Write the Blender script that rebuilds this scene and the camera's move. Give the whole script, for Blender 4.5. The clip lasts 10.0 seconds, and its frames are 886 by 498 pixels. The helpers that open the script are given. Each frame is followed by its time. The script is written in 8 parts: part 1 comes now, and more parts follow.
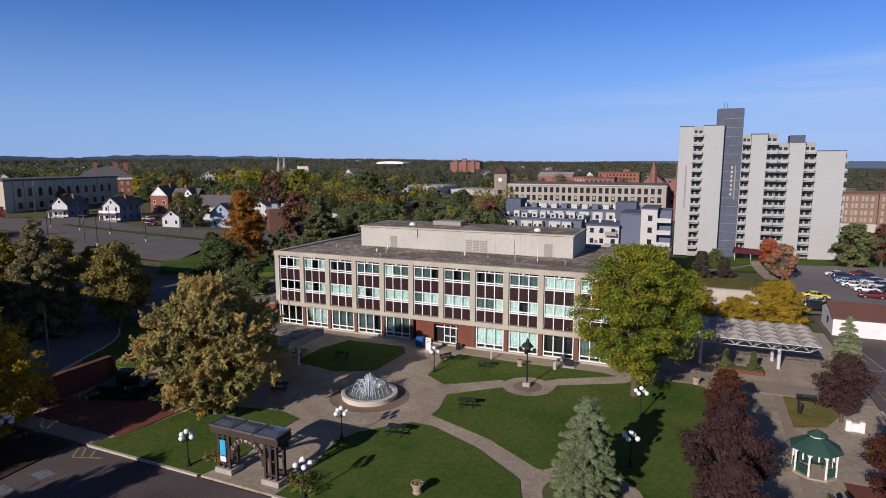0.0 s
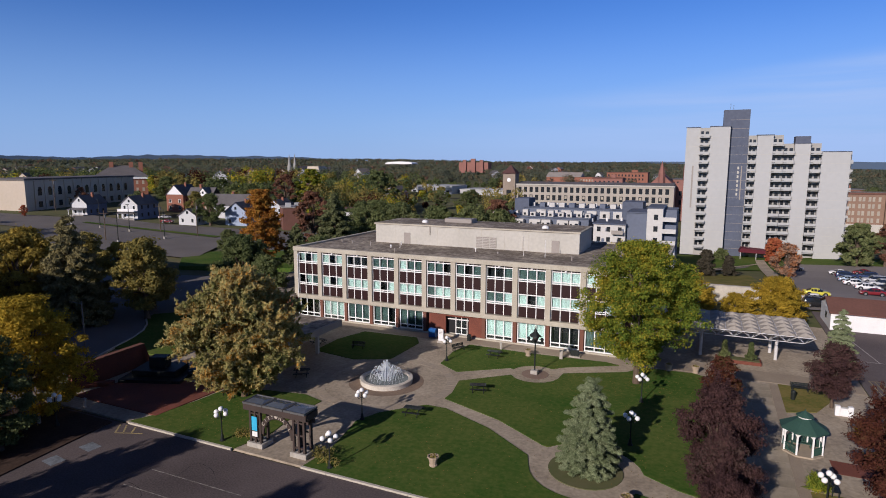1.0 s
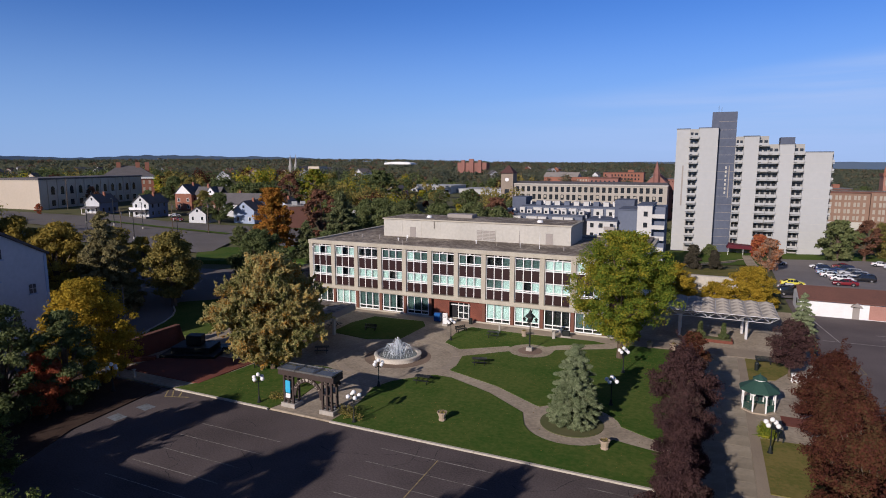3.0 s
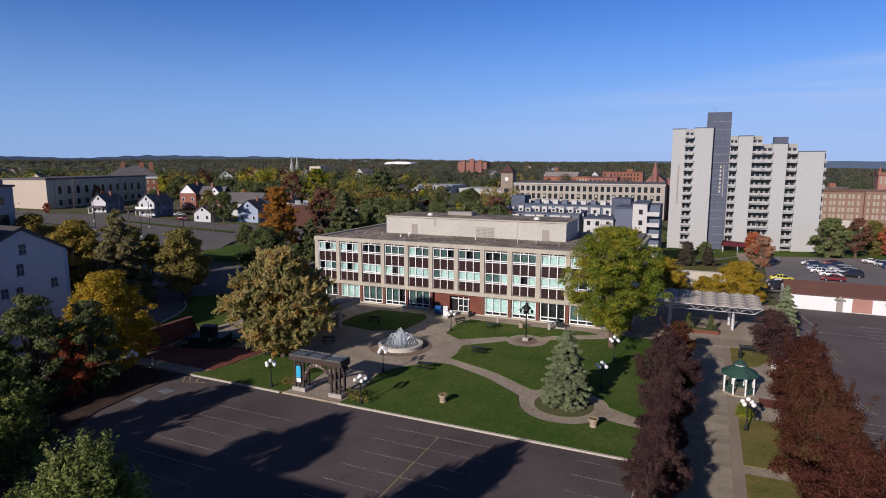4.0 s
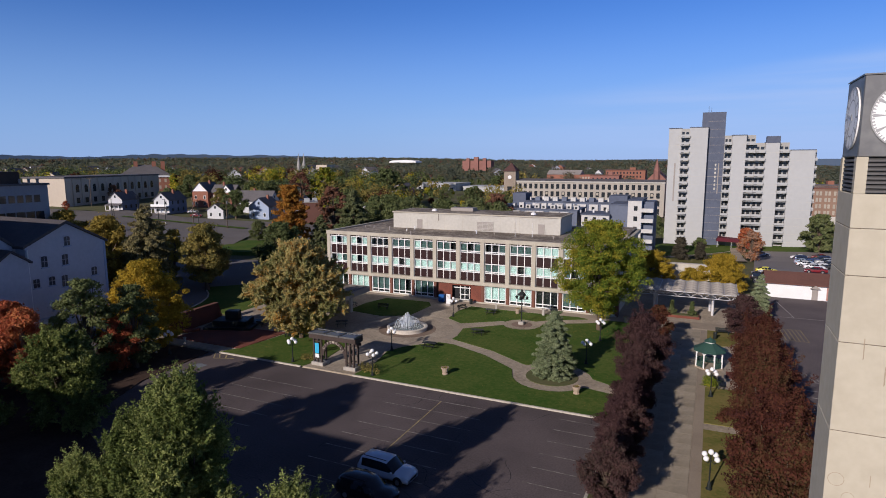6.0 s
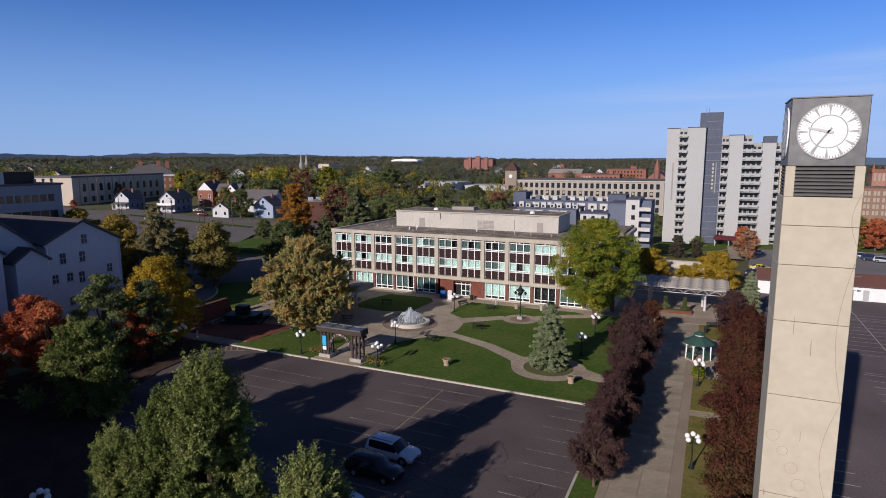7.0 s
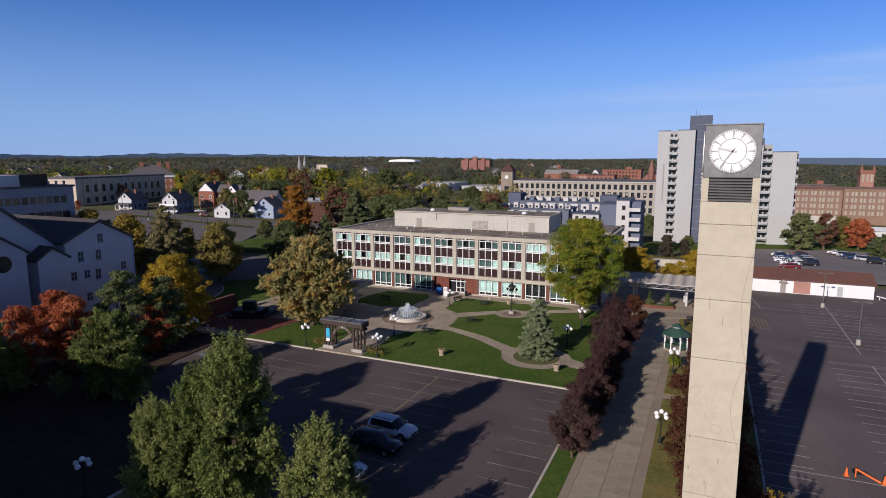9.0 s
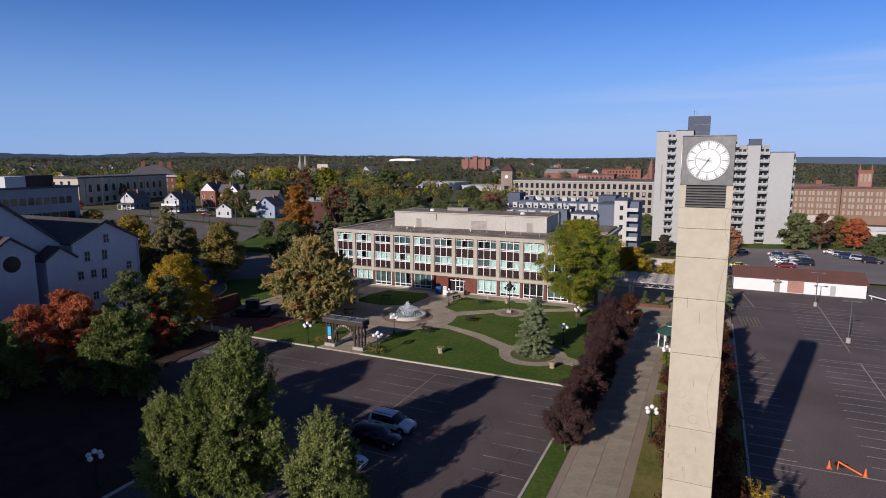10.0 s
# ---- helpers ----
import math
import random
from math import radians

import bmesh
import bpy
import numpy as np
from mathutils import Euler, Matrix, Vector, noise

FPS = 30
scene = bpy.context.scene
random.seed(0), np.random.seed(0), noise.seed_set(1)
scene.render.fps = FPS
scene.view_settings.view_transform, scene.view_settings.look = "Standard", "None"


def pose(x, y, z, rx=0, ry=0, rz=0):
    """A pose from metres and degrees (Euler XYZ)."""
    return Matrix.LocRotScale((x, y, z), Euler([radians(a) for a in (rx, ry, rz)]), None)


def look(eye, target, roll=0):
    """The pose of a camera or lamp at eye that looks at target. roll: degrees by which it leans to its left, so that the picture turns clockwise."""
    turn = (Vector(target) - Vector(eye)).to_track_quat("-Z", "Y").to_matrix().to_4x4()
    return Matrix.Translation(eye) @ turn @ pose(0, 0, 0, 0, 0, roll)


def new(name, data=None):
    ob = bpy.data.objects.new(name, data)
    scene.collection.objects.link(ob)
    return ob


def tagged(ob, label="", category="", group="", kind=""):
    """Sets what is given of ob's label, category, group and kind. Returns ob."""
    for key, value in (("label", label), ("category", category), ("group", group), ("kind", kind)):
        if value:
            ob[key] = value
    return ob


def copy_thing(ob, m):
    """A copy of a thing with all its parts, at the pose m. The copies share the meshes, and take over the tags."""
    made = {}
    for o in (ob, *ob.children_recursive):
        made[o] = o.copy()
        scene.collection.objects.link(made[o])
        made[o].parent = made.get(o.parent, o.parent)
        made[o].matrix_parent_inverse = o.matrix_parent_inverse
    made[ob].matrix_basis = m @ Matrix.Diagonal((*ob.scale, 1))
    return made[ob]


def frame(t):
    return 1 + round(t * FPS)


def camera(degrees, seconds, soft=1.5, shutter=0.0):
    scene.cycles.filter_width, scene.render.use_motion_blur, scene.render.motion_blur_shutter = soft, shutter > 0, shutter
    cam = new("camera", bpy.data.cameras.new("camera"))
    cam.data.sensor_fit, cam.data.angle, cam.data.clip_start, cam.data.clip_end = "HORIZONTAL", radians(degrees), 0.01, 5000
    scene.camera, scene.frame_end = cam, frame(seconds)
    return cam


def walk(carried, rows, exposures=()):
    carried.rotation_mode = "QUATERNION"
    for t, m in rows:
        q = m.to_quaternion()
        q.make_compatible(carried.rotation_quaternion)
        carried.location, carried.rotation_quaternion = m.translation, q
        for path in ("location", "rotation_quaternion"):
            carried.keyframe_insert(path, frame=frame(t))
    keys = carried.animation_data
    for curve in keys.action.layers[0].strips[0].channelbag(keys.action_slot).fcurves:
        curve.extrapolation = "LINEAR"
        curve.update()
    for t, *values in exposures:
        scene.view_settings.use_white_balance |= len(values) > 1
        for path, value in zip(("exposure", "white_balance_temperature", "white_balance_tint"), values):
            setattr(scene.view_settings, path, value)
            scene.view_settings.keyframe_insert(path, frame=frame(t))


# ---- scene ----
cam = camera(73.9, 10.0, soft=0.95)
PATH = [
    (0, (-0.193, 0.472, 24.962), (-0.978, 2.289, 24.674), 0.0),
    (0.5, (0.333, -1.418, 24.938), (-0.466, 0.393, 24.65), 0.2),
    (1, (0.889, -3.438, 24.884), (0.079, -1.632, 24.597), 0.1),
    (1.5, (1.439, -5.572, 24.817), (0.629, -3.766, 24.529), 0.1),
    (2, (2.087, -7.699, 24.778), (1.279, -5.893, 24.491), 0.1),
    (2.5, (2.811, -9.666, 24.787), (2.006, -7.858, 24.501), 0.1),
    (4, (5.279, -15.422, 24.728), (4.473, -13.614, 24.441), 0.0),
    (4.5, (6.205, -17.267, 24.693), (5.393, -15.462, 24.406), -0.0),
    (5, (7.137, -19.111, 24.675), (6.322, -17.307, 24.386), -0.1),
    (5.5, (8.038, -20.907, 24.716), (7.22, -19.105, 24.426), -0.1),
    (7, (10.318, -25.782, 25.204), (9.492, -23.984, 24.907), -0.1),
    (7.5, (10.998, -27.2, 25.214), (10.17, -25.404, 24.918), -0.1),
    (8, (11.644, -28.521, 25.292), (10.817, -26.725, 24.995), -0.2),
    (8.5, (12.272, -29.69, 25.468), (11.454, -27.889, 25.173), -0.1),
    (9, (12.87, -30.678, 25.739), (12.052, -28.877, 25.443), -0.1),
    (9.5, (13.412, -31.522, 25.972), (12.595, -29.721, 25.674), -0.1),
    (10, (13.84, -32.255, 26.173), (13.021, -30.456, 25.874), -0.1),
]
walk(cam, [(t, look(eye, target, roll)) for t, eye, target, roll in PATH],
     exposures=[(0.0, 0.0, 5650, 20), (10.0, 0.0, 5650, 20)])

# ---- world and sun ----
SUN_AZ = math.atan2(-0.216, -1.0)          # clockwise from north to the sun, in the plan
SUN_EL = radians(22.0)
world = bpy.data.worlds.new("sky")
scene.world = world
world.use_nodes = True
wn, wl = world.node_tree.nodes, world.node_tree.links
wn.clear()
sky = wn.new("ShaderNodeTexSky")
sky.sky_type, sky.sun_disc = "NISHITA", False
sky.sun_elevation, sky.sun_rotation = SUN_EL, SUN_AZ
sky.air_density, sky.dust_density, sky.ozone_density, sky.altitude = 1.0, 0.0, 4.0, 0
coord = wn.new("ShaderNodeTexCoord")
stretch = wn.new("ShaderNodeMapping")
stretch.inputs["Scale"].default_value = (1.2, 1.2, 20.0)
stretch.inputs["Rotation"].default_value = (0.0, radians(5), 0.0)
cirrus = wn.new("ShaderNodeTexNoise")
cirrus.inputs["Scale"].default_value, cirrus.inputs["Detail"].default_value, cirrus.inputs["Roughness"].default_value = 1.4, 5.0, 0.55
veil = wn.new("ShaderNodeMapRange")
veil.inputs["From Min"].default_value, veil.inputs["From Max"].default_value, veil.inputs["To Max"].default_value = 0.30, 0.68, 1.0
cloud = wn.new("ShaderNodeMixRGB")
cloud.inputs["Color2"].default_value = (5.3, 7.0, 9.6, 1)
back = wn.new("ShaderNodeBackground")
back.inputs["Strength"].default_value = 0.077
wout = wn.new("ShaderNodeOutputWorld")
wl.new(coord.outputs["Generated"], stretch.inputs["Vector"])
wl.new(stretch.outputs["Vector"], cirrus.inputs["Vector"])
wl.new(cirrus.outputs["Fac"], veil.inputs["Value"])
parts = wn.new("ShaderNodeSeparateXYZ")
east = wn.new("ShaderNodeMapRange")
east.inputs["From Min"].default_value, east.inputs["From Max"].default_value = -0.55, 0.15
slope = wn.new("ShaderNodeMath")
slope.operation, slope.inputs[1].default_value = "MULTIPLY_ADD", -0.10
low_edge = wn.new("ShaderNodeMapRange")
low_edge.interpolation_type = "SMOOTHSTEP"
low_edge.inputs["From Min"].default_value, low_edge.inputs["From Max"].default_value = 0.142, 0.098
low_edge.inputs["To Max"].default_value = 1.0
under = wn.new("ShaderNodeMath")
under.operation = "MULTIPLY"
wl.new(parts.outputs["X"], slope.inputs[0])
wl.new(parts.outputs["Z"], slope.inputs[2])
wl.new(slope.outputs["Value"], low_edge.inputs["Value"])
wl.new(low_edge.outputs["Result"], under.inputs[0])
wl.new(east.outputs["Result"], under.inputs[1])
thin = wn.new("ShaderNodeMath")
thin.operation = "MULTIPLY"
deep = wn.new("ShaderNodeHueSaturation")
deep.inputs["Saturation"].default_value = 1.15
tone = wn.new("ShaderNodeMixRGB")
tone.blend_type = "MULTIPLY"
tone.inputs["Fac"].default_value, tone.inputs["Color2"].default_value = 1.0, (0.86, 0.92, 1.20, 1)
wl.new(coord.outputs["Generated"], parts.inputs["Vector"])
wl.new(parts.outputs["X"], east.inputs["Value"])
wl.new(veil.outputs["Result"], thin.inputs[0])
wl.new(under.outputs["Value"], thin.inputs[1])
wl.new(thin.outputs["Value"], cloud.inputs["Fac"])
wl.new(sky.outputs["Color"], deep.inputs["Color"])
wl.new(deep.outputs["Color"], tone.inputs["Color1"])
haze_fac = wn.new("ShaderNodeMapRange")
haze_fac.interpolation_type = "SMOOTHSTEP"
haze_fac.inputs["From Min"].default_value, haze_fac.inputs["From Max"].default_value, haze_fac.inputs["To Max"].default_value = 0.26, -0.02, 0.80
air = wn.new("ShaderNodeMixRGB")
air.inputs["Color2"].default_value = (3.55, 5.65, 8.75, 1)
wl.new(parts.outputs["Z"], haze_fac.inputs["Value"])
wl.new(haze_fac.outputs["Result"], air.inputs["Fac"])
wl.new(tone.outputs["Color"], air.inputs["Color1"])
overhead = wn.new("ShaderNodeMapRange")
overhead.interpolation_type = "SMOOTHSTEP"
overhead.inputs["From Min"].default_value, overhead.inputs["From Max"].default_value = 0.24, 0.55
pale = wn.new("ShaderNodeHueSaturation")
pale.inputs["Saturation"].default_value, pale.inputs["Value"].default_value = 0.78, 0.46
high = wn.new("ShaderNodeMixRGB")
wl.new(parts.outputs["Z"], overhead.inputs["Value"])
wl.new(overhead.outputs["Result"], high.inputs["Fac"])
wl.new(air.outputs["Color"], pale.inputs["Color"])
wl.new(air.outputs["Color"], high.inputs["Color1"])
wl.new(pale.outputs["Color"], high.inputs["Color2"])
wl.new(high.outputs["Color"], cloud.inputs["Color1"])
wl.new(cloud.outputs["Color"], back.inputs["Color"])
wl.new(back.outputs["Background"], wout.inputs["Surface"])

sun_data = bpy.data.lights.new("sun", "SUN")
sun_data.energy, sun_data.angle, sun_data.color = 5.0, radians(0.53), (1.0, 0.86, 0.66)
sun = new("sun", sun_data)
sun.matrix_world = look((-20, -90, 45), (-20 + 0.216 * 90, 0, 45 - 90 * 1.023 * math.tan(SUN_EL)))


# ---- building blocks ----
class Geo:
    """Collects points and faces and turns them into a mesh."""

    def __init__(self):
        self.v, self.f = [], []

    def add(self, pts, faces):
        n = len(self.v)
        self.v += [tuple(p) for p in pts]
        self.f += [tuple(n + i for i in f) for f in faces]
        return self

    def box(self, x0, y0, z0, x1, y1, z1):
        return self.add([(x0, y0, z0), (x1, y0, z0), (x1, y1, z0), (x0, y1, z0), (x0, y0, z1), (x1, y0, z1), (x1, y1, z1), (x0, y1, z1)],
                        [(0, 3, 2, 1), (4, 5, 6, 7), (0, 1, 5, 4), (1, 2, 6, 5), (2, 3, 7, 6), (3, 0, 4, 7)])

    def prism(self, outline, z0, z1):
        n = len(outline)
        return self.add([(x, y, z0) for x, y in outline] + [(x, y, z1) for x, y in outline],
                        [tuple(reversed(range(n))), tuple(range(n, 2 * n))] + [(i, (i + 1) % n, n + (i + 1) % n, n + i) for i in range(n)])

    def wedge(self, outline, axis, a, b):
        """Extrudes an outline standing in the plane across axis: (y, z) for x, (x, z) for y."""
        n = len(outline)
        put = (lambda p, q: (q, p[0], p[1])) if axis == "x" else (lambda p, q: (p[0], q, p[1]))
        return self.add([put(p, a) for p in outline] + [put(p, b) for p in outline],
                        [tuple(reversed(range(n))), tuple(range(n, 2 * n))] + [(i, (i + 1) % n, n + (i + 1) % n, n + i) for i in range(n)])

    def rod(self, p, q, r0, r1=None, n=8):
        p, q = Vector(p), Vector(q)
        r1 = r0 if r1 is None else r1
        m = (q - p).to_track_quat("Z", "Y").to_matrix()
        ring = [(math.cos(2 * math.pi * i / n), math.sin(2 * math.pi * i / n)) for i in range(n)]
        pts = [p + m @ Vector((r0 * c, r0 * s, 0)) for c, s in ring] + [q + m @ Vector((r1 * c, r1 * s, 0)) for c, s in ring]
        return self.add(pts, [tuple(reversed(range(n))), tuple(range(n, 2 * n))] + [(i, (i + 1) % n, n + (i + 1) % n, n + i) for i in range(n)])

    def lathe(self, profile, n=16, x=0.0, y=0.0, turn=0.0):
        pts, faces, k = [], [], len(profile)
        for i in range(n):
            a = turn + 2 * math.pi * i / n
            pts += [(x + r * math.cos(a), y + r * math.sin(a), z) for r, z in profile]
        for i in range(n):
            j = (i + 1) % n
            faces += [(i * k + m, j * k + m, j * k + m + 1, i * k + m + 1) for m in range(k - 1)]
        return self.add(pts, faces)

    def ball(self, c, r, n=10, squash=1.0):
        prof = [(max(1e-3, r * math.sin(math.pi * i / (n // 2 + 2))), c[2] - squash * r * math.cos(math.pi * i / (n // 2 + 2))) for i in range(n // 2 + 3)]
        return self.lathe(prof, n, c[0], c[1])

    def mesh(self, name, material, smooth=False):
        me = bpy.data.meshes.new(name)
        me.from_pydata(self.v, [], self.f)
        if material:
            me.materials.append(material)
        if smooth:
            me.polygons.foreach_set("use_smooth", [True] * len(me.polygons))
        me.update()
        return me


def part(name, geo, material, parent, label="", smooth=False, bevel=0.0):
    me = geo if isinstance(geo, bpy.types.Mesh) else geo.mesh(name, material, smooth)
    ob = new(name, me)
    ob.parent = parent
    if label:
        ob["label"] = label
    if bevel:
        mod = ob.modifiers.new("bevel", "BEVEL")
        mod.width, mod.segments, mod.limit_method = bevel, 1, "ANGLE"
    return ob


def piece(name, me, parent, x=0.0, y=0.0, z=0.0, rz=0.0):
    """An object of its own on a shared mesh."""
    ob = new(name, me)
    ob.parent = parent
    ob.location, ob.rotation_euler = (x, y, z), (0, 0, rz)
    return ob


def thing(name, label, category, x=0.0, y=0.0, z=0.0, rz=0.0, group="", kind=""):
    ob = new(name)
    ob.empty_display_size = 0.3
    ob.matrix_basis = pose(x, y, z, 0, 0, rz)
    return tagged(ob, label, category, group, kind)


def setting(name, geo, material, label, category):
    return tagged(new(name, geo if isinstance(geo, bpy.types.Mesh) else geo.mesh(name, material)), label, category, "", "structure")


# ---- materials ----
def surface(name, colour, rough=0.8, metal=0.0, other=None, fine=6.0, coarse=0.3, amount=0.35, bump=0.15, spec=0.3, island=0.0, pieces=0.0):
    """A worn surface: two colours mixed by a fine grain and broad stains, with relief from the grain."""
    m = bpy.data.materials.new(name)
    m.use_nodes = True
    n, l = m.node_tree.nodes, m.node_tree.links
    b = n["Principled BSDF"]
    b.inputs["Roughness"].default_value, b.inputs["Metallic"].default_value = rough, metal
    b.inputs["Specular IOR Level"].default_value = spec
    other = other or tuple(c * 0.6 for c in colour)
    tc = n.new("ShaderNodeTexCoord")
    grain, stain = n.new("ShaderNodeTexNoise"), n.new("ShaderNodeTexNoise")
    grain.inputs["Scale"].default_value, grain.inputs["Detail"].default_value = fine, 6
    stain.inputs["Scale"].default_value, stain.inputs["Detail"].default_value = coarse, 4
    for t in (grain, stain):
        l.new(tc.outputs["Object"], t.inputs["Vector"])
    both = n.new("ShaderNodeMath")
    both.operation = "ADD"
    l.new(grain.outputs["Fac"], both.inputs[0])
    l.new(stain.outputs["Fac"], both.inputs[1])
    last = both.outputs["Value"]
    if island or pieces:
        src = n.new("ShaderNodeNewGeometry").outputs["Random Per Island"] if island else n.new("ShaderNodeObjectInfo").outputs["Random"]
        more = n.new("ShaderNodeMath")
        more.operation = "MULTIPLY_ADD"
        more.inputs[1].default_value = island or pieces
        l.new(src, more.inputs[0])
        l.new(last, more.inputs[2])
        last = more.outputs["Value"]
    ramp = n.new("ShaderNodeMapRange")
    top = (island or pieces)
    ramp.inputs["From Min"].default_value, ramp.inputs["From Max"].default_value = 0.7, 1.3 + top
    ramp.inputs["To Max"].default_value = amount * 2
    l.new(last, ramp.inputs["Value"])
    mix = n.new("ShaderNodeMixRGB")
    mix.inputs["Color1"].default_value, mix.inputs["Color2"].default_value = (*colour, 1), (*other, 1)
    l.new(ramp.outputs["Result"], mix.inputs["Fac"])
    l.new(mix.outputs["Color"], b.inputs["Base Color"])
    if bump:
        bp = n.new("ShaderNodeBump")
        bp.inputs["Strength"].default_value, bp.inputs["Distance"].default_value = bump, 0.05
        l.new(grain.outputs["Fac"], bp.inputs["Height"])
        l.new(bp.outputs["Normal"], b.inputs["Normal"])
    return m


def foliage(name, colours, glow=0.35, patch=0.35, leafy=0.35):
    """Leaves: each island takes its own shade of the given colours, in drifts across the crown, and lets some light through."""
    m = bpy.data.materials.new(name)
    m.use_nodes = True
    n, l = m.node_tree.nodes, m.node_tree.links
    n.clear()
    geo, tc, noise_t = n.new("ShaderNodeNewGeometry"), n.new("ShaderNodeTexCoord"), n.new("ShaderNodeTexNoise")
    noise_t.inputs["Scale"].default_value, noise_t.inputs["Detail"].default_value = patch, 3
    l.new(tc.outputs["Object"], noise_t.inputs["Vector"])
    info = n.new("ShaderNodeObjectInfo")
    a = n.new("ShaderNodeMath")
    a.operation, a.inputs[1].default_value = "MULTIPLY_ADD", leafy
    l.new(geo.outputs["Random Per Island"], a.inputs[0])
    l.new(noise_t.outputs["Fac"], a.inputs[2])
    c = n.new("ShaderNodeMath")
    c.operation, c.inputs[1].default_value = "MULTIPLY_ADD", 0.25
    l.new(info.outputs["Random"], c.inputs[0])
    l.new(a.outputs["Value"], c.inputs[2])
    r = n.new("ShaderNodeMapRange")
    r.inputs["From Min"].default_value, r.inputs["From Max"].default_value = 0.4, 0.7 + leafy
    l.new(c.outputs["Value"], r.inputs["Value"])
    ramp = n.new("ShaderNodeValToRGB")
    e = ramp.color_ramp.elements
    e[0].color, e[0].position, e[1].color, e[1].position = (*colours[0], 1), 0.0, (*colours[-1], 1), 1.0
    for i, col in enumerate(colours[1:-1]):
        e.new((i + 1) / (len(colours) - 1)).color = (*col, 1)
    l.new(r.outputs["Result"], ramp.inputs["Fac"])
    d, t, mix, out = n.new("ShaderNodeBsdfDiffuse"), n.new("ShaderNodeBsdfTranslucent"), n.new("ShaderNodeMixShader"), n.new("ShaderNodeOutputMaterial")
    l.new(ramp.outputs["Color"], d.inputs["Color"])
    l.new(ramp.outputs["Color"], t.inputs["Color"])
    mix.inputs["Fac"].default_value = glow
    l.new(d.outputs["BSDF"], mix.inputs[1])
    l.new(t.outputs["BSDF"], mix.inputs[2])
    l.new(mix.outputs["Shader"], out.inputs["Surface"])
    return m


def pane_glass(name, tint=(0.84, 0.94, 0.94), rough=0.03):
    m = bpy.data.materials.new(name)
    m.use_nodes = True
    n, l = m.node_tree.nodes, m.node_tree.links
    n.clear()
    tr, gl, fr, mix, out = n.new("ShaderNodeBsdfTransparent"), n.new("ShaderNodeBsdfGlossy"), n.new("ShaderNodeFresnel"), n.new("ShaderNodeMixShader"), n.new("ShaderNodeOutputMaterial")
    tr.inputs["Color"].default_value = (*tint, 1)
    gl.inputs["Roughness"].default_value = rough
    fr.inputs["IOR"].default_value = 1.6
    l.new(fr.outputs["Fac"], mix.inputs["Fac"])
    l.new(tr.outputs["BSDF"], mix.inputs[1])
    l.new(gl.outputs["BSDF"], mix.inputs[2])
    l.new(mix.outputs["Shader"], out.inputs["Surface"])
    return m


CONCRETE = surface("facade_concrete", (0.47, 0.435, 0.35), 0.9, other=(0.24, 0.21, 0.165), fine=7, coarse=0.35, amount=0.3, spec=0.1)
PRECAST = surface("precast_panel", (0.475, 0.455, 0.40), 0.9, other=(0.36, 0.345, 0.30), fine=2.5, coarse=0.22, amount=0.35, spec=0.1)
PAVING = surface("pavement_concrete", (0.43, 0.365, 0.275), 0.95, other=(0.24, 0.20, 0.15), fine=3, coarse=0.22, amount=0.5, spec=0.1)
KERB = surface("kerb_stone", (0.50, 0.46, 0.38), 0.9, fine=5, amount=0.3)
ASPHALT = surface("asphalt", (0.142, 0.117, 0.113), 0.95, other=(0.066, 0.055, 0.054), fine=7, coarse=0.12, amount=0.5, bump=0.1, spec=0.1)
ROADWAY = surface("road_asphalt", (0.165, 0.148, 0.132), 0.92, other=(0.105, 0.095, 0.086), fine=8, coarse=0.1, amount=0.4, bump=0.1)
LAWN = surface("lawn_grass", (0.037, 0.088, 0.013), 1.0, other=(0.095, 0.122, 0.028), fine=2.6, coarse=0.13, amount=0.6, bump=0.5, spec=0.05)
DRYLAWN = surface("dry_lawn_grass", (0.10, 0.115, 0.025), 1.0, other=(0.20, 0.165, 0.055), fine=3, coarse=0.3, amount=0.6, bump=0.5, spec=0.05)
EARTH = surface("town_ground", (0.085, 0.105, 0.038), 1.0, other=(0.145, 0.128, 0.07), fine=0.5, coarse=0.02, amount=0.5, bump=0.0, spec=0.1)
BRICK = surface("red_brick", (0.20, 0.065, 0.04), 0.9, other=(0.11, 0.04, 0.028), fine=8, coarse=0.4, amount=0.45)
ROOFING = surface("flat_roof_gravel", (0.42, 0.37, 0.295), 0.95, other=(0.16, 0.135, 0.11), fine=1.6, coarse=0.3, amount=0.75, spec=0.05)
WHITE = surface("white_paint", (0.74, 0.74, 0.72), 0.55, other=(0.55, 0.55, 0.53), fine=5, coarse=0.6, amount=0.25, bump=0.05)
BARK = surface("bark", (0.13, 0.095, 0.065), 0.95, fine=10, coarse=1.5, amount=0.5, bump=0.6)

# ---- ground ----
def smooth01(v, a, b):
    u = min(1.0, max(0.0, (v - a) / (b - a)))
    return u * u * (3 - 2 * u)


def terrain(x, y):
    """Height of the town's ground: level round the park, lower beyond the hall, hills far off."""
    d = math.hypot(x, y)
    z = (-5.6 + 0.04 * max(-30.0, min(40.0, x - 10))) * smooth01(y, 112, 200) * smooth01(x, -110, -40)
    z += 7.5 * smooth01(-x, 70, 330) * smooth01(math.hypot(x + 92, y - 74), 24, 52)
    left = smooth01(-x + 0.25 * y, -200, 1500)
    z += (-2 + 24 * left) * smooth01(d, 900, 2600)
    z += left * 6 * math.sin(x * 0.004 + 1.0) * smooth01(d, 700, 1500)
    return z


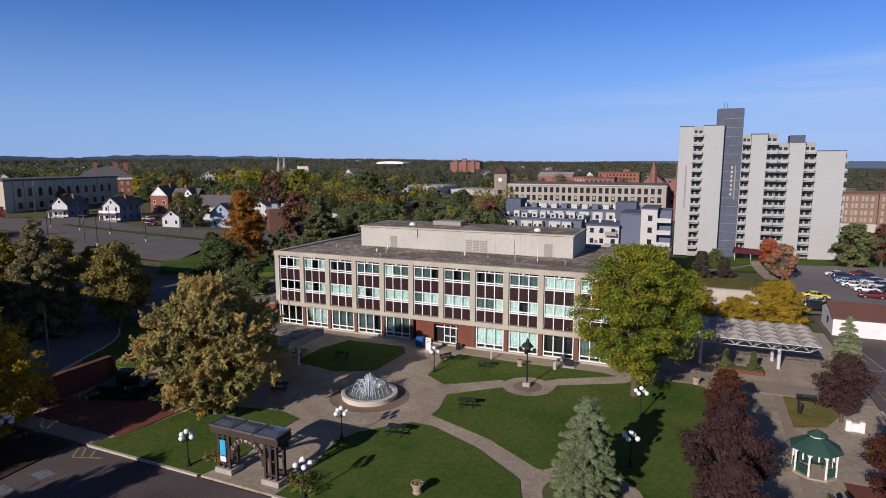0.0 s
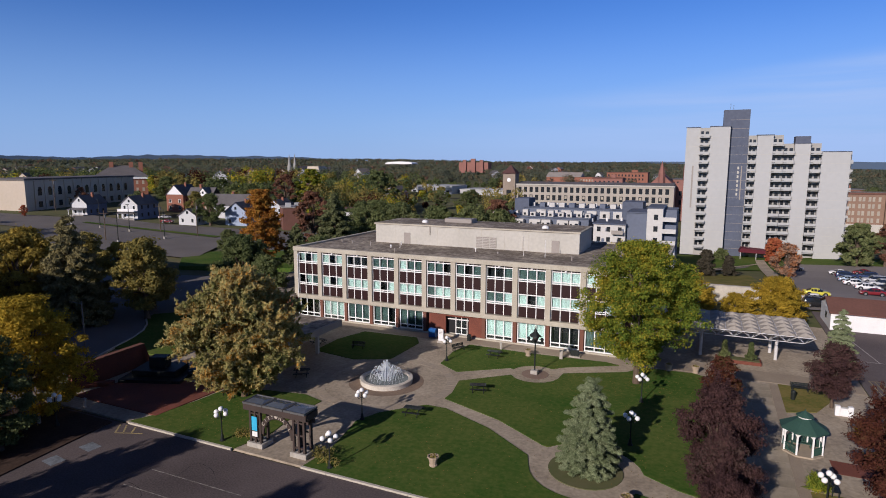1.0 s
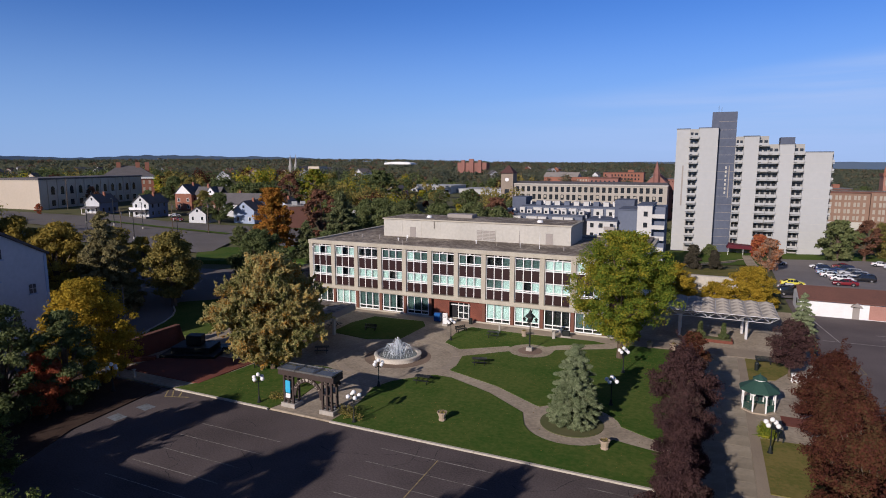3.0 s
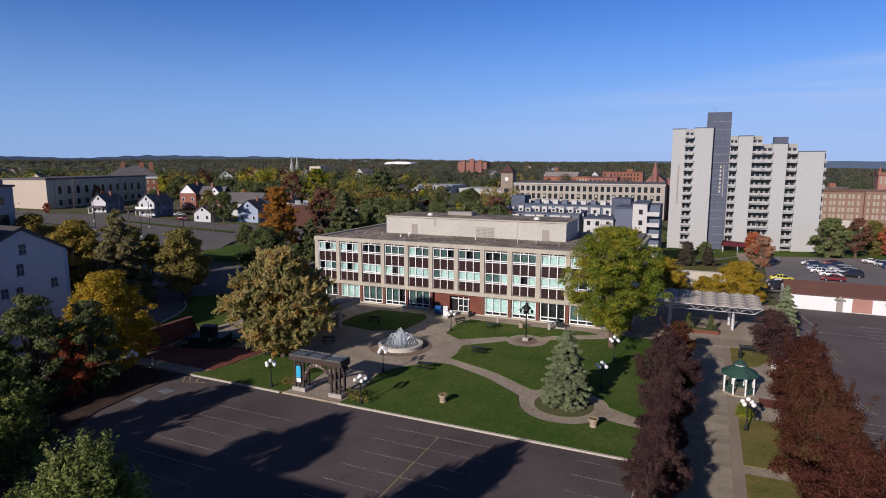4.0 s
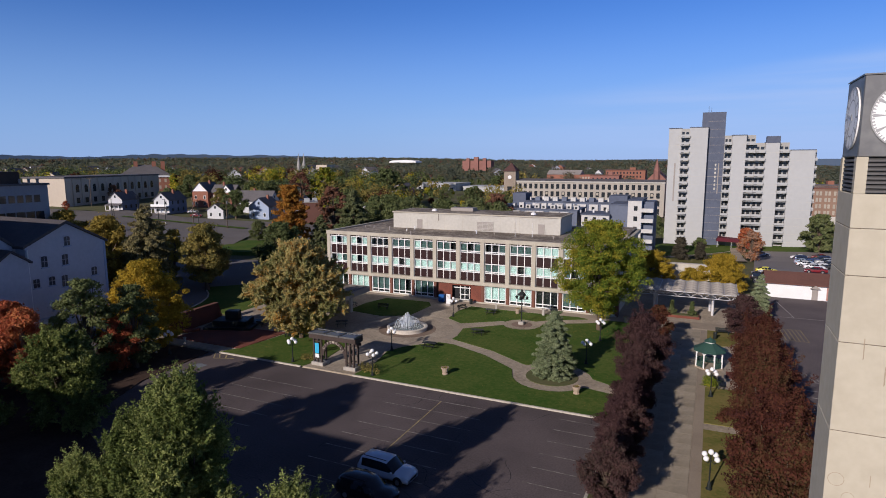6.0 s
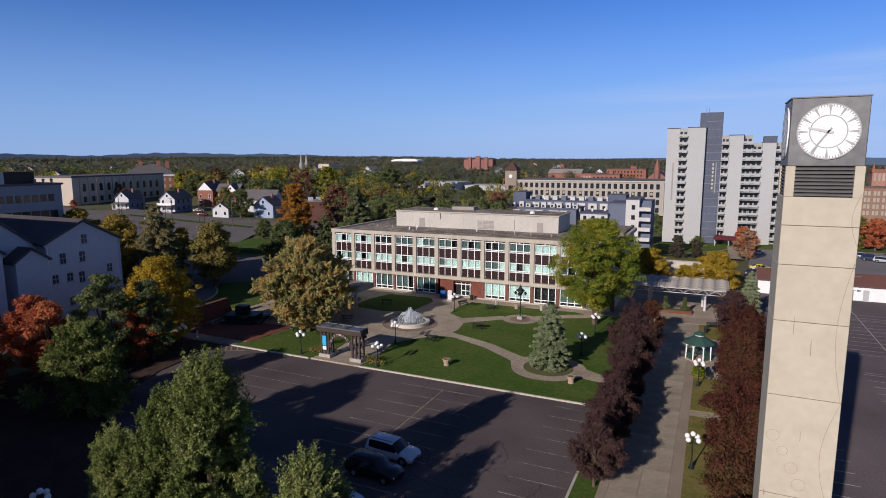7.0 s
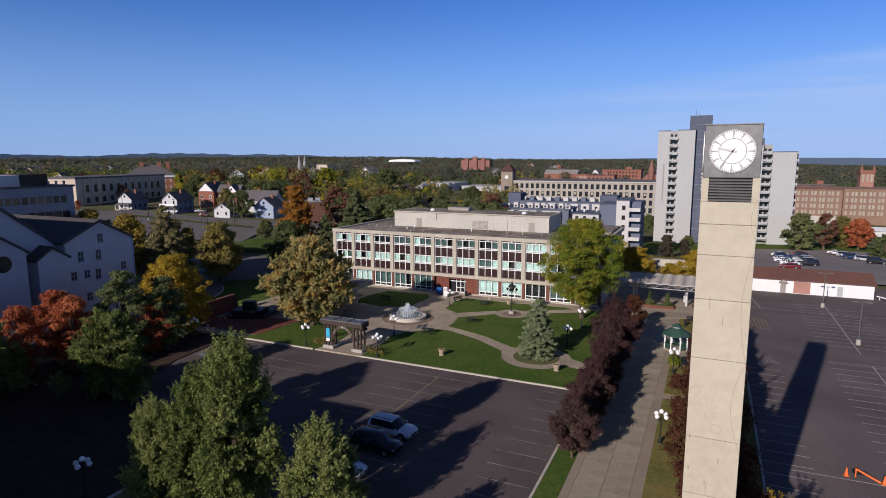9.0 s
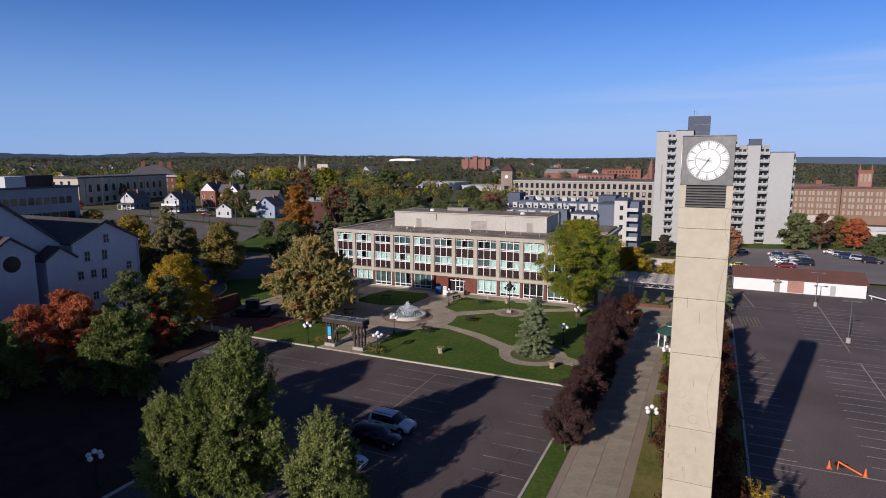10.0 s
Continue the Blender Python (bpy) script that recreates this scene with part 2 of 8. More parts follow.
ground_geo = Geo()
rings = [0, 30, 60, 90, 115, 130, 145, 160, 175, 190, 205, 240, 300, 380, 480, 600, 760, 950, 1200, 1500, 1900, 2300, 2800, 3400, 4200]
SEG = 120
for r in rings:
    for i in range(SEG):
        a = 2 * math.pi * i / SEG
        x, y = r * math.cos(a), r * math.sin(a)
        ground_geo.v.append((x, y, terrain(x, y) - 0.12))
for k in range(len(rings) - 1):
    for i in range(SEG):
        j = (i + 1) % SEG
        ground_geo.f.append((k * SEG + i, (k + 1) * SEG + i, (k + 1) * SEG + j, k * SEG + j))
setting("ground", ground_geo, EARTH, "autumn town ground of grass and earth", "ground")


AQUA = surface("aqua_curtain", (0.80, 0.86, 0.82), 0.9, other=(0.50, 0.62, 0.58), fine=3, coarse=0.8, amount=0.35, bump=0)
TEAL = surface("teal_curtain", (0.22, 0.30, 0.28), 0.9, other=(0.04, 0.06, 0.06), fine=3, coarse=0.8, amount=0.4, bump=0)
UNLIT_SHEET = surface("dark_interior", (0.02, 0.02, 0.022), 0.9, amount=0.3, bump=0)
GLASS = pane_glass("window_glass")
SPANDREL = surface("maroon_panel", (0.030, 0.011, 0.011), 0.35, other=(0.018, 0.008, 0.008), fine=2, coarse=0.5, amount=0.4, bump=0.0, spec=0.4)
ALUMINIUM = surface("window_aluminium", (0.80, 0.80, 0.78), 0.5, fine=4, amount=0.2, bump=0, other=(0.6, 0.6, 0.59))
PILASTER = surface("brown_pilaster", (0.17, 0.075, 0.05), 0.9, other=(0.11, 0.05, 0.035), fine=6, amount=0.4)
GREYDOOR = surface("grey_door", (0.30, 0.27, 0.24), 0.7, amount=0.2, bump=0.05)
DARKWOOD = surface("dark_brown_timber", (0.06, 0.042, 0.035), 0.7, other=(0.035, 0.026, 0.022), fine=10, coarse=1, amount=0.4)
STONE = surface("pale_stone", (0.42, 0.39, 0.34), 0.9, fine=6, coarse=0.8, amount=0.35)
IRON = surface("dark_green_iron", (0.025, 0.03, 0.028), 0.5, metal=0.3, fine=10, amount=0.4, bump=0.05)
GLOBE = surface("white_globe", (0.82, 0.82, 0.80), 0.35, other=(0.72, 0.72, 0.70), fine=4, amount=0.2, bump=0)
WATER = surface("white_water", (0.72, 0.76, 0.80), 0.25, other=(0.5, 0.56, 0.6), fine=20, coarse=4, amount=0.4, bump=0.3, spec=0.6)
POOL = surface("pool_water", (0.16, 0.19, 0.19), 0.08, fine=5, coarse=2, amount=0.5, bump=0.4, spec=0.6)
GREENROOF = surface("green_shingle", (0.035, 0.085, 0.065), 0.7, other=(0.022, 0.055, 0.043), fine=12, coarse=1, amount=0.4)
SHAFT = surface("slate_brick", (0.10, 0.115, 0.155), 0.9, other=(0.07, 0.082, 0.115), fine=1.2, coarse=0.15, amount=0.4)
PANEL = surface("tower_panel", (0.405, 0.41, 0.40), 0.9, other=(0.345, 0.35, 0.34), fine=0.8, coarse=0.06, amount=0.3, spec=0.1)
GREYMETAL = surface("grey_metal", (0.20, 0.20, 0.19), 0.5, metal=0.6, other=(0.13, 0.13, 0.13), fine=3, coarse=0.6, amount=0.5, bump=0.05)
TAN = surface("tan_precast", (0.495, 0.452, 0.345), 0.92, other=(0.37, 0.325, 0.24), fine=3.0, coarse=0.45, amount=0.36, spec=0.1, pieces=0.2)
SEAM = surface("dark_joint", (0.13, 0.10, 0.075), 0.95, amount=0.3, bump=0)
LINE = surface("worn_line_paint", (0.36, 0.335, 0.29), 0.9, other=(0.11, 0.095, 0.085), fine=4, coarse=0.5, amount=0.62, bump=0)
YELLOWLINE = surface("worn_yellow_paint", (0.42, 0.33, 0.14), 0.9, other=(0.12, 0.10, 0.07), fine=3, coarse=0.6, amount=0.5, bump=0)
TREES = {
    "maple_green": foliage("green_gold_leaves", [(0.06, 0.105, 0.018), (0.125, 0.18, 0.025), (0.255, 0.265, 0.03), (0.46, 0.34, 0.034)]),
    "maple_tan": foliage("tan_orange_leaves", [(0.085, 0.115, 0.038), (0.20, 0.21, 0.07), (0.36, 0.335, 0.125), (0.48, 0.40, 0.165), (0.52, 0.27, 0.045)], 0.35, 0.4, 0.3),
    "purple": foliage("purple_leaves", [(0.030, 0.019, 0.021), (0.056, 0.031, 0.031), (0.085, 0.046, 0.043), (0.078, 0.056, 0.046)], 0.2),
    "rust": foliage("rust_leaves", [(0.033, 0.016, 0.016), (0.064, 0.025, 0.020), (0.098, 0.036, 0.023), (0.09, 0.058, 0.027)], 0.25),
    "yellow": foliage("yellow_leaves", [(0.18, 0.14, 0.02), (0.40, 0.29, 0.032), (0.56, 0.385, 0.045)], 0.42),
    "green": foliage("green_leaves", [(0.064, 0.088, 0.036), (0.12, 0.147, 0.056), (0.20, 0.218, 0.092)]),
    "silver": foliage("silver_green_leaves", [(0.058, 0.082, 0.026), (0.13, 0.165, 0.044), (0.32, 0.345, 0.115)], 0.3),
    "olive": foliage("olive_leaves", [(0.10, 0.105, 0.038), (0.21, 0.185, 0.058), (0.36, 0.28, 0.075)]),
    "orange": foliage("orange_leaves", [(0.20, 0.09, 0.02), (0.34, 0.145, 0.03), (0.40, 0.225, 0.04)]),
    "red": foliage("red_leaves", [(0.23, 0.066, 0.036), (0.42, 0.122, 0.058), (0.47, 0.20, 0.075)]),
    "brown": foliage("rust_brown_leaves", [(0.09, 0.05, 0.034), (0.17, 0.085, 0.055), (0.24, 0.125, 0.075)], 0.3),
    "yew": foliage("dark_yew_leaves", [(0.032, 0.030, 0.022), (0.054, 0.048, 0.034), (0.08, 0.07, 0.048)], 0.15),
    "pink_tan": foliage("pinkish_tan_leaves", [(0.20, 0.12, 0.085), (0.31, 0.195, 0.135), (0.38, 0.25, 0.17), (0.40, 0.16, 0.06)], 0.35),
    # most distant leaves: air haze is mixed in as paler, greyer colour
    "hazed_green": foliage("hazed_green_leaves", [(0.084, 0.10, 0.077), (0.112, 0.128, 0.089), (0.145, 0.153, 0.10)], 0.4, 0.05, 0.2),
    "hazed_olive": foliage("hazed_olive_leaves", [(0.115, 0.11, 0.078), (0.16, 0.142, 0.09), (0.20, 0.168, 0.10)], 0.4, 0.05, 0.2),
    "hazed_rust": foliage("hazed_rust_leaves", [(0.11, 0.084, 0.07), (0.15, 0.104, 0.076), (0.19, 0.12, 0.082)], 0.4, 0.05, 0.2),
    "spruce": foliage("blue_spruce_needles", [(0.07, 0.088, 0.042), (0.14, 0.172, 0.085), (0.25, 0.285, 0.16)], 0.1, 0.8),
    "pine": foliage("dark_conifer_needles", [(0.06, 0.075, 0.034), (0.11, 0.125, 0.056), (0.175, 0.185, 0.085)], 0.1, 0.8),
}


# ---- trees ----
def leaf_tris(rng, centres, spread, count, size, flat=0.0, long=1.0, ragged=0.42):
    """Points of count pointed leaves round each centre, most of them on the outside of the clump. Returns an array (n, 3, 3)."""
    c = np.repeat(centres, count, axis=0)
    n = len(c)
    d = rng.normal(size=(n, 3))
    d /= np.linalg.norm(d, axis=1, keepdims=True)
    p = c + d * (0.25 + 0.75 * rng.random((n, 1)) ** 0.6 + 0.25 * np.maximum(0, rng.normal(size=(n, 1)))) * np.repeat(spread, count, axis=0)
    nrm = d * 0.75 + rng.normal(size=(n, 3)) * ragged
    nrm[:, 2] += 0.3 + flat
    nrm /= np.linalg.norm(nrm, axis=1, keepdims=True)
    a = np.cross(nrm, rng.normal(size=(n, 3)))
    a /= np.linalg.norm(a, axis=1, keepdims=True)
    b = np.cross(nrm, a)
    s = size * (0.6 + 0.8 * rng.random((n, 1)))
    a, b = a * s * long, b * s / long
    return np.stack([p - 1.1 * a, p + 0.55 * a - 0.95 * b, p + 0.55 * a + 0.95 * b], axis=1)


def spray_tris(rng, centres, mid, reach, twigs, count, size):
    """Long leaves along short twigs that lean outwards and upwards from each clump. Returns an array (n, 3, 3)."""
    c = np.repeat(centres, twigs, axis=0)
    out = c - np.array([0, 0, mid])
    out /= np.linalg.norm(out, axis=1, keepdims=True) + 1e-6
    way = out * 0.55 + rng.normal(size=c.shape) * 0.55
    way[:, 2] += 0.35
    way /= np.linalg.norm(way, axis=1, keepdims=True)
    length = reach * (0.6 + 0.9 * rng.random((len(c), 1)))
    c, way, length = (np.repeat(q, count, axis=0) for q in (c, way, length))
    n = len(c)
    u = rng.random((n, 1))
    p = c + way * length * u + rng.normal(size=(n, 3)) * 0.15 * (1.2 - u)
    a = way * 0.55 + rng.normal(size=(n, 3)) * 0.5
    a /= np.linalg.norm(a, axis=1, keepdims=True)
    nrm = rng.normal(size=(n, 3)) * 0.5
    nrm[:, 2] += 0.7
    b = np.cross(nrm, a)
    b /= np.linalg.norm(b, axis=1, keepdims=True)
    s = size * (0.6 + 0.8 * rng.random((n, 1)))
    a, b = a * s * 1.5, b * s * 0.7
    return np.stack([p + 1.2 * a, p - 0.5 * a - b, p - 0.5 * a + b], axis=1)


def leaf_mesh(name, tris, material):
    n = len(tris)
    me = bpy.data.meshes.new(name)
    me.vertices.add(3 * n)
    me.vertices.foreach_set("co", tris.reshape(-1).astype(np.float32))
    me.loops.add(3 * n)
    me.loops.foreach_set("vertex_index", np.arange(3 * n, dtype=np.int32))
    me.polygons.add(n)
    me.polygons.foreach_set("loop_start", np.arange(0, 3 * n, 3, dtype=np.int32))
    me.materials.append(material)
    me.update(calc_edges=True)
    return me


def crown_points(rng, n, base, top, radius, shape="round"):
    """Middles of the leaf clumps: most of them near the uneven outside of the crown."""
    def width(u):
        if shape == "round":
            return max(0.05, math.sin(math.pi * min(1.0, 0.10 + 0.86 * u))) ** 0.75
        if shape == "cone":
            return 0.08 + 0.95 * (1 - u) ** 0.85
        if shape == "egg":
            return (1 - u) ** 0.55 * (0.5 + 0.5 * min(1.0, (u + 0.05) / 0.25))
        if shape == "dome":
            return (1 - u ** 1.7) ** 0.62 * (0.72 + 0.28 * min(1.0, u / 0.2))
        return 0.45 + 0.5 * math.sin(math.pi * (0.1 + 0.8 * u))

    boughs = []
    count = max(10, n // 7)
    for i in range(count):
        u = ((i + rng.random()) / count) ** 0.85
        a = i * 2.39996 + rng.normal() * 0.35
        size = radius * rng.uniform(0.22, 0.38)
        r = max(0.0, radius * width(u) * rng.uniform(0.88, 1.1) - size * 0.8) * (1.0 if rng.random() < 0.72 else 0.5)
        boughs.append((r * math.cos(a), r * math.sin(a), base + (top - base) * u, size))
    out = []
    for i in range(n):
        x, y, z, size = boughs[i % count]
        v = rng.normal(size=3)
        v *= rng.random() ** 0.45 / np.linalg.norm(v)
        out.append((x + v[0] * size, y + v[1] * size, min(top, max(base, z + v[2] * size * 0.75))))
    return np.array(out)


def tree(name, kind, label, x, y, height, radius, base, clumps=90, leaves=80, size=0.16, shape="round", seed=1, z=0.0, group="", trunk=0.2, spread=0.9, category="tree", shoots=0, sprays=0):
    rng = np.random.default_rng(seed)
    top = thing(name, label, category, x, y, z, 0, group)
    pts = crown_points(rng, clumps, base, height - spread * 0.6, radius - spread * 0.5, shape)
    g = Geo()
    lean = (rng.random(2) - 0.5) * 0.4
    fork = Vector((lean[0], lean[1], base + (height - base) * 0.25))
    g.rod((0, 0, -0.2), (lean[0] * 0.5, lean[1] * 0.5, base * 0.6), trunk * 1.35, trunk, 9)
    g.rod((lean[0] * 0.5, lean[1] * 0.5, base * 0.55), fork, trunk, trunk * 0.8, 9)
    g.rod(fork, (lean[0], lean[1], base + (height - base) * 0.8), trunk * 0.8, trunk * 0.2, 7)
    for p in pts[:: max(1, clumps // 22)]:
        start = fork * (0.75 + 0.25 * rng.random())
        mid = start.lerp(Vector(p), 0.55) + Vector((0, 0, 0.25))
        g.rod(start, mid, trunk * 0.4, trunk * 0.22, 5)
        g.rod(mid, p, trunk * 0.22, 0.02, 5)
    part("trunk", g, BARK, top)
    sp = np.array([[spread, spread, spread * 0.62]]) * (0.5 + 0.5 * rng.random((clumps, 1)))
    if sprays:
        quads = spray_tris(rng, pts, (base + height) * 0.45, spread, sprays, int(leaves * 1.5 / sprays), size)
    else:
        quads = leaf_tris(rng, pts, sp, int(leaves * 1.5), size * 0.9)
    if shoots:
        rim = pts[np.argsort(-(pts[:, 2] * 0.8 + np.hypot(pts[:, 0], pts[:, 1]) * rng.random(clumps)))][:shoots]
        tips = []
        for p in rim:
            tilt, length = rng.normal(size=2) * 0.22, rng.uniform(0.9, 2.1)
            tips += [(p[0] + tilt[0] * k * 0.2, p[1] + tilt[1] * k * 0.2, p[2] + 0.16 * k) for k in range(int(length / 0.16))]
        tips = np.array(tips)
        quads = np.concatenate([quads, leaf_tris(rng, tips, np.full((len(tips), 3), 0.2), 13, size * 0.7)])
    part("crown", leaf_mesh("crown", quads, TREES[kind]), None, top)
    return top


def conifer(name, kind, label, x, y, height, radius, tiers=16, seed=1, z=0.0, group="", size=0.16, needles=70, droop=0.12, base=0.3, blunt=0.66):
    rng = np.random.default_rng(seed)
    top = thing(name, label, "tree", x, y, z, 0, group)
    g = Geo()
    g.rod((0, 0, -0.1), (0, 0, height * 0.97), 0.02 * height + 0.04, 0.02, 8)
    pts, wide = [], []
    for i in range(tiers):
        u = i / tiers
        h = base + (height - base) * u ** 0.95
        reach = radius * min((1 - u) ** blunt, 0.82 + 1.2 * u) * (0.88 + 0.2 * rng.random())
        count = max(4, int(13 * (1 - u) + 3))
        for k in range(count):
            a = 6.283 * (k + rng.random()) / count
            r = reach * (0.74 + 0.36 * rng.random())
            lift = rng.normal() * 0.06 * radius
            g.rod((0, 0, h), (r * math.cos(a), r * math.sin(a), h - droop * r + lift), 0.03, 0.008, 4)
            for f in np.arange(0.42, 1.01, max(0.12, 0.34 / max(r, 0.34))):
                pts.append((r * f * math.cos(a), r * f * math.sin(a), h - (droop * r - lift) * f + 0.1 * math.sin(3 * f)))
                wide.append(1.15 - 0.55 * f)
    pts.append((0, 0, height - 0.15))
    wide.append(0.5)
    pts = np.array(pts)
    sp = np.array([[0.40, 0.40, 0.21]]) * (radius / 2.8) ** 0.5 * np.array(wide)[:, None]
    part("trunk", g, BARK, top)
    part("crown", leaf_mesh("crown", leaf_tris(rng, pts, sp, max(6, int(needles * 330 / len(pts))), size, long=2.0), TREES[kind]), None, top)
    return top


def clone(src, x, y, z=0.0, turn=0.0, scale=1.0, label=""):
    ob = copy_thing(src, pose(x, y, z, 0, 0, turn) @ Matrix.Scale(scale, 4))
    if label:
        ob["label"] = label
    return ob


# ---- park, paths and car parks ----
setting("pavement", Geo().box(-62, 33.45, -0.1, 18, 100, 0.10), PAVING, "worn buff concrete park pavement", "pavement")
setting("parking_lot_front", Geo().box(-64, -70, -0.1, 1.5, 33.2, 0.0), ASPHALT, "dark cracked asphalt car park with faded lines", "car park")
SIDELOT = surface("side_lot_asphalt", (0.168, 0.14, 0.137), 0.95, other=(0.088, 0.075, 0.074), fine=6, coarse=0.11, amount=0.5, bump=0.1, spec=0.1)
setting("parking_lot_side", Geo().box(18.2, -70, -0.1, 60, 112, 0.0), SIDELOT, "dark empty asphalt car park with faded lines", "car park")


def kerb_run(name, x0, y0, x1, y1, along):
    """A run of kerb stones, each its own piece."""
    top = tagged(new(name), "low pale concrete kerb beside the car park", "kerb", "", "structure")
    length = abs(x1 - x0) + abs(y1 - y0)
    n = max(1, int(length / 2.4))
    step = length / n
    a = step / 2 - 0.012
    me = (Geo().box(-a, -0.11, -0.1, a, 0.11, 0.16) if along == "x" else Geo().box(-0.11, -a, -0.1, 0.11, a, 0.16)).mesh("kerb_stone", KERB)
    for i in range(n):
        f = (i + 0.5) * step
        piece("kerb_stone", me, top, min(x0, x1) + (f if along == "x" else 0), min(y0, y1) + (0 if along == "x" else f), 0)
    return top




def kerb_curve(name, points):
    """Kerb stones along a bent line, each its own piece."""
    top = tagged(new(name), "pale kerb curving along the service road", "kerb", "", "structure")
    me = Geo().box(-0.58, -0.12, -0.1, 0.58, 0.12, 0.16).mesh("kerb_stone", KERB)
    for (x0, y0), (x1, y1) in zip(points, points[1:]):
        n = max(1, round(math.hypot(x1 - x0, y1 - y0) / 1.2))
        for i in range(n):
            u = (i + 0.5) / n
            piece("kerb_stone", me, top, x0 + (x1 - x0) * u, y0 + (y1 - y0) * u, 0.0, math.atan2(y1 - y0, x1 - x0))
    return top


kerb_curve("kerb_service_road", [(-66.5, 37.5), (-69.3, 43.6), (-71.6, 48.9), (-73.2, 53.0), (-75.2, 56.4), (-77.6, 59.0), (-81.0, 61.6)])
kerb_run("kerb_west", -48.8, 33.32, -35.9, 33.32, "x")
kerb_run("kerb_south", -28.4, 33.32, 1.5, 33.32, "x")
kerb_run("kerb_east", 1.6, -40, 1.6, 33.2, "y")
kerb_run("kerb_side_lot", 18.1, -40, 18.1, 70, "y")


def round_join(points, start, stop, cx, cy, r, n=10):
    """Adds an arc to an outline."""
    for i in range(n + 1):
        a = radians(start + (stop - start) * i / n)
        points.append((cx + r * math.cos(a), cy + r * math.sin(a)))
    return points


FX, FY = -31.5, 53.0                     # the fountain
SX, SY = -6.9, 42.4                      # the blue spruce
lawns = []
# south lawn, from the gate to the walkway
o = [(-28.3, 33.45), (1.45, 33.45), (1.45, 39.6), (-1.6, 40.2)]
round_join(o, -25, -165, SX, SY, 4.6)
o += [(-11.9, 42.9), (-16.7, 46.4), (-22.2, 48.9), (-24.4, 48.9), (-25.8, 47.6), (-28.0, 45.1), (-29.0, 42.6), (-28.6, 40.6), (-28.0, 37.1)]
lawns.append(o)
# west lawn
lawns.append([(-49.0, 33.45), (-35.7, 33.45), (-34.7, 37.2), (-35.2, 41.0), (-34.9, 45.2), (-37.6, 46.0), (-42.1, 45.2), (-46.4, 44.3), (-46.9, 40.0), (-47.6, 36.2)])
# lawn before the hall
o = [(-25.4, 59.2), (-19.9, 63.2)]
round_join(o, 170, 60, -16.6, 62.4, 2.9, 6)
o += [(-13.8, 66.2), (-7.9, 69.6), (-9.5, 70.2), (-19.1, 69.6), (-27.9, 69.8), (-28.8, 66.0), (-28.4, 61.2)]
lawns.append(o)
# east lawn
o = [(-24.0, 56.6), (-23.3, 53.0), (-23.4, 51.2), (-16.4, 48.5), (-11.2, 45.2)]
round_join(o, 145, 15, SX, SY, 4.6)
o += [(0.2, 42.2), (3.4, 41.4), (3.4, 68.8), (0.6, 70.4), (-5.0, 70.0), (-6.7, 67.6), (-13.6, 63.9)]
round_join(o, -5, -150, -16.6, 62.4, 2.9, 6)
lawns.append(o)
lawns.append([(1.75, -40), (3.5, -40), (3.5, 39.4), (1.75, 39.4)])
lawns.append([(-45.8, 59.0), (-39.2, 58.0), (-34.9, 60.0), (-34.6, 67.6), (-36.0, 69.8), (-44.5, 69.4), (-46.0, 64.5)])
lawns.append([(9.4, 62.2), (12.2, 63.4), (14.2, 67.5), (14.2, 70.6), (9.4, 70.6)])
lawns.append([(9.4, 36.2), (17.9, 36.6), (17.9, 46.6), (9.4, 46.2)])
lawns.append([(9.4, -40), (17.9, -40), (17.9, 34.9), (9.4, 34.7)])
for i, o in enumerate(lawns):
    setting("lawn", Geo().prism(o, -0.05, 0.16), DRYLAWN if i > 5 else LAWN, "short green autumn park lawn with fallen leaves", "lawn")
setting("town_lawn", Geo().prism([(-82, 64), (-81.0, 61.7), (-77.5, 59.0), (-75.1, 56.4), (-73.1, 53.0), (-71.5, 48.9), (-62, 49), (-60, 72), (-70, 76)], -0.1, 0.05), LAWN, "grass bank beside the side road", "lawn")
setting("town_lawn", Geo().prism([(-128, 112), (-112, 96), (-88, 104), (-62, 112), (-70, 128), (-110, 126)], -0.1, 0.9), LAWN, "grass verge beside the main road", "lawn")
setting("brick_terrace", Geo().prism([(-60, 35.4), (-47.6, 35.4), (-46.8, 44.0), (-58.5, 43.0)], -0.05, 0.19), BRICK, "red brick paved terrace in the shade", "paving")
setting("side_walk", Geo().box(3.5, -40, -0.05, 9.4, 33.45, 0.10), PAVING, "long concrete promenade between rows of trees", "pavement")
setting("gazebo_pavement", Geo().box(9.4, 46.4, -0.05, 17.9, 62.2, 0.115), PAVING, "concrete apron round the gazebo", "pavement")
# left road and service yard
setting("service_road", Geo().prism([(-64, 20), (-64, 34), (-66.5, 37.5), (-69.3, 43.6), (-71.6, 48.9), (-73.2, 53.0), (-75.2, 56.4), (-81, 61.6), (-92, 72), (-110, 92), (-122, 84), (-104, 60), (-92, 40), (-80, 18)], -0.1, 0.02), ROADWAY, "grey asphalt service road curving past the lawn", "road")
setting("yard", Geo().prism([(-104, 66), (-92, 60), (-81, 61.7), (-72, 74), (-70, 82), (-88, 96), (-110, 90)], -0.1, 0.03), ROADWAY, "grey asphalt yard with painted bays", "car park")


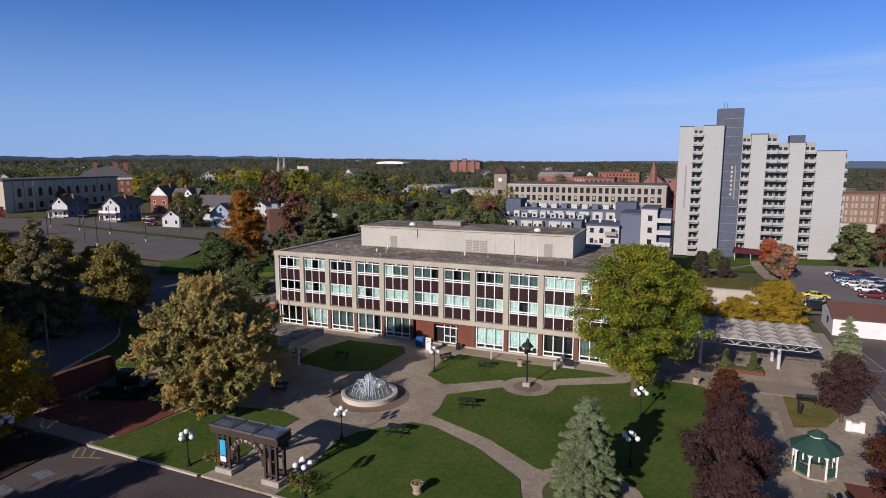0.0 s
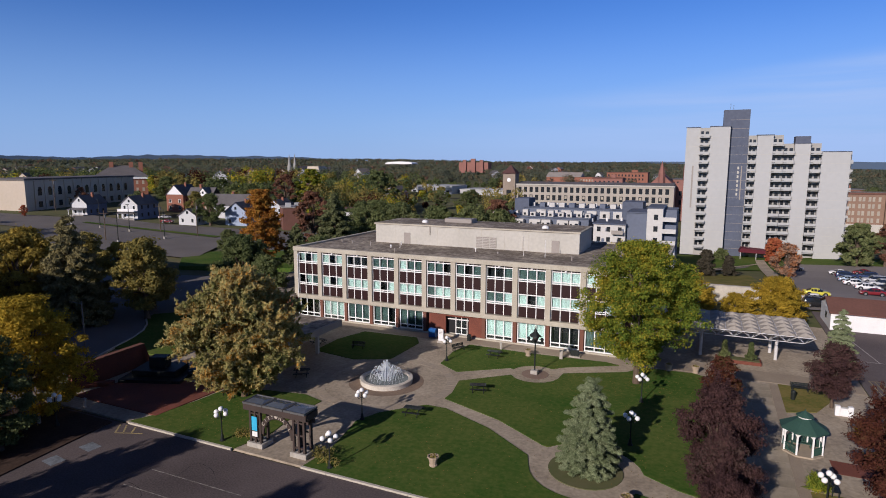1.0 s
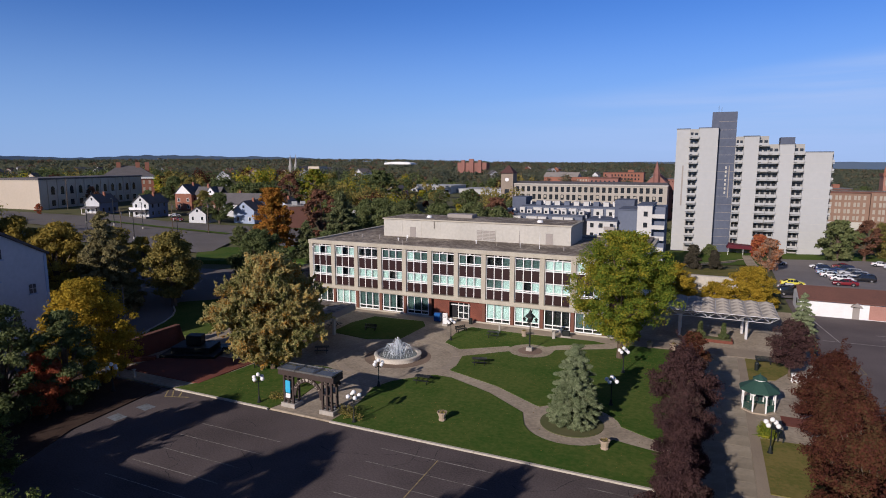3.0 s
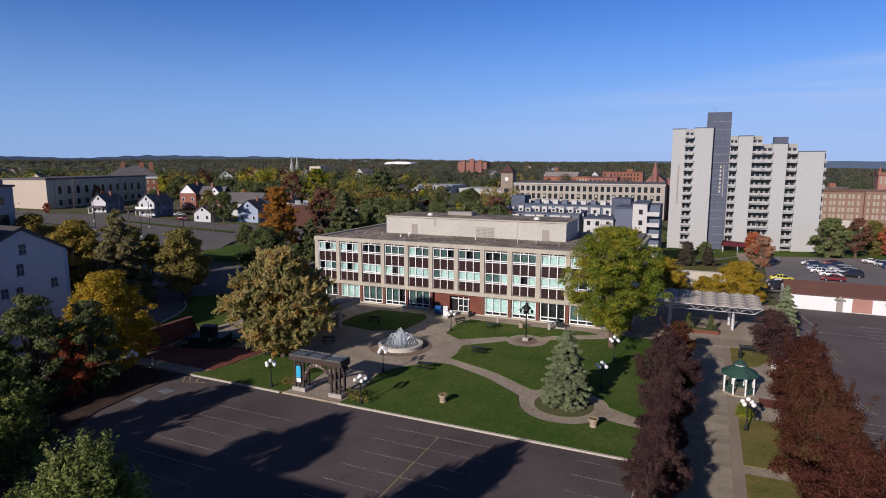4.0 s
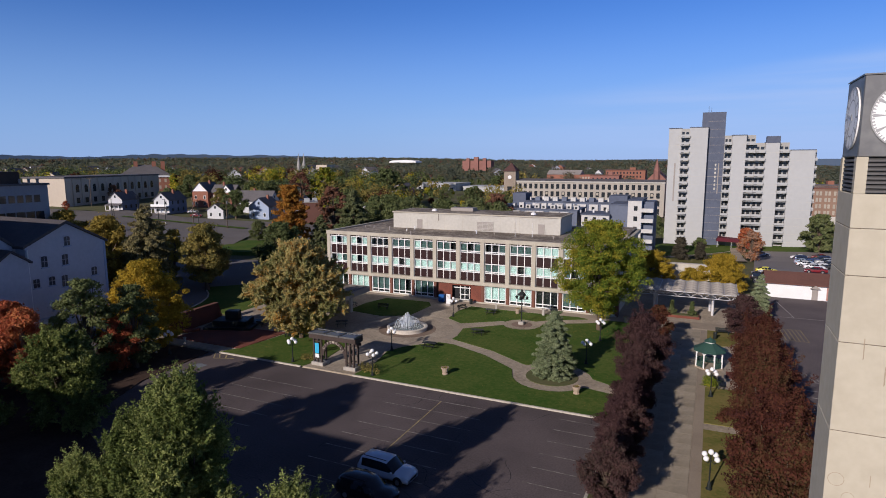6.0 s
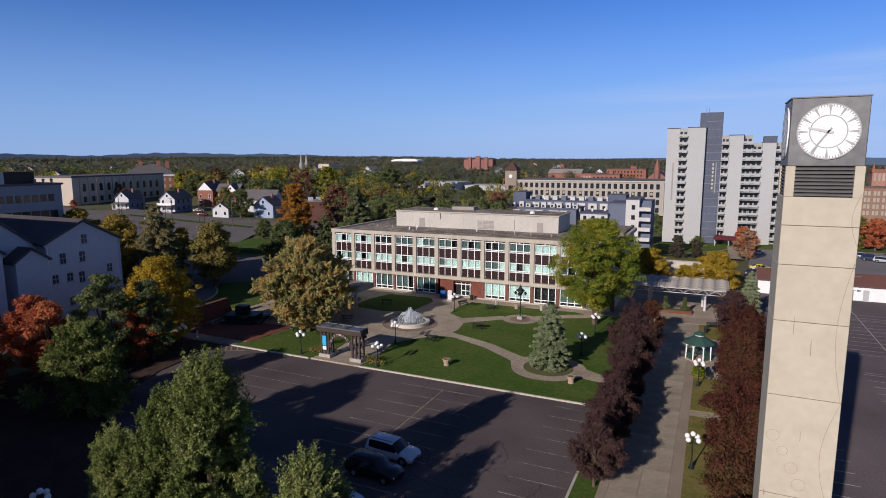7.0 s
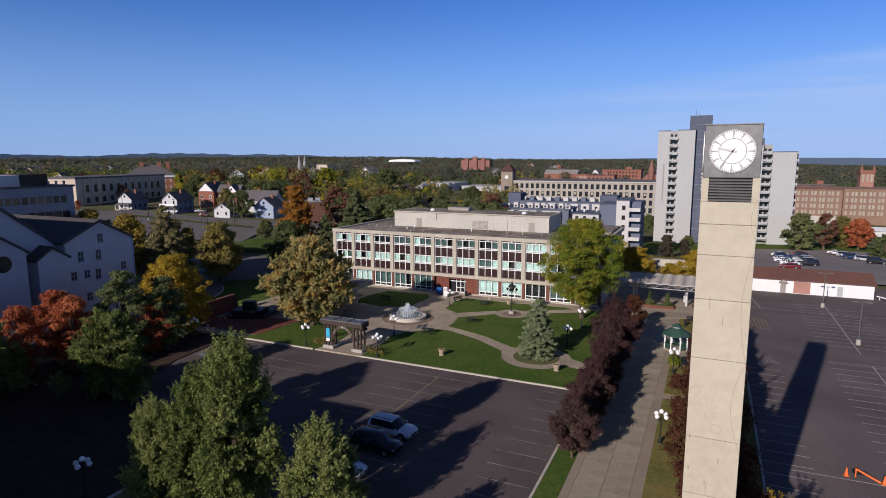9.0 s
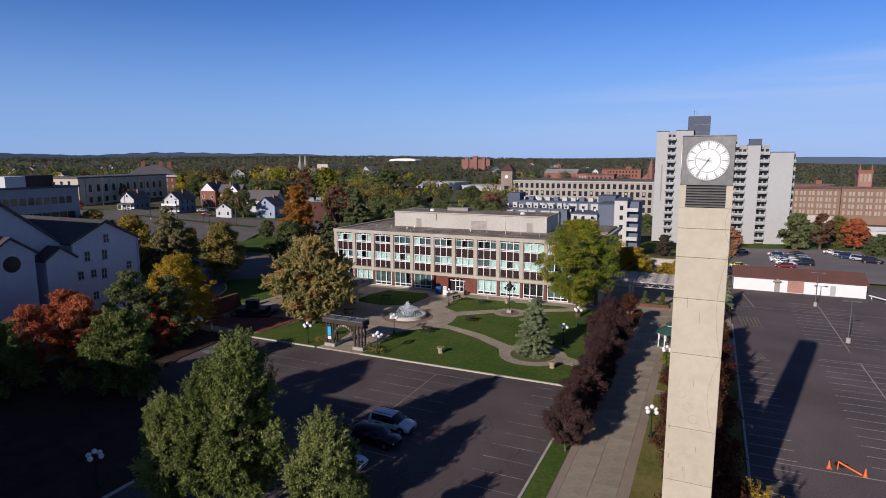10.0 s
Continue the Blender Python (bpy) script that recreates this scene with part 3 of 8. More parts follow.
def draped(name, outline_a, outline_b, material, label, category, lift=0.06, n=24, m=6):
    """A strip of road or yard laid over the terrain between two edges, each given by its two ends."""
    g = Geo()
    for i in range(n + 1):
        u = i / n
        for k in range(m + 1):
            v = k / m
            ax, ay = (outline_a[0][j] * (1 - u) + outline_a[1][j] * u for j in (0, 1))
            bx, by = (outline_b[0][j] * (1 - u) + outline_b[1][j] * u for j in (0, 1))
            x, y = ax * (1 - v) + bx * v, ay * (1 - v) + by * v
            g.v.append((x, y, terrain(x, y) + lift))
    for i in range(n):
        for k in range(m):
            a = i * (m + 1) + k
            g.f.append((a, a + 1, a + m + 2, a + m + 1))
    return setting(name, g, material, label, category)


draped("main_road", ((-300, 120), (-95, 170)), ((-300, 104), (-100, 128)), ROADWAY, "wide grey town road", "road", 0.16)
draped("west_lot", ((-226, 150), (-138, 146)), ((-176, 98), (-118, 106)), ROADWAY, "large grey car park with lamp posts", "car park", 0.3)
draped("lot_verge", ((-200, 135), (-140, 138)), ((-200, 133), (-140, 135)), LAWN, "narrow grass strip in the car park", "lawn", 0.5)
FARLOT = surface("pale_worn_asphalt", (0.235, 0.21, 0.195), 0.92, other=(0.155, 0.14, 0.13), fine=6, coarse=0.1, amount=0.4, bump=0.1)
draped("tower_lot", ((17.5, 112), (23, 198)), ((66, 118), (70, 198)), FARLOT, "asphalt car park behind the low white building", "car park", 0.25)
draped("tower_drive", ((-14, 150), (12, 186)), ((-12, 158), (14, 192)), ROADWAY, "curved asphalt drive to the apartment tower", "road", 0.28)
draped("tower_walk", ((15.6, 158), (15.6, 204)), ((18.8, 158), (18.2, 204)), PAVING, "pale concrete walk to the tower's entrance", "path", 0.36)
draped("tower_walk", ((0, 175), (15.5, 194)), ((0, 176.6), (15.5, 196)), PAVING, "pale concrete path across the tower's lawn", "path", 0.34)
draped("tower_lawn", ((-40, 165), (-30, 212)), ((72, 196), (80, 216)), LAWN, "green lawn round the apartment tower", "lawn", 0.2)
draped("tower_lawn", ((-22, 112), (-20, 164)), ((14, 112), (12, 164)), DRYLAWN, "green lawn behind the pavilion", "lawn", 0.15)


# dark brown ground added here to deepen the shade under the trees
BED_SHADE = surface("bed_shade_brown", (0.075, 0.052, 0.04), 1.0, other=(0.045, 0.03, 0.024), fine=5, coarse=0.5, amount=0.5, bump=0.6, spec=0.05)
setting("planting_bed", Geo().prism([(-64, -30), (-28, -30), (-28, 3), (-34, 7), (-45.5, 12), (-49.5, 22), (-50.5, 32.8), (-64, 32.8)], -0.05, 0.11), BED_SHADE, "bed coloured dark brown for the deep shade under the trees", "planting bed")
kerb_run("kerb_bed", -28, -29.5, -28, 2.6, "y")


# painted lines
def lines(name, runs, material, label, z=0.006, w=0.10):
    g = Geo()
    for x0, y0, x1, y1 in runs:
        d = Vector((x1 - x0, y1 - y0, 0)).normalized()
        sx, sy = -d.y * w / 2, d.x * w / 2
        g.add([(x0 - sx, y0 - sy, z), (x1 - sx, y1 - sy, z), (x1 + sx, y1 + sy, z), (x0 + sx, y0 + sy, z)], [(0, 1, 2, 3)])
    return setting(name, g, material, label, "road marking")


lines("bay_lines", [(-21.3, 30.8 - 2.53 * i, -10.4, 30.8 - 2.53 * i) for i in range(12)], LINE, "faded bay lines on the asphalt")
lines("bay_divider", [(-15.75, 30.8, -15.75, 2)], YELLOWLINE, "faded yellow dividing line", 0.010)
lines("bay_lines_east", [(-3.4, 31.7 - 2.5 * i, 1.2, 31.7 - 2.5 * i) for i in range(17)], LINE, "faded bay lines beside the kerb")
lines("bay_lines_west", [(-39.5, 28.1 - 2.53 * i, -30.0, 28.1 - 2.53 * i) for i in range(10)], LINE, "faded bay lines in the shade")
SIDELINE = surface("pale_line_paint", (0.47, 0.44, 0.40), 0.9, other=(0.20, 0.18, 0.165), fine=4, coarse=0.5, amount=0.5, bump=0)
lines("side_lot_lines", [(27.8, 88.0 - 2.14 * i, 37.4, 88.0 - 2.14 * i) for i in range(30) if i not in (12, 13, 14)], SIDELINE, "faded bay lines in the side car park", 0.006, 0.12)
lines("side_lot_edge_lines", [(18.4, 50.05 - 2.14 * i, 22.1, 50.05 - 2.14 * i) for i in range(21)], SIDELINE, "faded bay lines along the trees", 0.006, 0.12)
lines("side_lot_divider", [(32.5, 90.2, 32.4, 61.5), (32.7, 56.5, 32.7, 2), (27.5, 90.2, 32.5, 90.4), (20.0, 84.3, 41.5, 84.7), (28.0, 56.6, 38.0, 56.8), (20.4, 23.5, 40.0, 24.0), (20.5, 96, 22.0, 84.3)], SIDELINE, "long dividing line of the side car park", 0.010, 0.14)
lines("hatching", [(19.2 + 0.55 * i, 76.5, 19.0 + 0.55 * i + 0.6, 70.3) for i in range(6)] + [(19.2, 76.5, 22.2, 76.5), (19, 70.3, 22.4, 70.3)], YELLOWLINE, "worn yellow hatching", 0.010)
lines("hatching", [(19.6 + 0.5 * i, 56.0, 20.4 + 0.5 * i, 52.9) for i in range(4)] + [(19.6, 56, 22.2, 53), (20, 52.9, 22.2, 53)], LINE, "worn white hatching", 0.010)
lines("service_bay_lines", [(-97.6 + 1.3 * i, 67.6 + 2.75 * i, -100.2 + 1.3 * i, 71.0 + 2.75 * i) for i in range(6)], LINE, "white bay lines on the service yard", 0.045, 0.2)
lines("disabled_bay", [(-48.5, 28.7, -46.9, 28.5), (-49.0, 25.8, -47.4, 25.6)], surface("pale_blue_paint", (0.20, 0.23, 0.26), 0.9, other=(0.10, 0.105, 0.11), fine=4, coarse=0.8, amount=0.5, bump=0), "worn pale blue painted bay marks", 0.008, 1.2)
lines("corner_hatching", [(-49.4, 32.9, -48.2, 31.4), (-48.2, 31.4, -45.7, 32.3), (-48.7, 33.0, -47.6, 31.8), (-47.5, 33.0, -46.8, 32.0)], YELLOWLINE, "worn yellow hatching beside the kerb", 0.010, 0.16)
lines("tower_lot_edge", [(21, 197.6, 69, 197.6)], YELLOWLINE, "yellow painted kerb line", -5.05, 0.5)

# fine cracks in the front car park
rng0 = random.Random(5)
g = Geo()
for _ in range(60):
    x, y, a = rng0.uniform(-40, 0), rng0.uniform(0, 32), rng0.uniform(0, 6.28)
    for _ in range(rng0.randint(6, 16)):
        nx, ny = x + 0.45 * math.cos(a), y + 0.45 * math.sin(a)
        w = rng0.uniform(0.008, 0.026)
        sx, sy = -math.sin(a) * w, math.cos(a) * w
        g.add([(x - sx, y - sy, 0.004), (nx - sx, ny - sy, 0.004), (nx + sx, ny + sy, 0.004), (x + sx, y + sy, 0.004)], [(0, 1, 2, 3)])
        x, y, a = nx, ny, a + rng0.uniform(-0.9, 0.9) * (1 if rng0.random() < 0.5 else 0.2)
tagged(new("asphalt_cracks", g.mesh("asphalt_cracks", surface("crack_tar", (0.012, 0.012, 0.014), 0.8, amount=0.2, bump=0))), "dark tar-filled cracks in the asphalt", "cracks", "", "stuff")

# ---- town hall ----
hall = thing("town_hall", "three-storey concrete-framed office building with maroon panels and aqua curtains", "building")
HX0, PITCH, BAYS, HY = -59.2, 4.6, 12, 72.6
HX1 = HX0 + PITCH * BAYS
part("wall", Geo().box(HX0 + 0.05, HY + 1.3, 0, HX1 - 0.05, 99.0, 11.2), PRECAST, hall, "buff concrete outer walls")
part("roof", Geo().box(HX0 + 0.2, HY + 0.3, 11.2, HX1 - 0.2, 98.8, 11.42), ROOFING, hall, "stained grey gravel flat roof")
g = Geo().box(HX0 - 0.45, HY - 0.25, 11.0, HX1 + 0.45, HY + 0.35, 11.68).box(HX0 - 0.45, 98.7, 11.0, HX1 + 0.45, 99.2, 11.68)
g.box(HX0 - 0.45, HY + 0.35, 11.0, HX0 + 0.2, 98.7, 11.68).box(HX1 - 0.2, HY + 0.35, 11.0, HX1 + 0.45, 98.7, 11.68)
part("parapet", g, CONCRETE, hall, "stained concrete roof edge", bevel=0.03)
part("floor_band", Geo().box(HX0 - 0.1, HY - 0.12, 3.32, HX1 + 0.1, HY + 1.3, 3.95), CONCRETE, hall, "stained concrete band over the ground floor", bevel=0.02)
column_me = Geo().box(-0.36, -0.16, 3.95, 0.36, 1.2, 11.0).mesh("column", CONCRETE)
pilaster_me = Geo().box(-0.25, 0.1, 0.0, 0.25, 1.2, 3.32).mesh("pilaster", PILASTER)
for k in range(BAYS + 1):
    piece("column", column_me, hall, HX0 + PITCH * k, HY)
    if k not in (6,):
        piece("pilaster", pilaster_me, hall, HX0 + PITCH * k, HY)
part("plinth", Geo().box(HX0, HY + 0.05, 0, HX1, HY + 0.5, 0.32), CONCRETE, hall)
# one near-black sheet replaces the rooms; their darkness is its colour
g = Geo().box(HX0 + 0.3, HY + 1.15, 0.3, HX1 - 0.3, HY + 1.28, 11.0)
part("dark_interior", g, UNLIT_SHEET, hall, "near-black sheet standing in for unlit rooms behind the glass")

# one window: frame with three lights over three narrow ones; the panes are its children
W = (PITCH - 0.72) / 2
THIRD = 2 * W / 3


def window_frame(z0, z1):
    """One closed frame, outer edge and opening."""
    a, f = 0.12, Geo()
    ring = [(-W, z0), (W, z0), (W, z1), (-W, z1), (-W + a, z0 + a), (W - a, z0 + a), (W - a, z1 - a), (-W + a, z1 - a)]
    faces = []
    for k in range(4):
        m = (k + 1) % 4
        faces += [(k, m, 4 + m, 4 + k), (8 + k, 12 + k, 12 + m, 8 + m), (k, 8 + k, 8 + m, m), (4 + k, 4 + m, 12 + m, 12 + k)]
    return f.add([(x, -0.07, z) for x, z in ring] + [(x, 0.05, z) for x, z in ring], faces)


def wavy(x0, x1, z0, z1, folds=7, depth=0.13):
    f = Geo()
    for i in range(folds * 2 + 1):
        x, y = x0 + (x1 - x0) * i / (folds * 2), depth * (i % 2)
        f.v += [(x, y, z0), (x, y, z1)]
        if i:
            n = 2 * i
            f.f.append((n - 2, n, n + 1, n - 1))
    return f


KINDS = {"upper": (0.0, 1.75, 0.32), "ground": (0.0, 2.95, 0.62)}
upright_me, transom_me = {}, {}
frame_me, glass_me, strip_me, curtain_me, panel_me = {}, {}, {}, {}, {}
for k, (z0, z1, strip) in KINDS.items():
    frame_me[k] = window_frame(z0, z1).mesh("window", ALUMINIUM)
    upright_me[k] = Geo().box(-0.065, -0.06, z0 + 0.12, 0.065, 0.045, z1 - 0.12).mesh("glazing_bar", ALUMINIUM)
    transom_me[k] = Geo().box(-W + 0.12, -0.075, strip - 0.065, W - 0.12, 0.04, strip + 0.065).mesh("transom", ALUMINIUM)
    glass_me[k] = Geo().box(-THIRD / 2 + 0.06, -0.008, strip, THIRD / 2 - 0.06, 0.008, z1 - 0.06).mesh("pane", GLASS)
    strip_me[k] = Geo().box(-THIRD / 2 + 0.06, -0.008, z0 + 0.06, THIRD / 2 - 0.06, 0.008, strip - 0.05).mesh("pane", GLASS)
    for c, mat in (("b", AQUA), ("m", TEAL)):
        curtain_me[k + c] = wavy(-THIRD / 2 + 0.03, THIRD / 2 - 0.03, z0 + (0.05 if k == "upper" else strip), z1 - 0.03).mesh("curtain", mat)
panel_me = Geo().box(-THIRD / 2 + 0.055, -0.03, 0, THIRD / 2 - 0.055, 0.05, 1.42).mesh("spandrel_panel", SPANDREL)
mullion_me = Geo().box(-0.055, -0.07, 0, 0.055, 0.05, 1.5).mesh("mullion", ALUMINIUM)
header_bar_me = Geo().box(-0.045, -0.06, 0.0, 0.045, 0.05, 0.26).mesh("mullion", ALUMINIUM)
header_me = Geo().box(-W, -0.02, 0, W, 0.06, 0.27).mesh("header_panel", SPANDREL)
spot_me = Geo().box(-0.14, -0.16, 0.05, 0.14, -0.02, 0.2).mesh("flood_lamp", WHITE)
ROWS3 = ["bdb", "bdb", "ddd", "mmm", "bmm", "mmd", "mdm", "ddm", "mmm", "bbb", "bmb", "ddd"]
ROWS2 = ["dbm", "bdb", "bbb", "bdb", "bbb", "mbb", "bbb", "mmb", "bdb", "bbb", "mdb", "ddm"]
ROWS1 = ["mmd", "bbb", "mmm", "mmd", "mmm", "", "", "bbb", "bbb", "ddd", "mmm", "ddm"]


def hall_window(x, z, kind, row, y):
    w = piece("window", frame_me[kind], hall, x, y, z)
    piece("transom", transom_me[kind], w)
    for bx in (-W + THIRD, W - THIRD):
        piece("glazing_bar", upright_me[kind], w, bx)
    for i, c in enumerate(row):
        lx = -W + THIRD * (i + 0.5)
        for me in (glass_me[kind], strip_me[kind]):
            p = piece("pane", me, w, lx, 0.01, 0)
            p.visible_shadow = False
        if c != "d":
            piece("curtain", curtain_me[kind + c], w, lx, 0.22, 0)


for k in range(BAYS):
    x = HX0 + PITCH * (k + 0.5)
    for z, row in ((9.0, ROWS3[k]), (5.52, ROWS2[k])):
        hall_window(x, z, "upper", row, HY + 0.22)
        for mx in (-W + 0.05, -W + THIRD, W - THIRD, W - 0.05):
            piece("mullion", mullion_me, hall, x + mx, HY + 0.22, z - 1.5)
        for i in range(3):
            piece("spandrel_panel", panel_me, hall, x - W + THIRD * (i + 0.5), HY + 0.22, z - 1.44)
    piece("header_panel", header_me, hall, x, HY + 0.22, 10.75)
    piece("header_panel", header_me, hall, x, HY + 0.22, 7.28)
    for mx in (-W + 0.05, -W + THIRD, W - THIRD, W - 0.05):
        for z in (10.75, 7.28):
            piece("mullion", header_bar_me, hall, x + mx, HY + 0.22, z)
    piece("flood_lamp", spot_me, hall, x, HY + 0.05, 10.75)
    if ROWS1[k]:
        hall_window(x, 0.34, "ground", ROWS1[k], HY + 0.35)

# entrance: brick wall with a recessed glazed door
g = Geo().box(-35.6, HY + 0.3, 0, -32.9, HY + 0.62, 3.32).box(-29.3, HY + 0.3, 0, -26.8, HY + 0.62, 3.32).box(-32.9, HY + 0.3, 2.95, -29.3, HY + 0.62, 3.32)
part("brick_wall", g, BRICK, hall, "red brick wall beside the entrance")
door = part("entrance_door", Geo().box(-32.9, HY + 0.9, 2.35, -29.3, HY + 1.0, 2.5), WHITE, hall, "white-framed double glass entrance doors")
part("lintel", Geo().box(-32.9, HY + 0.9, 2.85, -29.3, HY + 1.0, 2.95), WHITE, door)
part("bottom_rail", Geo().box(-31.6, HY + 0.91, 0.1, -29.72, HY + 0.99, 0.35), WHITE, door)
part("push_rail", Geo().box(-31.6, HY + 0.88, 1.15, -29.72, HY + 0.98, 1.28), WHITE, door)
for x0 in (-31.6, -30.72, -29.84):
    part("stile", Geo().box(x0, HY + 0.895, 0.1, x0 + 0.12, HY + 1.005, 2.9), WHITE, door)
for x0, x1 in ((-31.48, -30.72), (-30.6, -29.84)):
    p = part("pane", Geo().box(x0, HY + 0.94, 0.35, x1, HY + 0.96, 2.35), GLASS, door)
    p.visible_shadow = False
    part("handle", Geo().rod(((x0 + x1) / 2 + 0.3, HY + 0.84, 0.9), ((x0 + x1) / 2 + 0.3, HY + 0.84, 1.5), 0.02), GREYMETAL, door)

# penthouse
pent = part("penthouse", Geo().box(-51.3, 84.5, 11.3, -16.2, 94.2, 14.55), PRECAST, hall, "pale precast plant room on the roof")
part("coping", Geo().box(-51.5, 84.3, 14.55, -16.0, 94.4, 14.78), CONCRETE, pent, bevel=0.02)
part("roof_deck", Geo().box(-51.1, 84.7, 14.785, -16.4, 94.0, 14.80), ROOFING, pent, "dark stained roof deck")
for x in (-45.2, -19.8):
    part("door", Geo().box(x - 0.6, 84.44, 11.45, x + 0.6, 84.52, 13.3), GREYDOOR, pent, "grey plant room door", bevel=0.01)
lou = part("louvre", Geo().box(-32.8, 84.42, 11.5, -29.2, 84.52, 13.4), PRECAST, pent, "off-white louvred vent panels")
for i in range(3):
    for j in range(7):
        part("slat", Geo().box(-32.65 + 1.17 * i, 84.38, 11.62 + 0.25 * j, -31.6 + 1.17 * i, 84.42, 11.78 + 0.25 * j), GREYDOOR, lou)
for i in range(1, 9):
    part("panel_joint", Geo().box(-51.3 + 3.9 * i - 0.02, 84.485, 11.35, -51.3 + 3.9 * i + 0.02, 84.51, 14.5), CONCRETE, pent)
part("downpipe", Geo().rod((-40.9, 84.42, 13.2), (-40.9, 84.42, 14.7), 0.05), SEAM, pent, "dark scupper stain and pipe")
part("conduit", Geo().rod((-24.9, 84.42, 11.4), (-24.9, 84.42, 13.6), 0.03), GREYDOOR, pent)
for x, y, r in ((-43.5, 88, 0.55), (-22.2, 87.5, 0.55)):
    part("roof_dome", Geo().lathe([(r, 14.8), (r, 14.95), (r * 0.8, 15.15), (r * 0.4, 15.26), (0.01, 15.3)], 12, x, y), WHITE, pent, "white domed skylight")
part("air_handler", Geo().box(-40.5, 89.5, 14.8, -35.5, 92.0, 15.5), GREYDOOR, pent, "grey metal air handler", bevel=0.05)
rng1 = random.Random(3)
for i in range(9):
    x, y = rng1.uniform(-57, -8), rng1.uniform(74.5, 83)
    h = rng1.uniform(0.2, 0.6)
    part("vent_pipe", Geo().lathe([(0.09, 11.42), (0.09, 11.42 + h), (0.16, 11.42 + h), (0.14, 11.55 + h), (0.01, 11.58 + h)], 8, x, y), GREYDOOR if i % 3 else WHITE, hall)
for x, h in ((-20.1, 2.6), (-23.3, 0.9), (-43.9, 1.0)):
    part("mast", Geo().rod((x, 79.5, 11.4), (x, 79.5, 11.4 + h), 0.04, 0.03), WHITE, hall)
part("roof_step", Geo().box(-12.5, 86, 11.3, -4.3, 98.5, 12.0), ROOFING, hall, "dark raised roof over the stair")

# forecourt canopy at the hall's west end
port = thing("entrance_canopy", "flat dark-roofed concrete porch on slim posts", "canopy", -50.0, 55.5)
part("roof_slab", Geo().box(-6.5, -6.5, 3.0, 6.5, 6.5, 3.9), GREYDOOR, port, "grey concrete roof edge", bevel=0.03)
part("roof_deck", Geo().box(-6.2, -6.2, 3.905, 6.2, 6.2, 3.92), ROOFING, port)
for x in (-5.5, 5.2):
    for y in (-5.0, 2.6):
        part("post", Geo().box(x - 0.2, y - 0.2, 0.1, x + 0.2, y + 0.2, 3.0), PRECAST, port)
part("back_wall", Geo().box(-6.3, 4.0, 0.1, 1.0, 4.3, 3.0), BRICK, port)
low = thing("west_annex", "low flat-roofed brick annex beside the hall", "building", -66.0, 78.0)
part("wall", Geo().box(-7, -6, 0, 6.6, 12, 3.4), BRICK, low)
part("roof", Geo().box(-7.3, -6.3, 3.4, 6.8, 12.3, 3.7), ROOFING, low)
pole = thing("flagpole", "tall bare white flagpole before the hall", "flagpole", -57.6, 70.9)
part("pole", Geo().rod((0, 0, 0.1), (0, 0, 10.6), 0.07, 0.04, 8), WHITE, pole)
part("foot", Geo().lathe([(0.4, 0.1), (0.4, 0.3), (0.15, 0.45), (0.07, 0.5)], 12), STONE, pole)
part("finial", Geo().ball((0, 0, 10.68), 0.1), ALUMINIUM, pole)


# ---- things in the park ----
# gate
gate = thing("entrance_gate", "dark timber park gate with an arched name board and glazed roof", "gate", -31.8, 35.0, 0.1)
gate.scale = (0.9, 1.0, 1.0)
for sx in (-1, 1):
    part("plinth", Geo().box(sx * 2.6 - 0.95, -0.75, 0, sx * 2.6 + 0.95, 0.75, 0.45), STONE, gate, "pale stone plinth", bevel=0.04)
    for px in (-0.6, 0.0, 0.6):
        for py in (-0.45, 0.45):
            if px or py < 0:
                part("post", Geo().box(sx * 2.6 + px - 0.11, py - 0.11, 0.45, sx * 2.6 + px + 0.11, py + 0.11, 3.45), DARKWOOD, gate)
    for z in (0.75, 1.9, 3.0):
        part("rail", Geo().box(sx * 2.6 - 0.66, -0.5, z, sx * 2.6 + 0.66, -0.4, z + 0.14), DARKWOOD, gate)
        part("rail", Geo().box(sx * 2.6 - 0.66, 0.4, z, sx * 2.6 + 0.66, 0.5, z + 0.14), DARKWOOD, gate)
    for k in range(3):
        part("bracket", Geo().box(sx * (3.3 + 0.1 * k), -0.35 + 0.3 * k, 3.0, sx * (3.3 + 0.1 * k) + 0.3, -0.2 + 0.3 * k, 3.35), DARKWOOD, gate)
part("beam", Geo().box(-3.75, -0.85, 3.45, 3.75, -0.6, 4.05), DARKWOOD, gate, "brown timber front beam", bevel=0.03)
part("beam", Geo().box(-3.75, 0.6, 3.45, 3.75, 0.85, 4.05), DARKWOOD, gate, bevel=0.03)
part("side_beam", Geo().box(-3.75, -0.6, 3.45, -3.5, 0.6, 4.0), DARKWOOD, gate)
part("side_beam", Geo().box(3.5, -0.6, 3.45, 3.75, 0.6, 4.0), DARKWOOD, gate)
ROOFGLASS = surface("roof_glazing", (0.10, 0.12, 0.15), 0.12, other=(0.06, 0.07, 0.09), fine=2, amount=0.4, bump=0, spec=0.7)
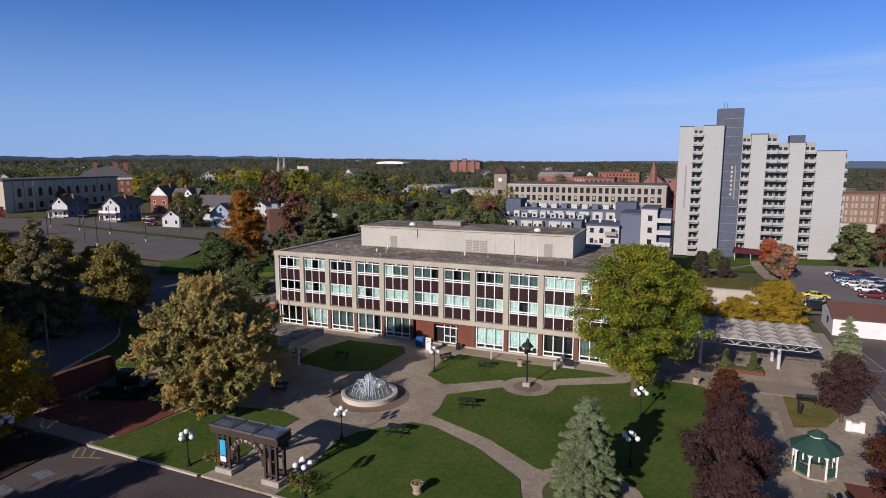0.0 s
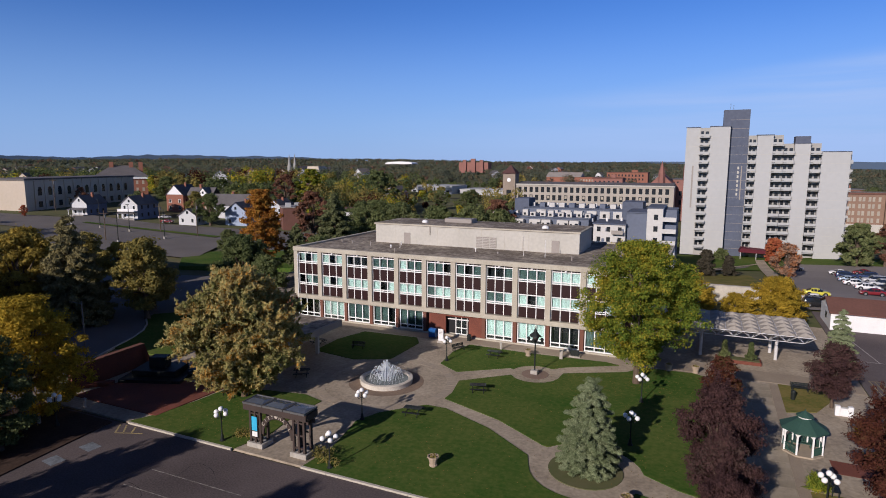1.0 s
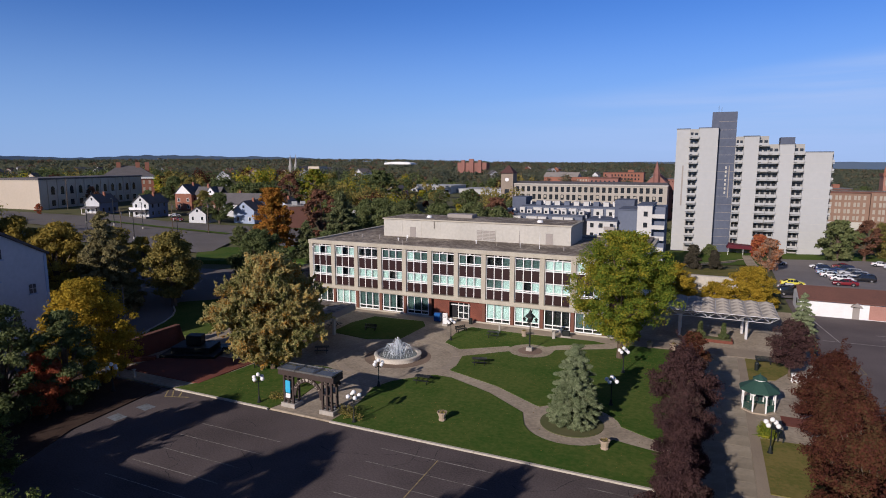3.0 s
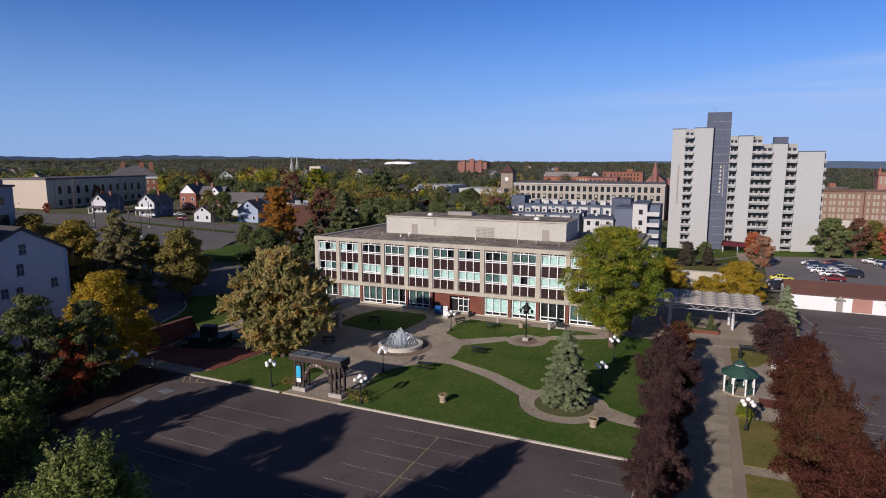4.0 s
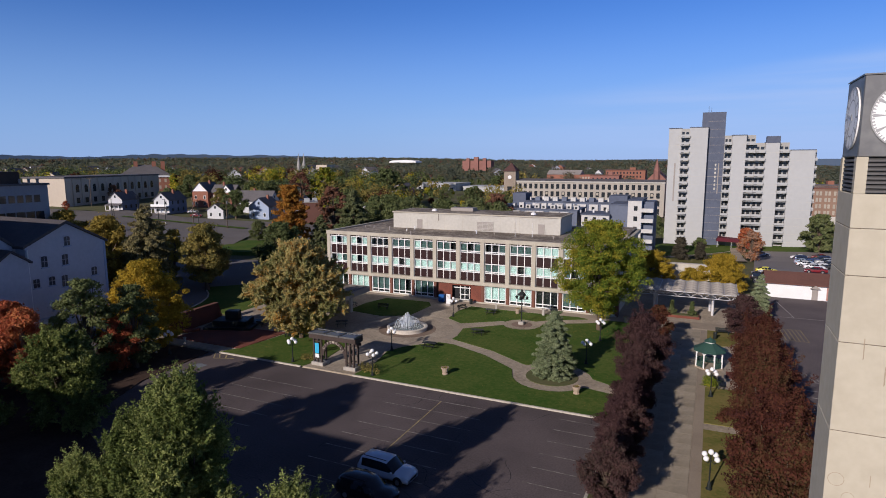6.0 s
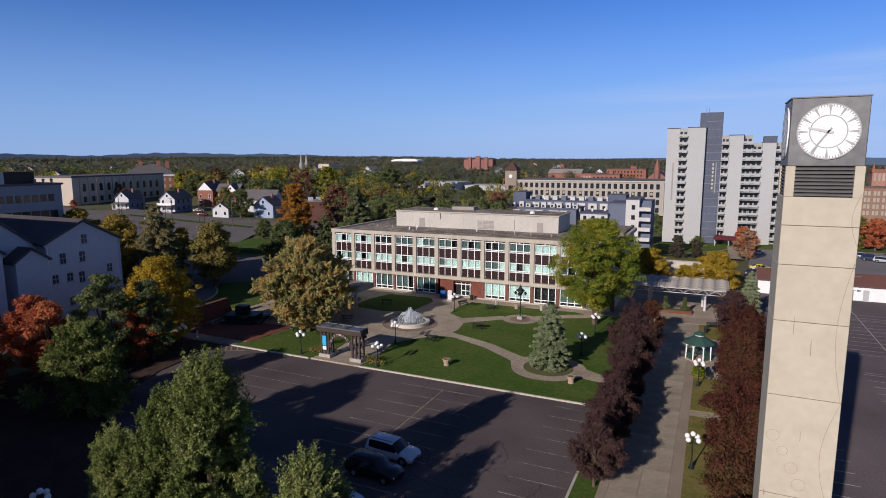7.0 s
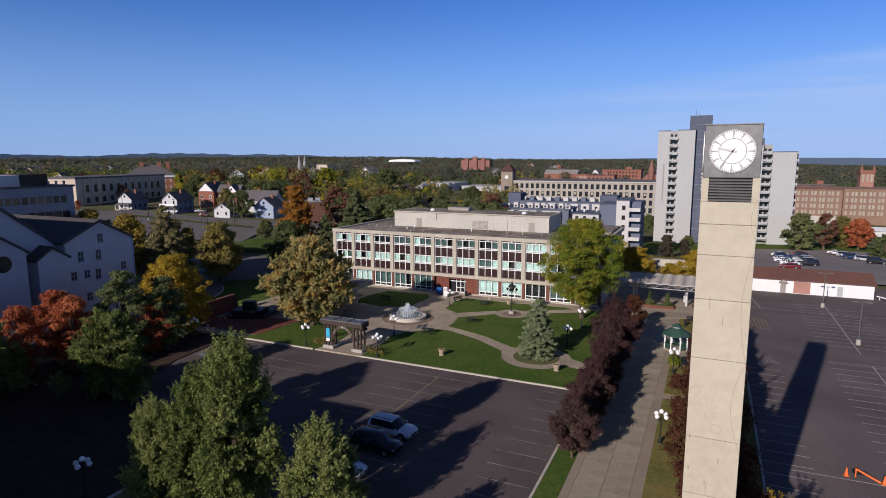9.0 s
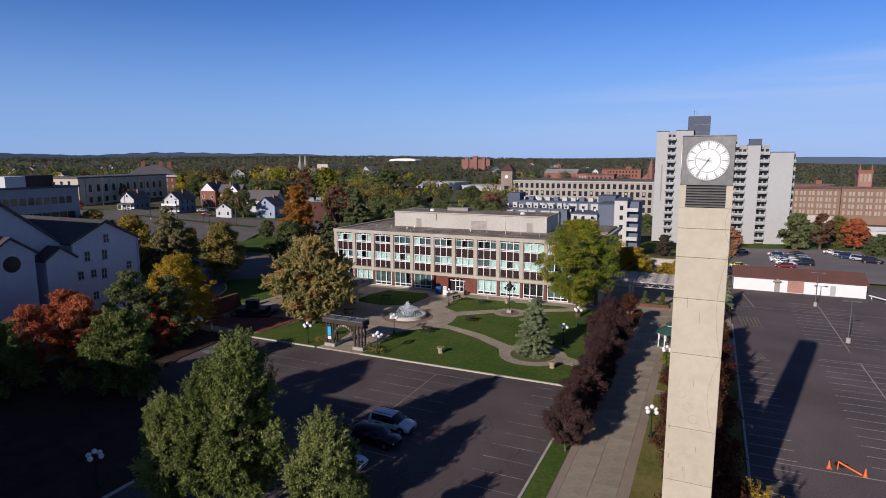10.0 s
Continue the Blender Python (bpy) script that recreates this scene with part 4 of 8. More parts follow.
for i in range(3):
    x = -3.7 + 2.47 * i
    sky_light = part("skylight", Geo().box(x, -0.95, 4.05, x + 2.4, -0.85, 4.22).box(x, 0.85, 4.05, x + 2.4, 0.95, 4.22).box(x, -0.85, 4.05, x + 0.1, 0.85, 4.22).box(x + 2.3, -0.85, 4.05, x + 2.4, 0.85, 4.22), GREYMETAL, gate, "grey metal skylight frame")
    part("pane", Geo().add([(x + 0.1, -0.85, 4.17), (x + 2.3, -0.85, 4.17), (x + 1.9, 0, 4.3), (x + 0.5, 0, 4.3), (x + 0.1, 0.85, 4.17), (x + 2.3, 0.85, 4.17)],
                           [(0, 1, 2, 3), (3, 2, 5, 4), (0, 3, 4), (1, 5, 2)]), ROOFGLASS, sky_light)
arch = Geo()
for i in range(24):
    a0, a1 = math.pi * i / 24, math.pi * (i + 1) / 24
    for r0, r1 in ((1.62, 2.05),):
        q = [(r * math.cos(a), y, 1.35 + r * math.sin(a)) for y in (-0.5, -0.38) for a in (a0, a1) for r in (r0, r1)]
        arch.add(q, [(0, 1, 3, 2), (4, 6, 7, 5), (0, 2, 6, 4), (1, 5, 7, 3), (0, 4, 5, 1), (2, 3, 7, 6)])
part("arch", arch, DARKWOOD, gate, "curved dark timber arch")
GOLD = surface("pale_lettering", (0.45, 0.40, 0.33), 0.6, amount=0.2, bump=0)
for i, ch in enumerate("CITY HALL"):
    if ch == " ":
        continue
    a = radians(148 - i * 14.5)
    tx = bpy.data.curves.new("letter", "FONT")
    tx.body, tx.size, tx.extrude, tx.align_x, tx.align_y = ch, 0.46, 0.02, "CENTER", "CENTER"
    tx.materials.append(GOLD)
    ob = new("letter", tx)
    ob.parent = gate
    ob.matrix_basis = pose(1.84 * math.cos(a), -0.54, 1.35 + 1.84 * math.sin(a), 90, 0, 0) @ pose(0, 0, 0, 0, 0, math.degrees(a) - 90)
part("medallion", Geo().rod((0, -0.56, 3.28), (0, -0.5, 3.28), 0.2, 0.2, 14), GOLD, gate, "pale round medallion")
BANNER = surface("blue_banner", (0.02, 0.28, 0.55), 0.6, other=(0.06, 0.42, 0.62), fine=1.5, coarse=0.8, amount=0.5, bump=0)
sign = part("banner", Geo().box(-2.95, -0.62, 1.55, -2.3, -0.57, 2.85), BANNER, gate, "bright blue notice panel")
part("banner_foot", Geo().box(-2.95, -0.62, 1.02, -2.3, -0.57, 1.5), WHITE, sign, "white lower panel of the notice")
part("banner_stripe", Geo().box(-2.95, -0.63, 1.5, -2.3, -0.565, 1.58), GREENROOF, sign)

# fountain
fount = thing("fountain", "round stone fountain with white jets of water", "fountain", FX, FY, 0.1)
part("basin", Geo().lathe([(2.98, 0), (2.98, 0.40), (3.05, 0.43), (3.05, 0.54), (3.0, 0.57), (2.62, 0.57), (2.55, 0.5), (2.5, 0.05), (0.01, 0.05)], 48), surface("basin_stone", (0.60, 0.56, 0.48), 0.85, other=(0.40, 0.36, 0.30), fine=5, coarse=0.8, amount=0.4), fount, "pale stone basin rim", smooth=False)
part("water", Geo().lathe([(2.5, 0.36), (0.01, 0.38)], 32), POOL, fount, "rippled pool water")
rng2 = np.random.default_rng(11)
for ring, (r, reach, top_z, n) in enumerate(((1.95, -1.15, 1.55, 26), (1.2, -0.75, 1.95, 16), (0.45, -0.3, 2.4, 9))):
    for i in range(n):
        a = 2 * math.pi * (i + 0.3 * rng2.random()) / n
        g = Geo()
        h = (top_z - 0.38) * (0.88 + 0.24 * rng2.random())
        pts = []
        for k in range(9):
            u = k / 8
            rr = r + reach * u
            pts.append((rr * math.cos(a), rr * math.sin(a), 0.38 + h * 4 * u * (1 - u)))
        for k in range(8):
            w = 0.010 + 0.028 * (k / 8)
            g.rod(pts[k], pts[k + 1], w, w + 0.004, 5)
        part("jet", g, WATER, fount)
g = Geo()
for k in range(5):
    dx, dy = rng2.normal(size=2) * 0.07
    g.rod((dx, dy, 0.4), (dx * 1.6, dy * 1.6, 2.2 + 0.5 * rng2.random()), 0.07, 0.03, 6)
part("centre_jet", g, WATER, fount, "tall white centre jet")
drops = rng2.normal(size=(260, 3)) * np.array([0.9, 0.9, 0.35]) + np.array([0, 0, 1.05])
drops = drops[drops[:, 2] > 0.4]
part("spray", leaf_mesh("spray", leaf_tris(rng2, drops, np.full((len(drops), 3), 0.12), 3, 0.022), WATER), None, fount, "fine white spray")

# plaza border of concrete segments
plaza = tagged(new("plaza_border"), "ring of pale concrete paving round the fountain", "paving", "", "structure")
part("brown_ring", Geo().lathe([(4.3, 0.05), (4.3, 0.112), (2.9, 0.114), (2.9, 0.05)], 48, FX, FY), surface("brown_paving", (0.25, 0.18, 0.125), 0.95, other=(0.16, 0.12, 0.09), fine=5, coarse=0.5, amount=0.5), plaza, "brown paving ring at the fountain's foot")
seg_me = Geo()
n_seg, r0, r1 = 36, 7.0, 8.0
a = math.pi / n_seg - 0.003
seg_me.prism([(r0 * math.cos(-a), r0 * math.sin(-a)), (r1 * math.cos(-a), r1 * math.sin(-a)), (r1 * math.cos(a), r1 * math.sin(a)), (r0 * math.cos(a), r0 * math.sin(a))], 0.05, 0.118)
PAVE2 = surface("border_concrete", (0.385, 0.315, 0.225), 0.9, other=(0.24, 0.21, 0.175), fine=4, coarse=0.4, amount=0.4, pieces=0.3)
seg_me = seg_me.mesh("paving_segment", PAVE2)
for i in range(n_seg):
    piece("paving_segment", seg_me, plaza, FX, FY, 0, 2 * math.pi * i / n_seg)
ring2 = tagged(new("lantern_circle"), "small round paved circle with a brick centre", "paving", "", "structure")
part("brick_centre", Geo().prism([(-16.6 + 1.6 * math.cos(2 * math.pi * i / 28), 62.4 + 1.6 * math.sin(2 * math.pi * i / 28)) for i in range(28)], 0.05, 0.125), surface("path_brick", (0.24, 0.17, 0.13), 0.9, fine=8, amount=0.4), ring2)
part("mulch", Geo().prism([(SX + 3.0 * math.cos(2 * math.pi * i / 28), SY + 3.0 * math.sin(2 * math.pi * i / 28)) for i in range(28)], 0.05, 0.17), EARTH, tagged(new("tree_bed"), "round bed of mulch under the spruce", "bed", "", "structure"))


def globe_lamp():
    top = thing("globe_lamp", "dark iron park lamp post with five white globes", "lamp post", -26.1, 34.1, 0.1, group="globe lamps of the park")
    part("base", Geo().lathe([(0.24, 0), (0.24, 0.12), (0.16, 0.2), (0.12, 0.55), (0.07, 0.7)], 12), IRON, top)
    part("post", Geo().rod((0, 0, 0.6), (0, 0, 2.85), 0.06, 0.05, 10), IRON, top)
    for i in range(4):
        a = math.pi / 4 + i * math.pi / 2
        c, s = math.cos(a), math.sin(a)
        part("arm", Geo().rod((0, 0, 2.35), (0.35 * c, 0.35 * s, 2.25), 0.028).rod((0.35 * c, 0.35 * s, 2.25), (0.55 * c, 0.55 * s, 2.5), 0.028), IRON, top)
        part("globe", Geo().ball((0.55 * c, 0.55 * s, 2.68), 0.215, 14), GLOBE, top, "white glass globe", smooth=True)
    part("globe", Geo().ball((0, 0, 3.06), 0.215, 14), GLOBE, top, "white glass globe", smooth=True)
    return top


gl = globe_lamp()
for x, y in ((-37.7, 34.1), (-28.6, 43.1), (-28.1, 62.4), (-4.2, 58.8), (-4.1, 48.4), (9.95, 43.5), (9.95, 23.8), (9.95, 4.0), (-54.4, 30.0), (-29.9, -3.6)):
    clone(gl, x, y, 0.1, (x * 37) % 90)

# lantern post
lan = thing("lantern_post", "tall dark lantern post with a hood on a stone foot", "lamp post", -16.7, 62.5, 0.1)
part("foot", Geo().box(-0.42, -0.42, 0, 0.42, 0.42, 0.5), STONE, lan, "white stone foot", bevel=0.06)
part("post", Geo().rod((0, 0, 0.5), (0, 0, 4.0), 0.10, 0.075, 10), IRON, lan)
part("lantern", Geo().lathe([(0.28, 4.0), (0.42, 4.65), (0.42, 4.7)], 6), DARKWOOD, lan)
part("hood", Geo().lathe([(0.72, 4.62), (0.70, 4.72), (0.3, 5.1), (0.22, 5.15), (0.2, 5.35), (0.03, 5.6), (0.02, 5.85)], 6), IRON, lan)
for i in range(4):
    a = math.pi / 2 * i
    part("side_lantern", Geo().rod((0.1 * math.cos(a), 0.1 * math.sin(a), 3.9), (0.75 * math.cos(a), 0.75 * math.sin(a), 4.05), 0.03).lathe([(0.12, 4.0), (0.2, 4.3), (0.28, 4.32), (0.03, 4.55)], 6, 0.8 * math.cos(a), 0.8 * math.sin(a)), IRON, lan)


# small furniture
def planter():
    top = thing("planter", "pale concrete planter on the lawn", "planter", -18.5, 37.9, 0.16, group="stone planters")
    part("bowl", Geo().lathe([(0.34, 0), (0.36, 0.1), (0.30, 0.2), (0.42, 0.72), (0.5, 0.75), (0.5, 0.86), (0.42, 0.86), (0.38, 0.75), (0.01, 0.72)], 10), surface("planter_concrete", (0.42, 0.33, 0.24), 0.9, fine=10, amount=0.4), top)
    rng = np.random.default_rng(2)
    part("plants", leaf_mesh("plants", leaf_tris(rng, np.array([[0, 0, 0.82]]), np.array([[0.36, 0.36, 0.16]]), 60, 0.07), TREES["olive"]), None, top)
    return top


pl = planter()
for x, y in ((-3.2, 38.4), (-19.2, 68.5), (-2.2, 70.2), (0.8, 70.6)):
    clone(pl, x, y, 0.14, x * 20)


def bench(x, y, turn):
    top = thing("bench", "dark green slatted park bench", "bench", x, y, 0.12, turn, group="park benches")
    for sx in (-0.75, 0.75):
        part("leg", Geo().box(sx - 0.04, -0.25, 0, sx + 0.04, -0.15, 0.45).box(sx - 0.04, 0.2, 0, sx + 0.04, 0.28, 0.9).box(sx - 0.04, -0.25, 0.4, sx + 0.04, 0.28, 0.45), IRON, top)
    for i in range(4):
        part("seat_slat", Geo().box(-0.95, -0.27 + 0.13 * i, 0.45, 0.95, -0.17 + 0.13 * i, 0.49), IRON, top)
    for i in range(3):
        part("back_slat", Geo().box(-0.95, 0.27, 0.55 + 0.13 * i, 0.95, 0.31, 0.65 + 0.13 * i), IRON, top)
    return top


b0 = bench(11.4, 69.2, 4)
for x, y, t in ((-28.3, 66.8, 60), (-41.0, 62.0, 10), (-44.6, 42.0, -20), (11.0, 46.8, 90)):
    clone(b0, x, y, 0.16, t)


def picnic_table(x, y, turn):
    top = thing("picnic_table", "dark green picnic table with fixed benches", "picnic table", x, y, 0.16, turn, group="picnic tables")
    part("tabletop", Geo().box(-0.9, -0.4, 0.70, 0.9, 0.4, 0.76), IRON, top, bevel=0.01)
    for s in (-1, 1):
        part("seat", Geo().box(-0.9, s * 0.75 - 0.14, 0.42, 0.9, s * 0.75 + 0.14, 0.47), IRON, top)
        part("leg", Geo().rod((s * 0.6, -0.8, 0), (s * 0.6, 0.25, 0.7), 0.04).rod((s * 0.6, 0.8, 0), (s * 0.6, -0.25, 0.7), 0.04).box(s * 0.6 - 0.03, -0.8, 0.36, s * 0.6 + 0.03, 0.8, 0.42), IRON, top)
    return top


p0 = picnic_table(-20.9, 54.6, 20)
for x, y, t in ((-24.6, 46.2, 8), (-23.1, 66.4, 5), (-47.0, 61.4, 0), (-41.5, 50.5, 30), (-53.0, 45.5, 10)):
    clone(p0, x, y, 0.16, t)


def stele(x, y, h, w=0.3):
    top = thing("stone_marker", "small white stone marker on the lawn", "marker", x, y, 0.12, 0, "stone markers")
    part("body", Geo().box(-w / 2, -w / 3, 0, w / 2, w / 3, h), STONE, top, bevel=0.03)
    part("cap", Geo().box(-w / 2 - 0.04, -w / 3 - 0.04, h, w / 2 + 0.04, w / 3 + 0.04, h + 0.08), STONE, top)
    return top


stele(-23.3, 69.6, 0.9, 0.26)
stele(-15.0, 69.0, 1.1, 0.4)
for x, y in ((-57.9, 23.2), (-57.2, 26.2), (-56.4, 29.6), (-56.0, 33.9)):
    stele(x, y, 0.9, 0.3)
monument = thing("dark_monument", "black granite slab monument on the pavement", "monument", -13.6, 70.6, 0.1)
part("slab", Geo().box(-0.55, -0.2, 0.2, 0.55, 0.2, 0.95), IRON, monument, bevel=0.04)
part("foot", Geo().box(-0.7, -0.3, 0, 0.7, 0.3, 0.2), STONE, monument)
drop = thing("drop_box", "bright blue metal drop box beside the entrance", "drop box", -34.0, 70.9, 0.1)
BLUE = surface("blue_enamel", (0.02, 0.10, 0.30), 0.4, other=(0.015, 0.07, 0.22), fine=4, amount=0.3, bump=0)
part("body", Geo().box(-0.55, -0.4, 0.15, 0.55, 0.4, 1.05), BLUE, drop, bevel=0.04)
part("hood", Geo().wedge([(-0.4, 1.05), (0.4, 1.05), (0.4, 1.2), (0.2, 1.4), (-0.2, 1.4), (-0.4, 1.2)], "x", -0.55, 0.55), BLUE, drop)
for sx in (-0.45, 0.45):
    part("leg", Geo().box(sx - 0.05, -0.3, 0, sx + 0.05, 0.3, 0.15), IRON, drop)
board = thing("notice_board", "white upright notice panel near the entrance", "notice board", -31.9, 69.0, 0.1)
part("panel", Geo().box(-0.4, -0.08, 0.3, 0.4, 0.08, 2.0), WHITE, board, bevel=0.04)
part("foot", Geo().box(-0.45, -0.2, 0, 0.45, 0.2, 0.3), STONE, board)
for k in range(3):
    part("text_bar", Geo().box(-0.25, -0.10, 1.3 + 0.2 * k, 0.25, -0.085, 1.38 + 0.2 * k), GREYDOOR, board)
bin_ = thing("litter_bin", "dark litter bin beside the entrance", "bin", -28.7, 71.6, 0.1)
part("body", Geo().lathe([(0.28, 0), (0.32, 0.8), (0.28, 0.86), (0.1, 0.95), (0.01, 0.95)], 12), IRON, bin_)
shr = thing("gate_shrub", "low dark shrub beside the gate", "shrub", -27.6, 35.2, 0.16)
rng3 = np.random.default_rng(4)
part("leaves", leaf_mesh("leaves", leaf_tris(rng3, rng3.normal(size=(14, 3)) * np.array([0.9, 0.5, 0.15]) + np.array([0, 0, 0.45]), np.full((14, 3), 0.4), 60, 0.07), TREES["olive"]), None, shr)
part("stems", Geo().rod((0, 0, 0), (0.4, 0.1, 0.5), 0.03).rod((0, 0, 0), (-0.5, 0.0, 0.5), 0.03).rod((0, 0, 0), (0, 0.2, 0.6), 0.03), BARK, shr)
clone(shr, -36.6, 35.6, 0.16, 40, 0.8)

# brick wall and plinth in the shade by the terrace
wall = thing("brick_wall", "long dark brick screen wall with sloping ends", "wall", -61.6, 41.2, 0.05, 93)
part("body", Geo().wedge([(-5.4, 0), (5.4, 0), (4.4, 2.7), (-5.0, 2.7)], "y", -0.3, 0.3), BRICK, wall)
part("coping", Geo().box(-5.0, -0.36, 2.7, 4.4, 0.36, 2.82), PILASTER, wall)
part("buttress", Geo().wedge([(-0.3, 0), (3.2, 0), (-0.3, 2.5)], "x", 4.0, 4.5), BRICK, wall, "red brick sloping end wall")
plinth = thing("memorial_plinth", "dark stepped granite memorial plinth", "memorial", -56.5, 43.6, 0.19, 20)
part("step", Geo().box(-3.6, -2.6, 0, 3.6, 2.6, 0.35), IRON, plinth)
part("block", Geo().box(-2.6, -1.6, 0.35, 2.6, 1.6, 1.1), IRON, plinth, bevel=0.05)
part("top_stone", Geo().box(-1.0, -0.7, 1.1, 1.0, 0.7, 2.4), IRON, plinth, bevel=0.08)
ramp_ = thing("red_bench", "long low red-painted slab beside the terrace", "slab", -60.6, 38.2, 0.1, 40)
part("slab", Geo().box(-2.0, -0.4, 0, 2.0, 0.4, 0.45), BRICK, ramp_, bevel=0.03)
postl = thing("street_pole", "plain grey pole with a short arm", "pole", -70.4, 44.1)
part("pole", Geo().rod((0, 0, 0), (0, 0, 7.6), 0.12, 0.08, 8), GREYMETAL, postl)
part("arm", Geo().rod((0, 0, 7.3), (-1.6, -0.4, 7.5), 0.04), GREYMETAL, postl)

# gazebo
gaz = thing("gazebo", "white octagonal gazebo with a dark green roof and railings", "gazebo", 9.7, 53.6, 0.11)
gaz.scale = (0.88, 0.88, 0.94)
part("deck", Geo().lathe([(1.95, 0), (1.95, 0.16), (0.01, 0.16)], 8, turn=math.pi / 8), PAVE2, gaz)
for i in range(8):
    a = math.pi / 8 + i * math.pi / 4
    x, y = 1.75 * math.cos(a), 1.75 * math.sin(a)
    post_ = part("post", Geo().box(x - 0.08, y - 0.08, 0.16, x + 0.08, y + 0.08, 2.3), WHITE, gaz)
    b = a + math.pi / 4
    x2, y2 = 1.75 * math.cos(b), 1.75 * math.sin(b)
    g = Geo()
    for k in range(8):
        u0, u1 = k / 8, (k + 1) / 8
        z0, z1 = 2.3 - 0.5 * (1 - math.sin(math.pi * u0)) ** 1.4, 2.3 - 0.5 * (1 - math.sin(math.pi * u1)) ** 1.4
        g.rod((x + (x2 - x) * u0, y + (y2 - y) * u0, z0), (x + (x2 - x) * u1, y + (y2 - y) * u1, z1), 0.06, 0.06, 5)
    g.rod((x, y, 2.32), (x2, y2, 2.32), 0.07, 0.07, 6)
    part("arched_brace", g, WHITE, gaz)
    if i != 5:
        rail_ = part("railing", Geo().rod((x, y, 0.92), (x2, y2, 0.92), 0.05), GREENROOF, gaz, "dark green railing")
        part("lower_rail", Geo().rod((x, y, 0.28), (x2, y2, 0.28), 0.045), GREENROOF, rail_)
        for k in range(1, 10):
            u = k / 10
            part("baluster", Geo().rod((x + (x2 - x) * u, y + (y2 - y) * u, 0.28), (x + (x2 - x) * u, y + (y2 - y) * u, 0.92), 0.04, 0.04, 4), GREENROOF, rail_)
part("fascia", Geo().lathe([(2.13, 2.22), (2.15, 2.36), (2.0, 2.36), (2.0, 2.22)], 8, turn=math.pi / 8), GREENROOF, gaz)
part("roof", Geo().lathe([(2.2, 2.30), (2.2, 2.38), (0.58, 3.26), (0.01, 3.27)], 8, turn=math.pi / 8), GREENROOF, gaz, "green shingled roof")
part("vent_band", Geo().lathe([(0.60, 3.22), (0.60, 3.42)], 8, turn=math.pi / 8), WHITE, gaz, "white vent band")
part("upper_roof", Geo().lathe([(0.80, 3.40), (0.78, 3.46), (0.05, 3.90), (0.02, 4.08)], 8, turn=math.pi / 8), GREENROOF, gaz)
part("bench_seat", Geo().box(-0.9, 0.4, 0.5, 0.9, 0.8, 0.56).box(-0.85, 0.45, 0.16, -0.75, 0.75, 0.5).box(0.75, 0.45, 0.16, 0.85, 0.75, 0.5), GREENROOF, gaz)
lw = thing("low_garden_wall", "low white garden wall under the plum tree", "wall", 14.5, 63.6, 0.1)
part("body", Geo().box(-0.6, -0.15, 0, 0.6, 0.15, 0.75), WHITE, lw, bevel=0.03)
part("cap", Geo().box(-0.7, -0.2, 0.75, 0.7, 0.2, 0.85), WHITE, lw)
for sx in (-0.55, 0.55):
    part("pier", Geo().box(sx - 0.22, -0.24, 0, sx + 0.22, 0.24, 1.05), WHITE, lw, bevel=0.03)
tuft = thing("ornamental_grass", "tuft of tall dry ornamental grass by the lamp", "grass", 9.9, 46.6, 0.12)
rngt = np.random.default_rng(61)
part("blades", leaf_mesh("blades", leaf_tris(rngt, rngt.normal(size=(40, 3)) * np.array([0.22, 0.22, 0.25]) + np.array([0, 0, 0.6]), np.full((40, 3), 0.25), 16, 0.16, long=3.5), TREES["maple_green"]), None, tuft)
part("stems", Geo().rod((0, 0, 0), (0.1, 0.1, 0.7), 0.04).rod((0, 0, 0), (-0.12, 0.05, 0.7), 0.04), BARK, tuft)
bin2 = thing("litter_bin", "slim dark green litter bin on the grass", "bin", 10.4, 66.2, 0.16)
part("body", Geo().lathe([(0.2, 0), (0.24, 0.75), (0.2, 0.8), (0.01, 0.8)], 10), IRON, bin2)
part("hood", Geo().lathe([(0.26, 0.86), (0.2, 1.0), (0.02, 1.06)], 10).rod((0, 0, 0.78), (0, 0, 0.9), 0.05), IRON, bin2)
setting("gazebo_brick", Geo().box(11.6, 50.2, 0.02, 17.9, 52.6, 0.13), BRICK, "worn red brick paving beside the gazebo", "paving")

# pavilion: a space frame with pyramid rooflights
pav = thing("pavilion", "white steel space-frame pavilion with grey faceted roof", "pavilion", -1.8, 75.0, 0.1)
CELL, NX, NY, ZB, ZT = 1.9, 8, 5, 3.65, 4.6
FRAME = surface("white_steel", (0.62, 0.61, 0.60), 0.5, fine=5, amount=0.3, bump=0)
SHEET = surface("grey_roof_sheet", (0.44, 0.40, 0.335), 0.85, other=(0.22, 0.195, 0.175), fine=3, coarse=0.5, amount=0.4, bump=0.05)
for j in range(NY + 1):
    part("top_chord", Geo().rod((0, CELL * j, ZT), (CELL * NX, CELL * j, ZT), 0.05, 0.05, 6), FRAME, pav)
for i in range(NX + 1):
    part("top_chord", Geo().rod((CELL * i, 0, ZT), (CELL * i, CELL * NY, ZT), 0.05, 0.05, 6), FRAME, pav)
for j in range(NY):
    part("bottom_chord", Geo().rod((CELL / 2, CELL * (j + 0.5), ZB), (CELL * (NX - 0.5), CELL * (j + 0.5), ZB), 0.045, 0.045, 6), FRAME, pav)
web = Geo()
for i in range(NX):
    for j in range(NY):
        for di in (0, 1):
            for dj in (0, 1):
                web.rod((CELL * (i + 0.5), CELL * (j + 0.5), ZB), (CELL * (i + di), CELL * (j + dj), ZT), 0.035, 0.035, 5)
me = Geo()
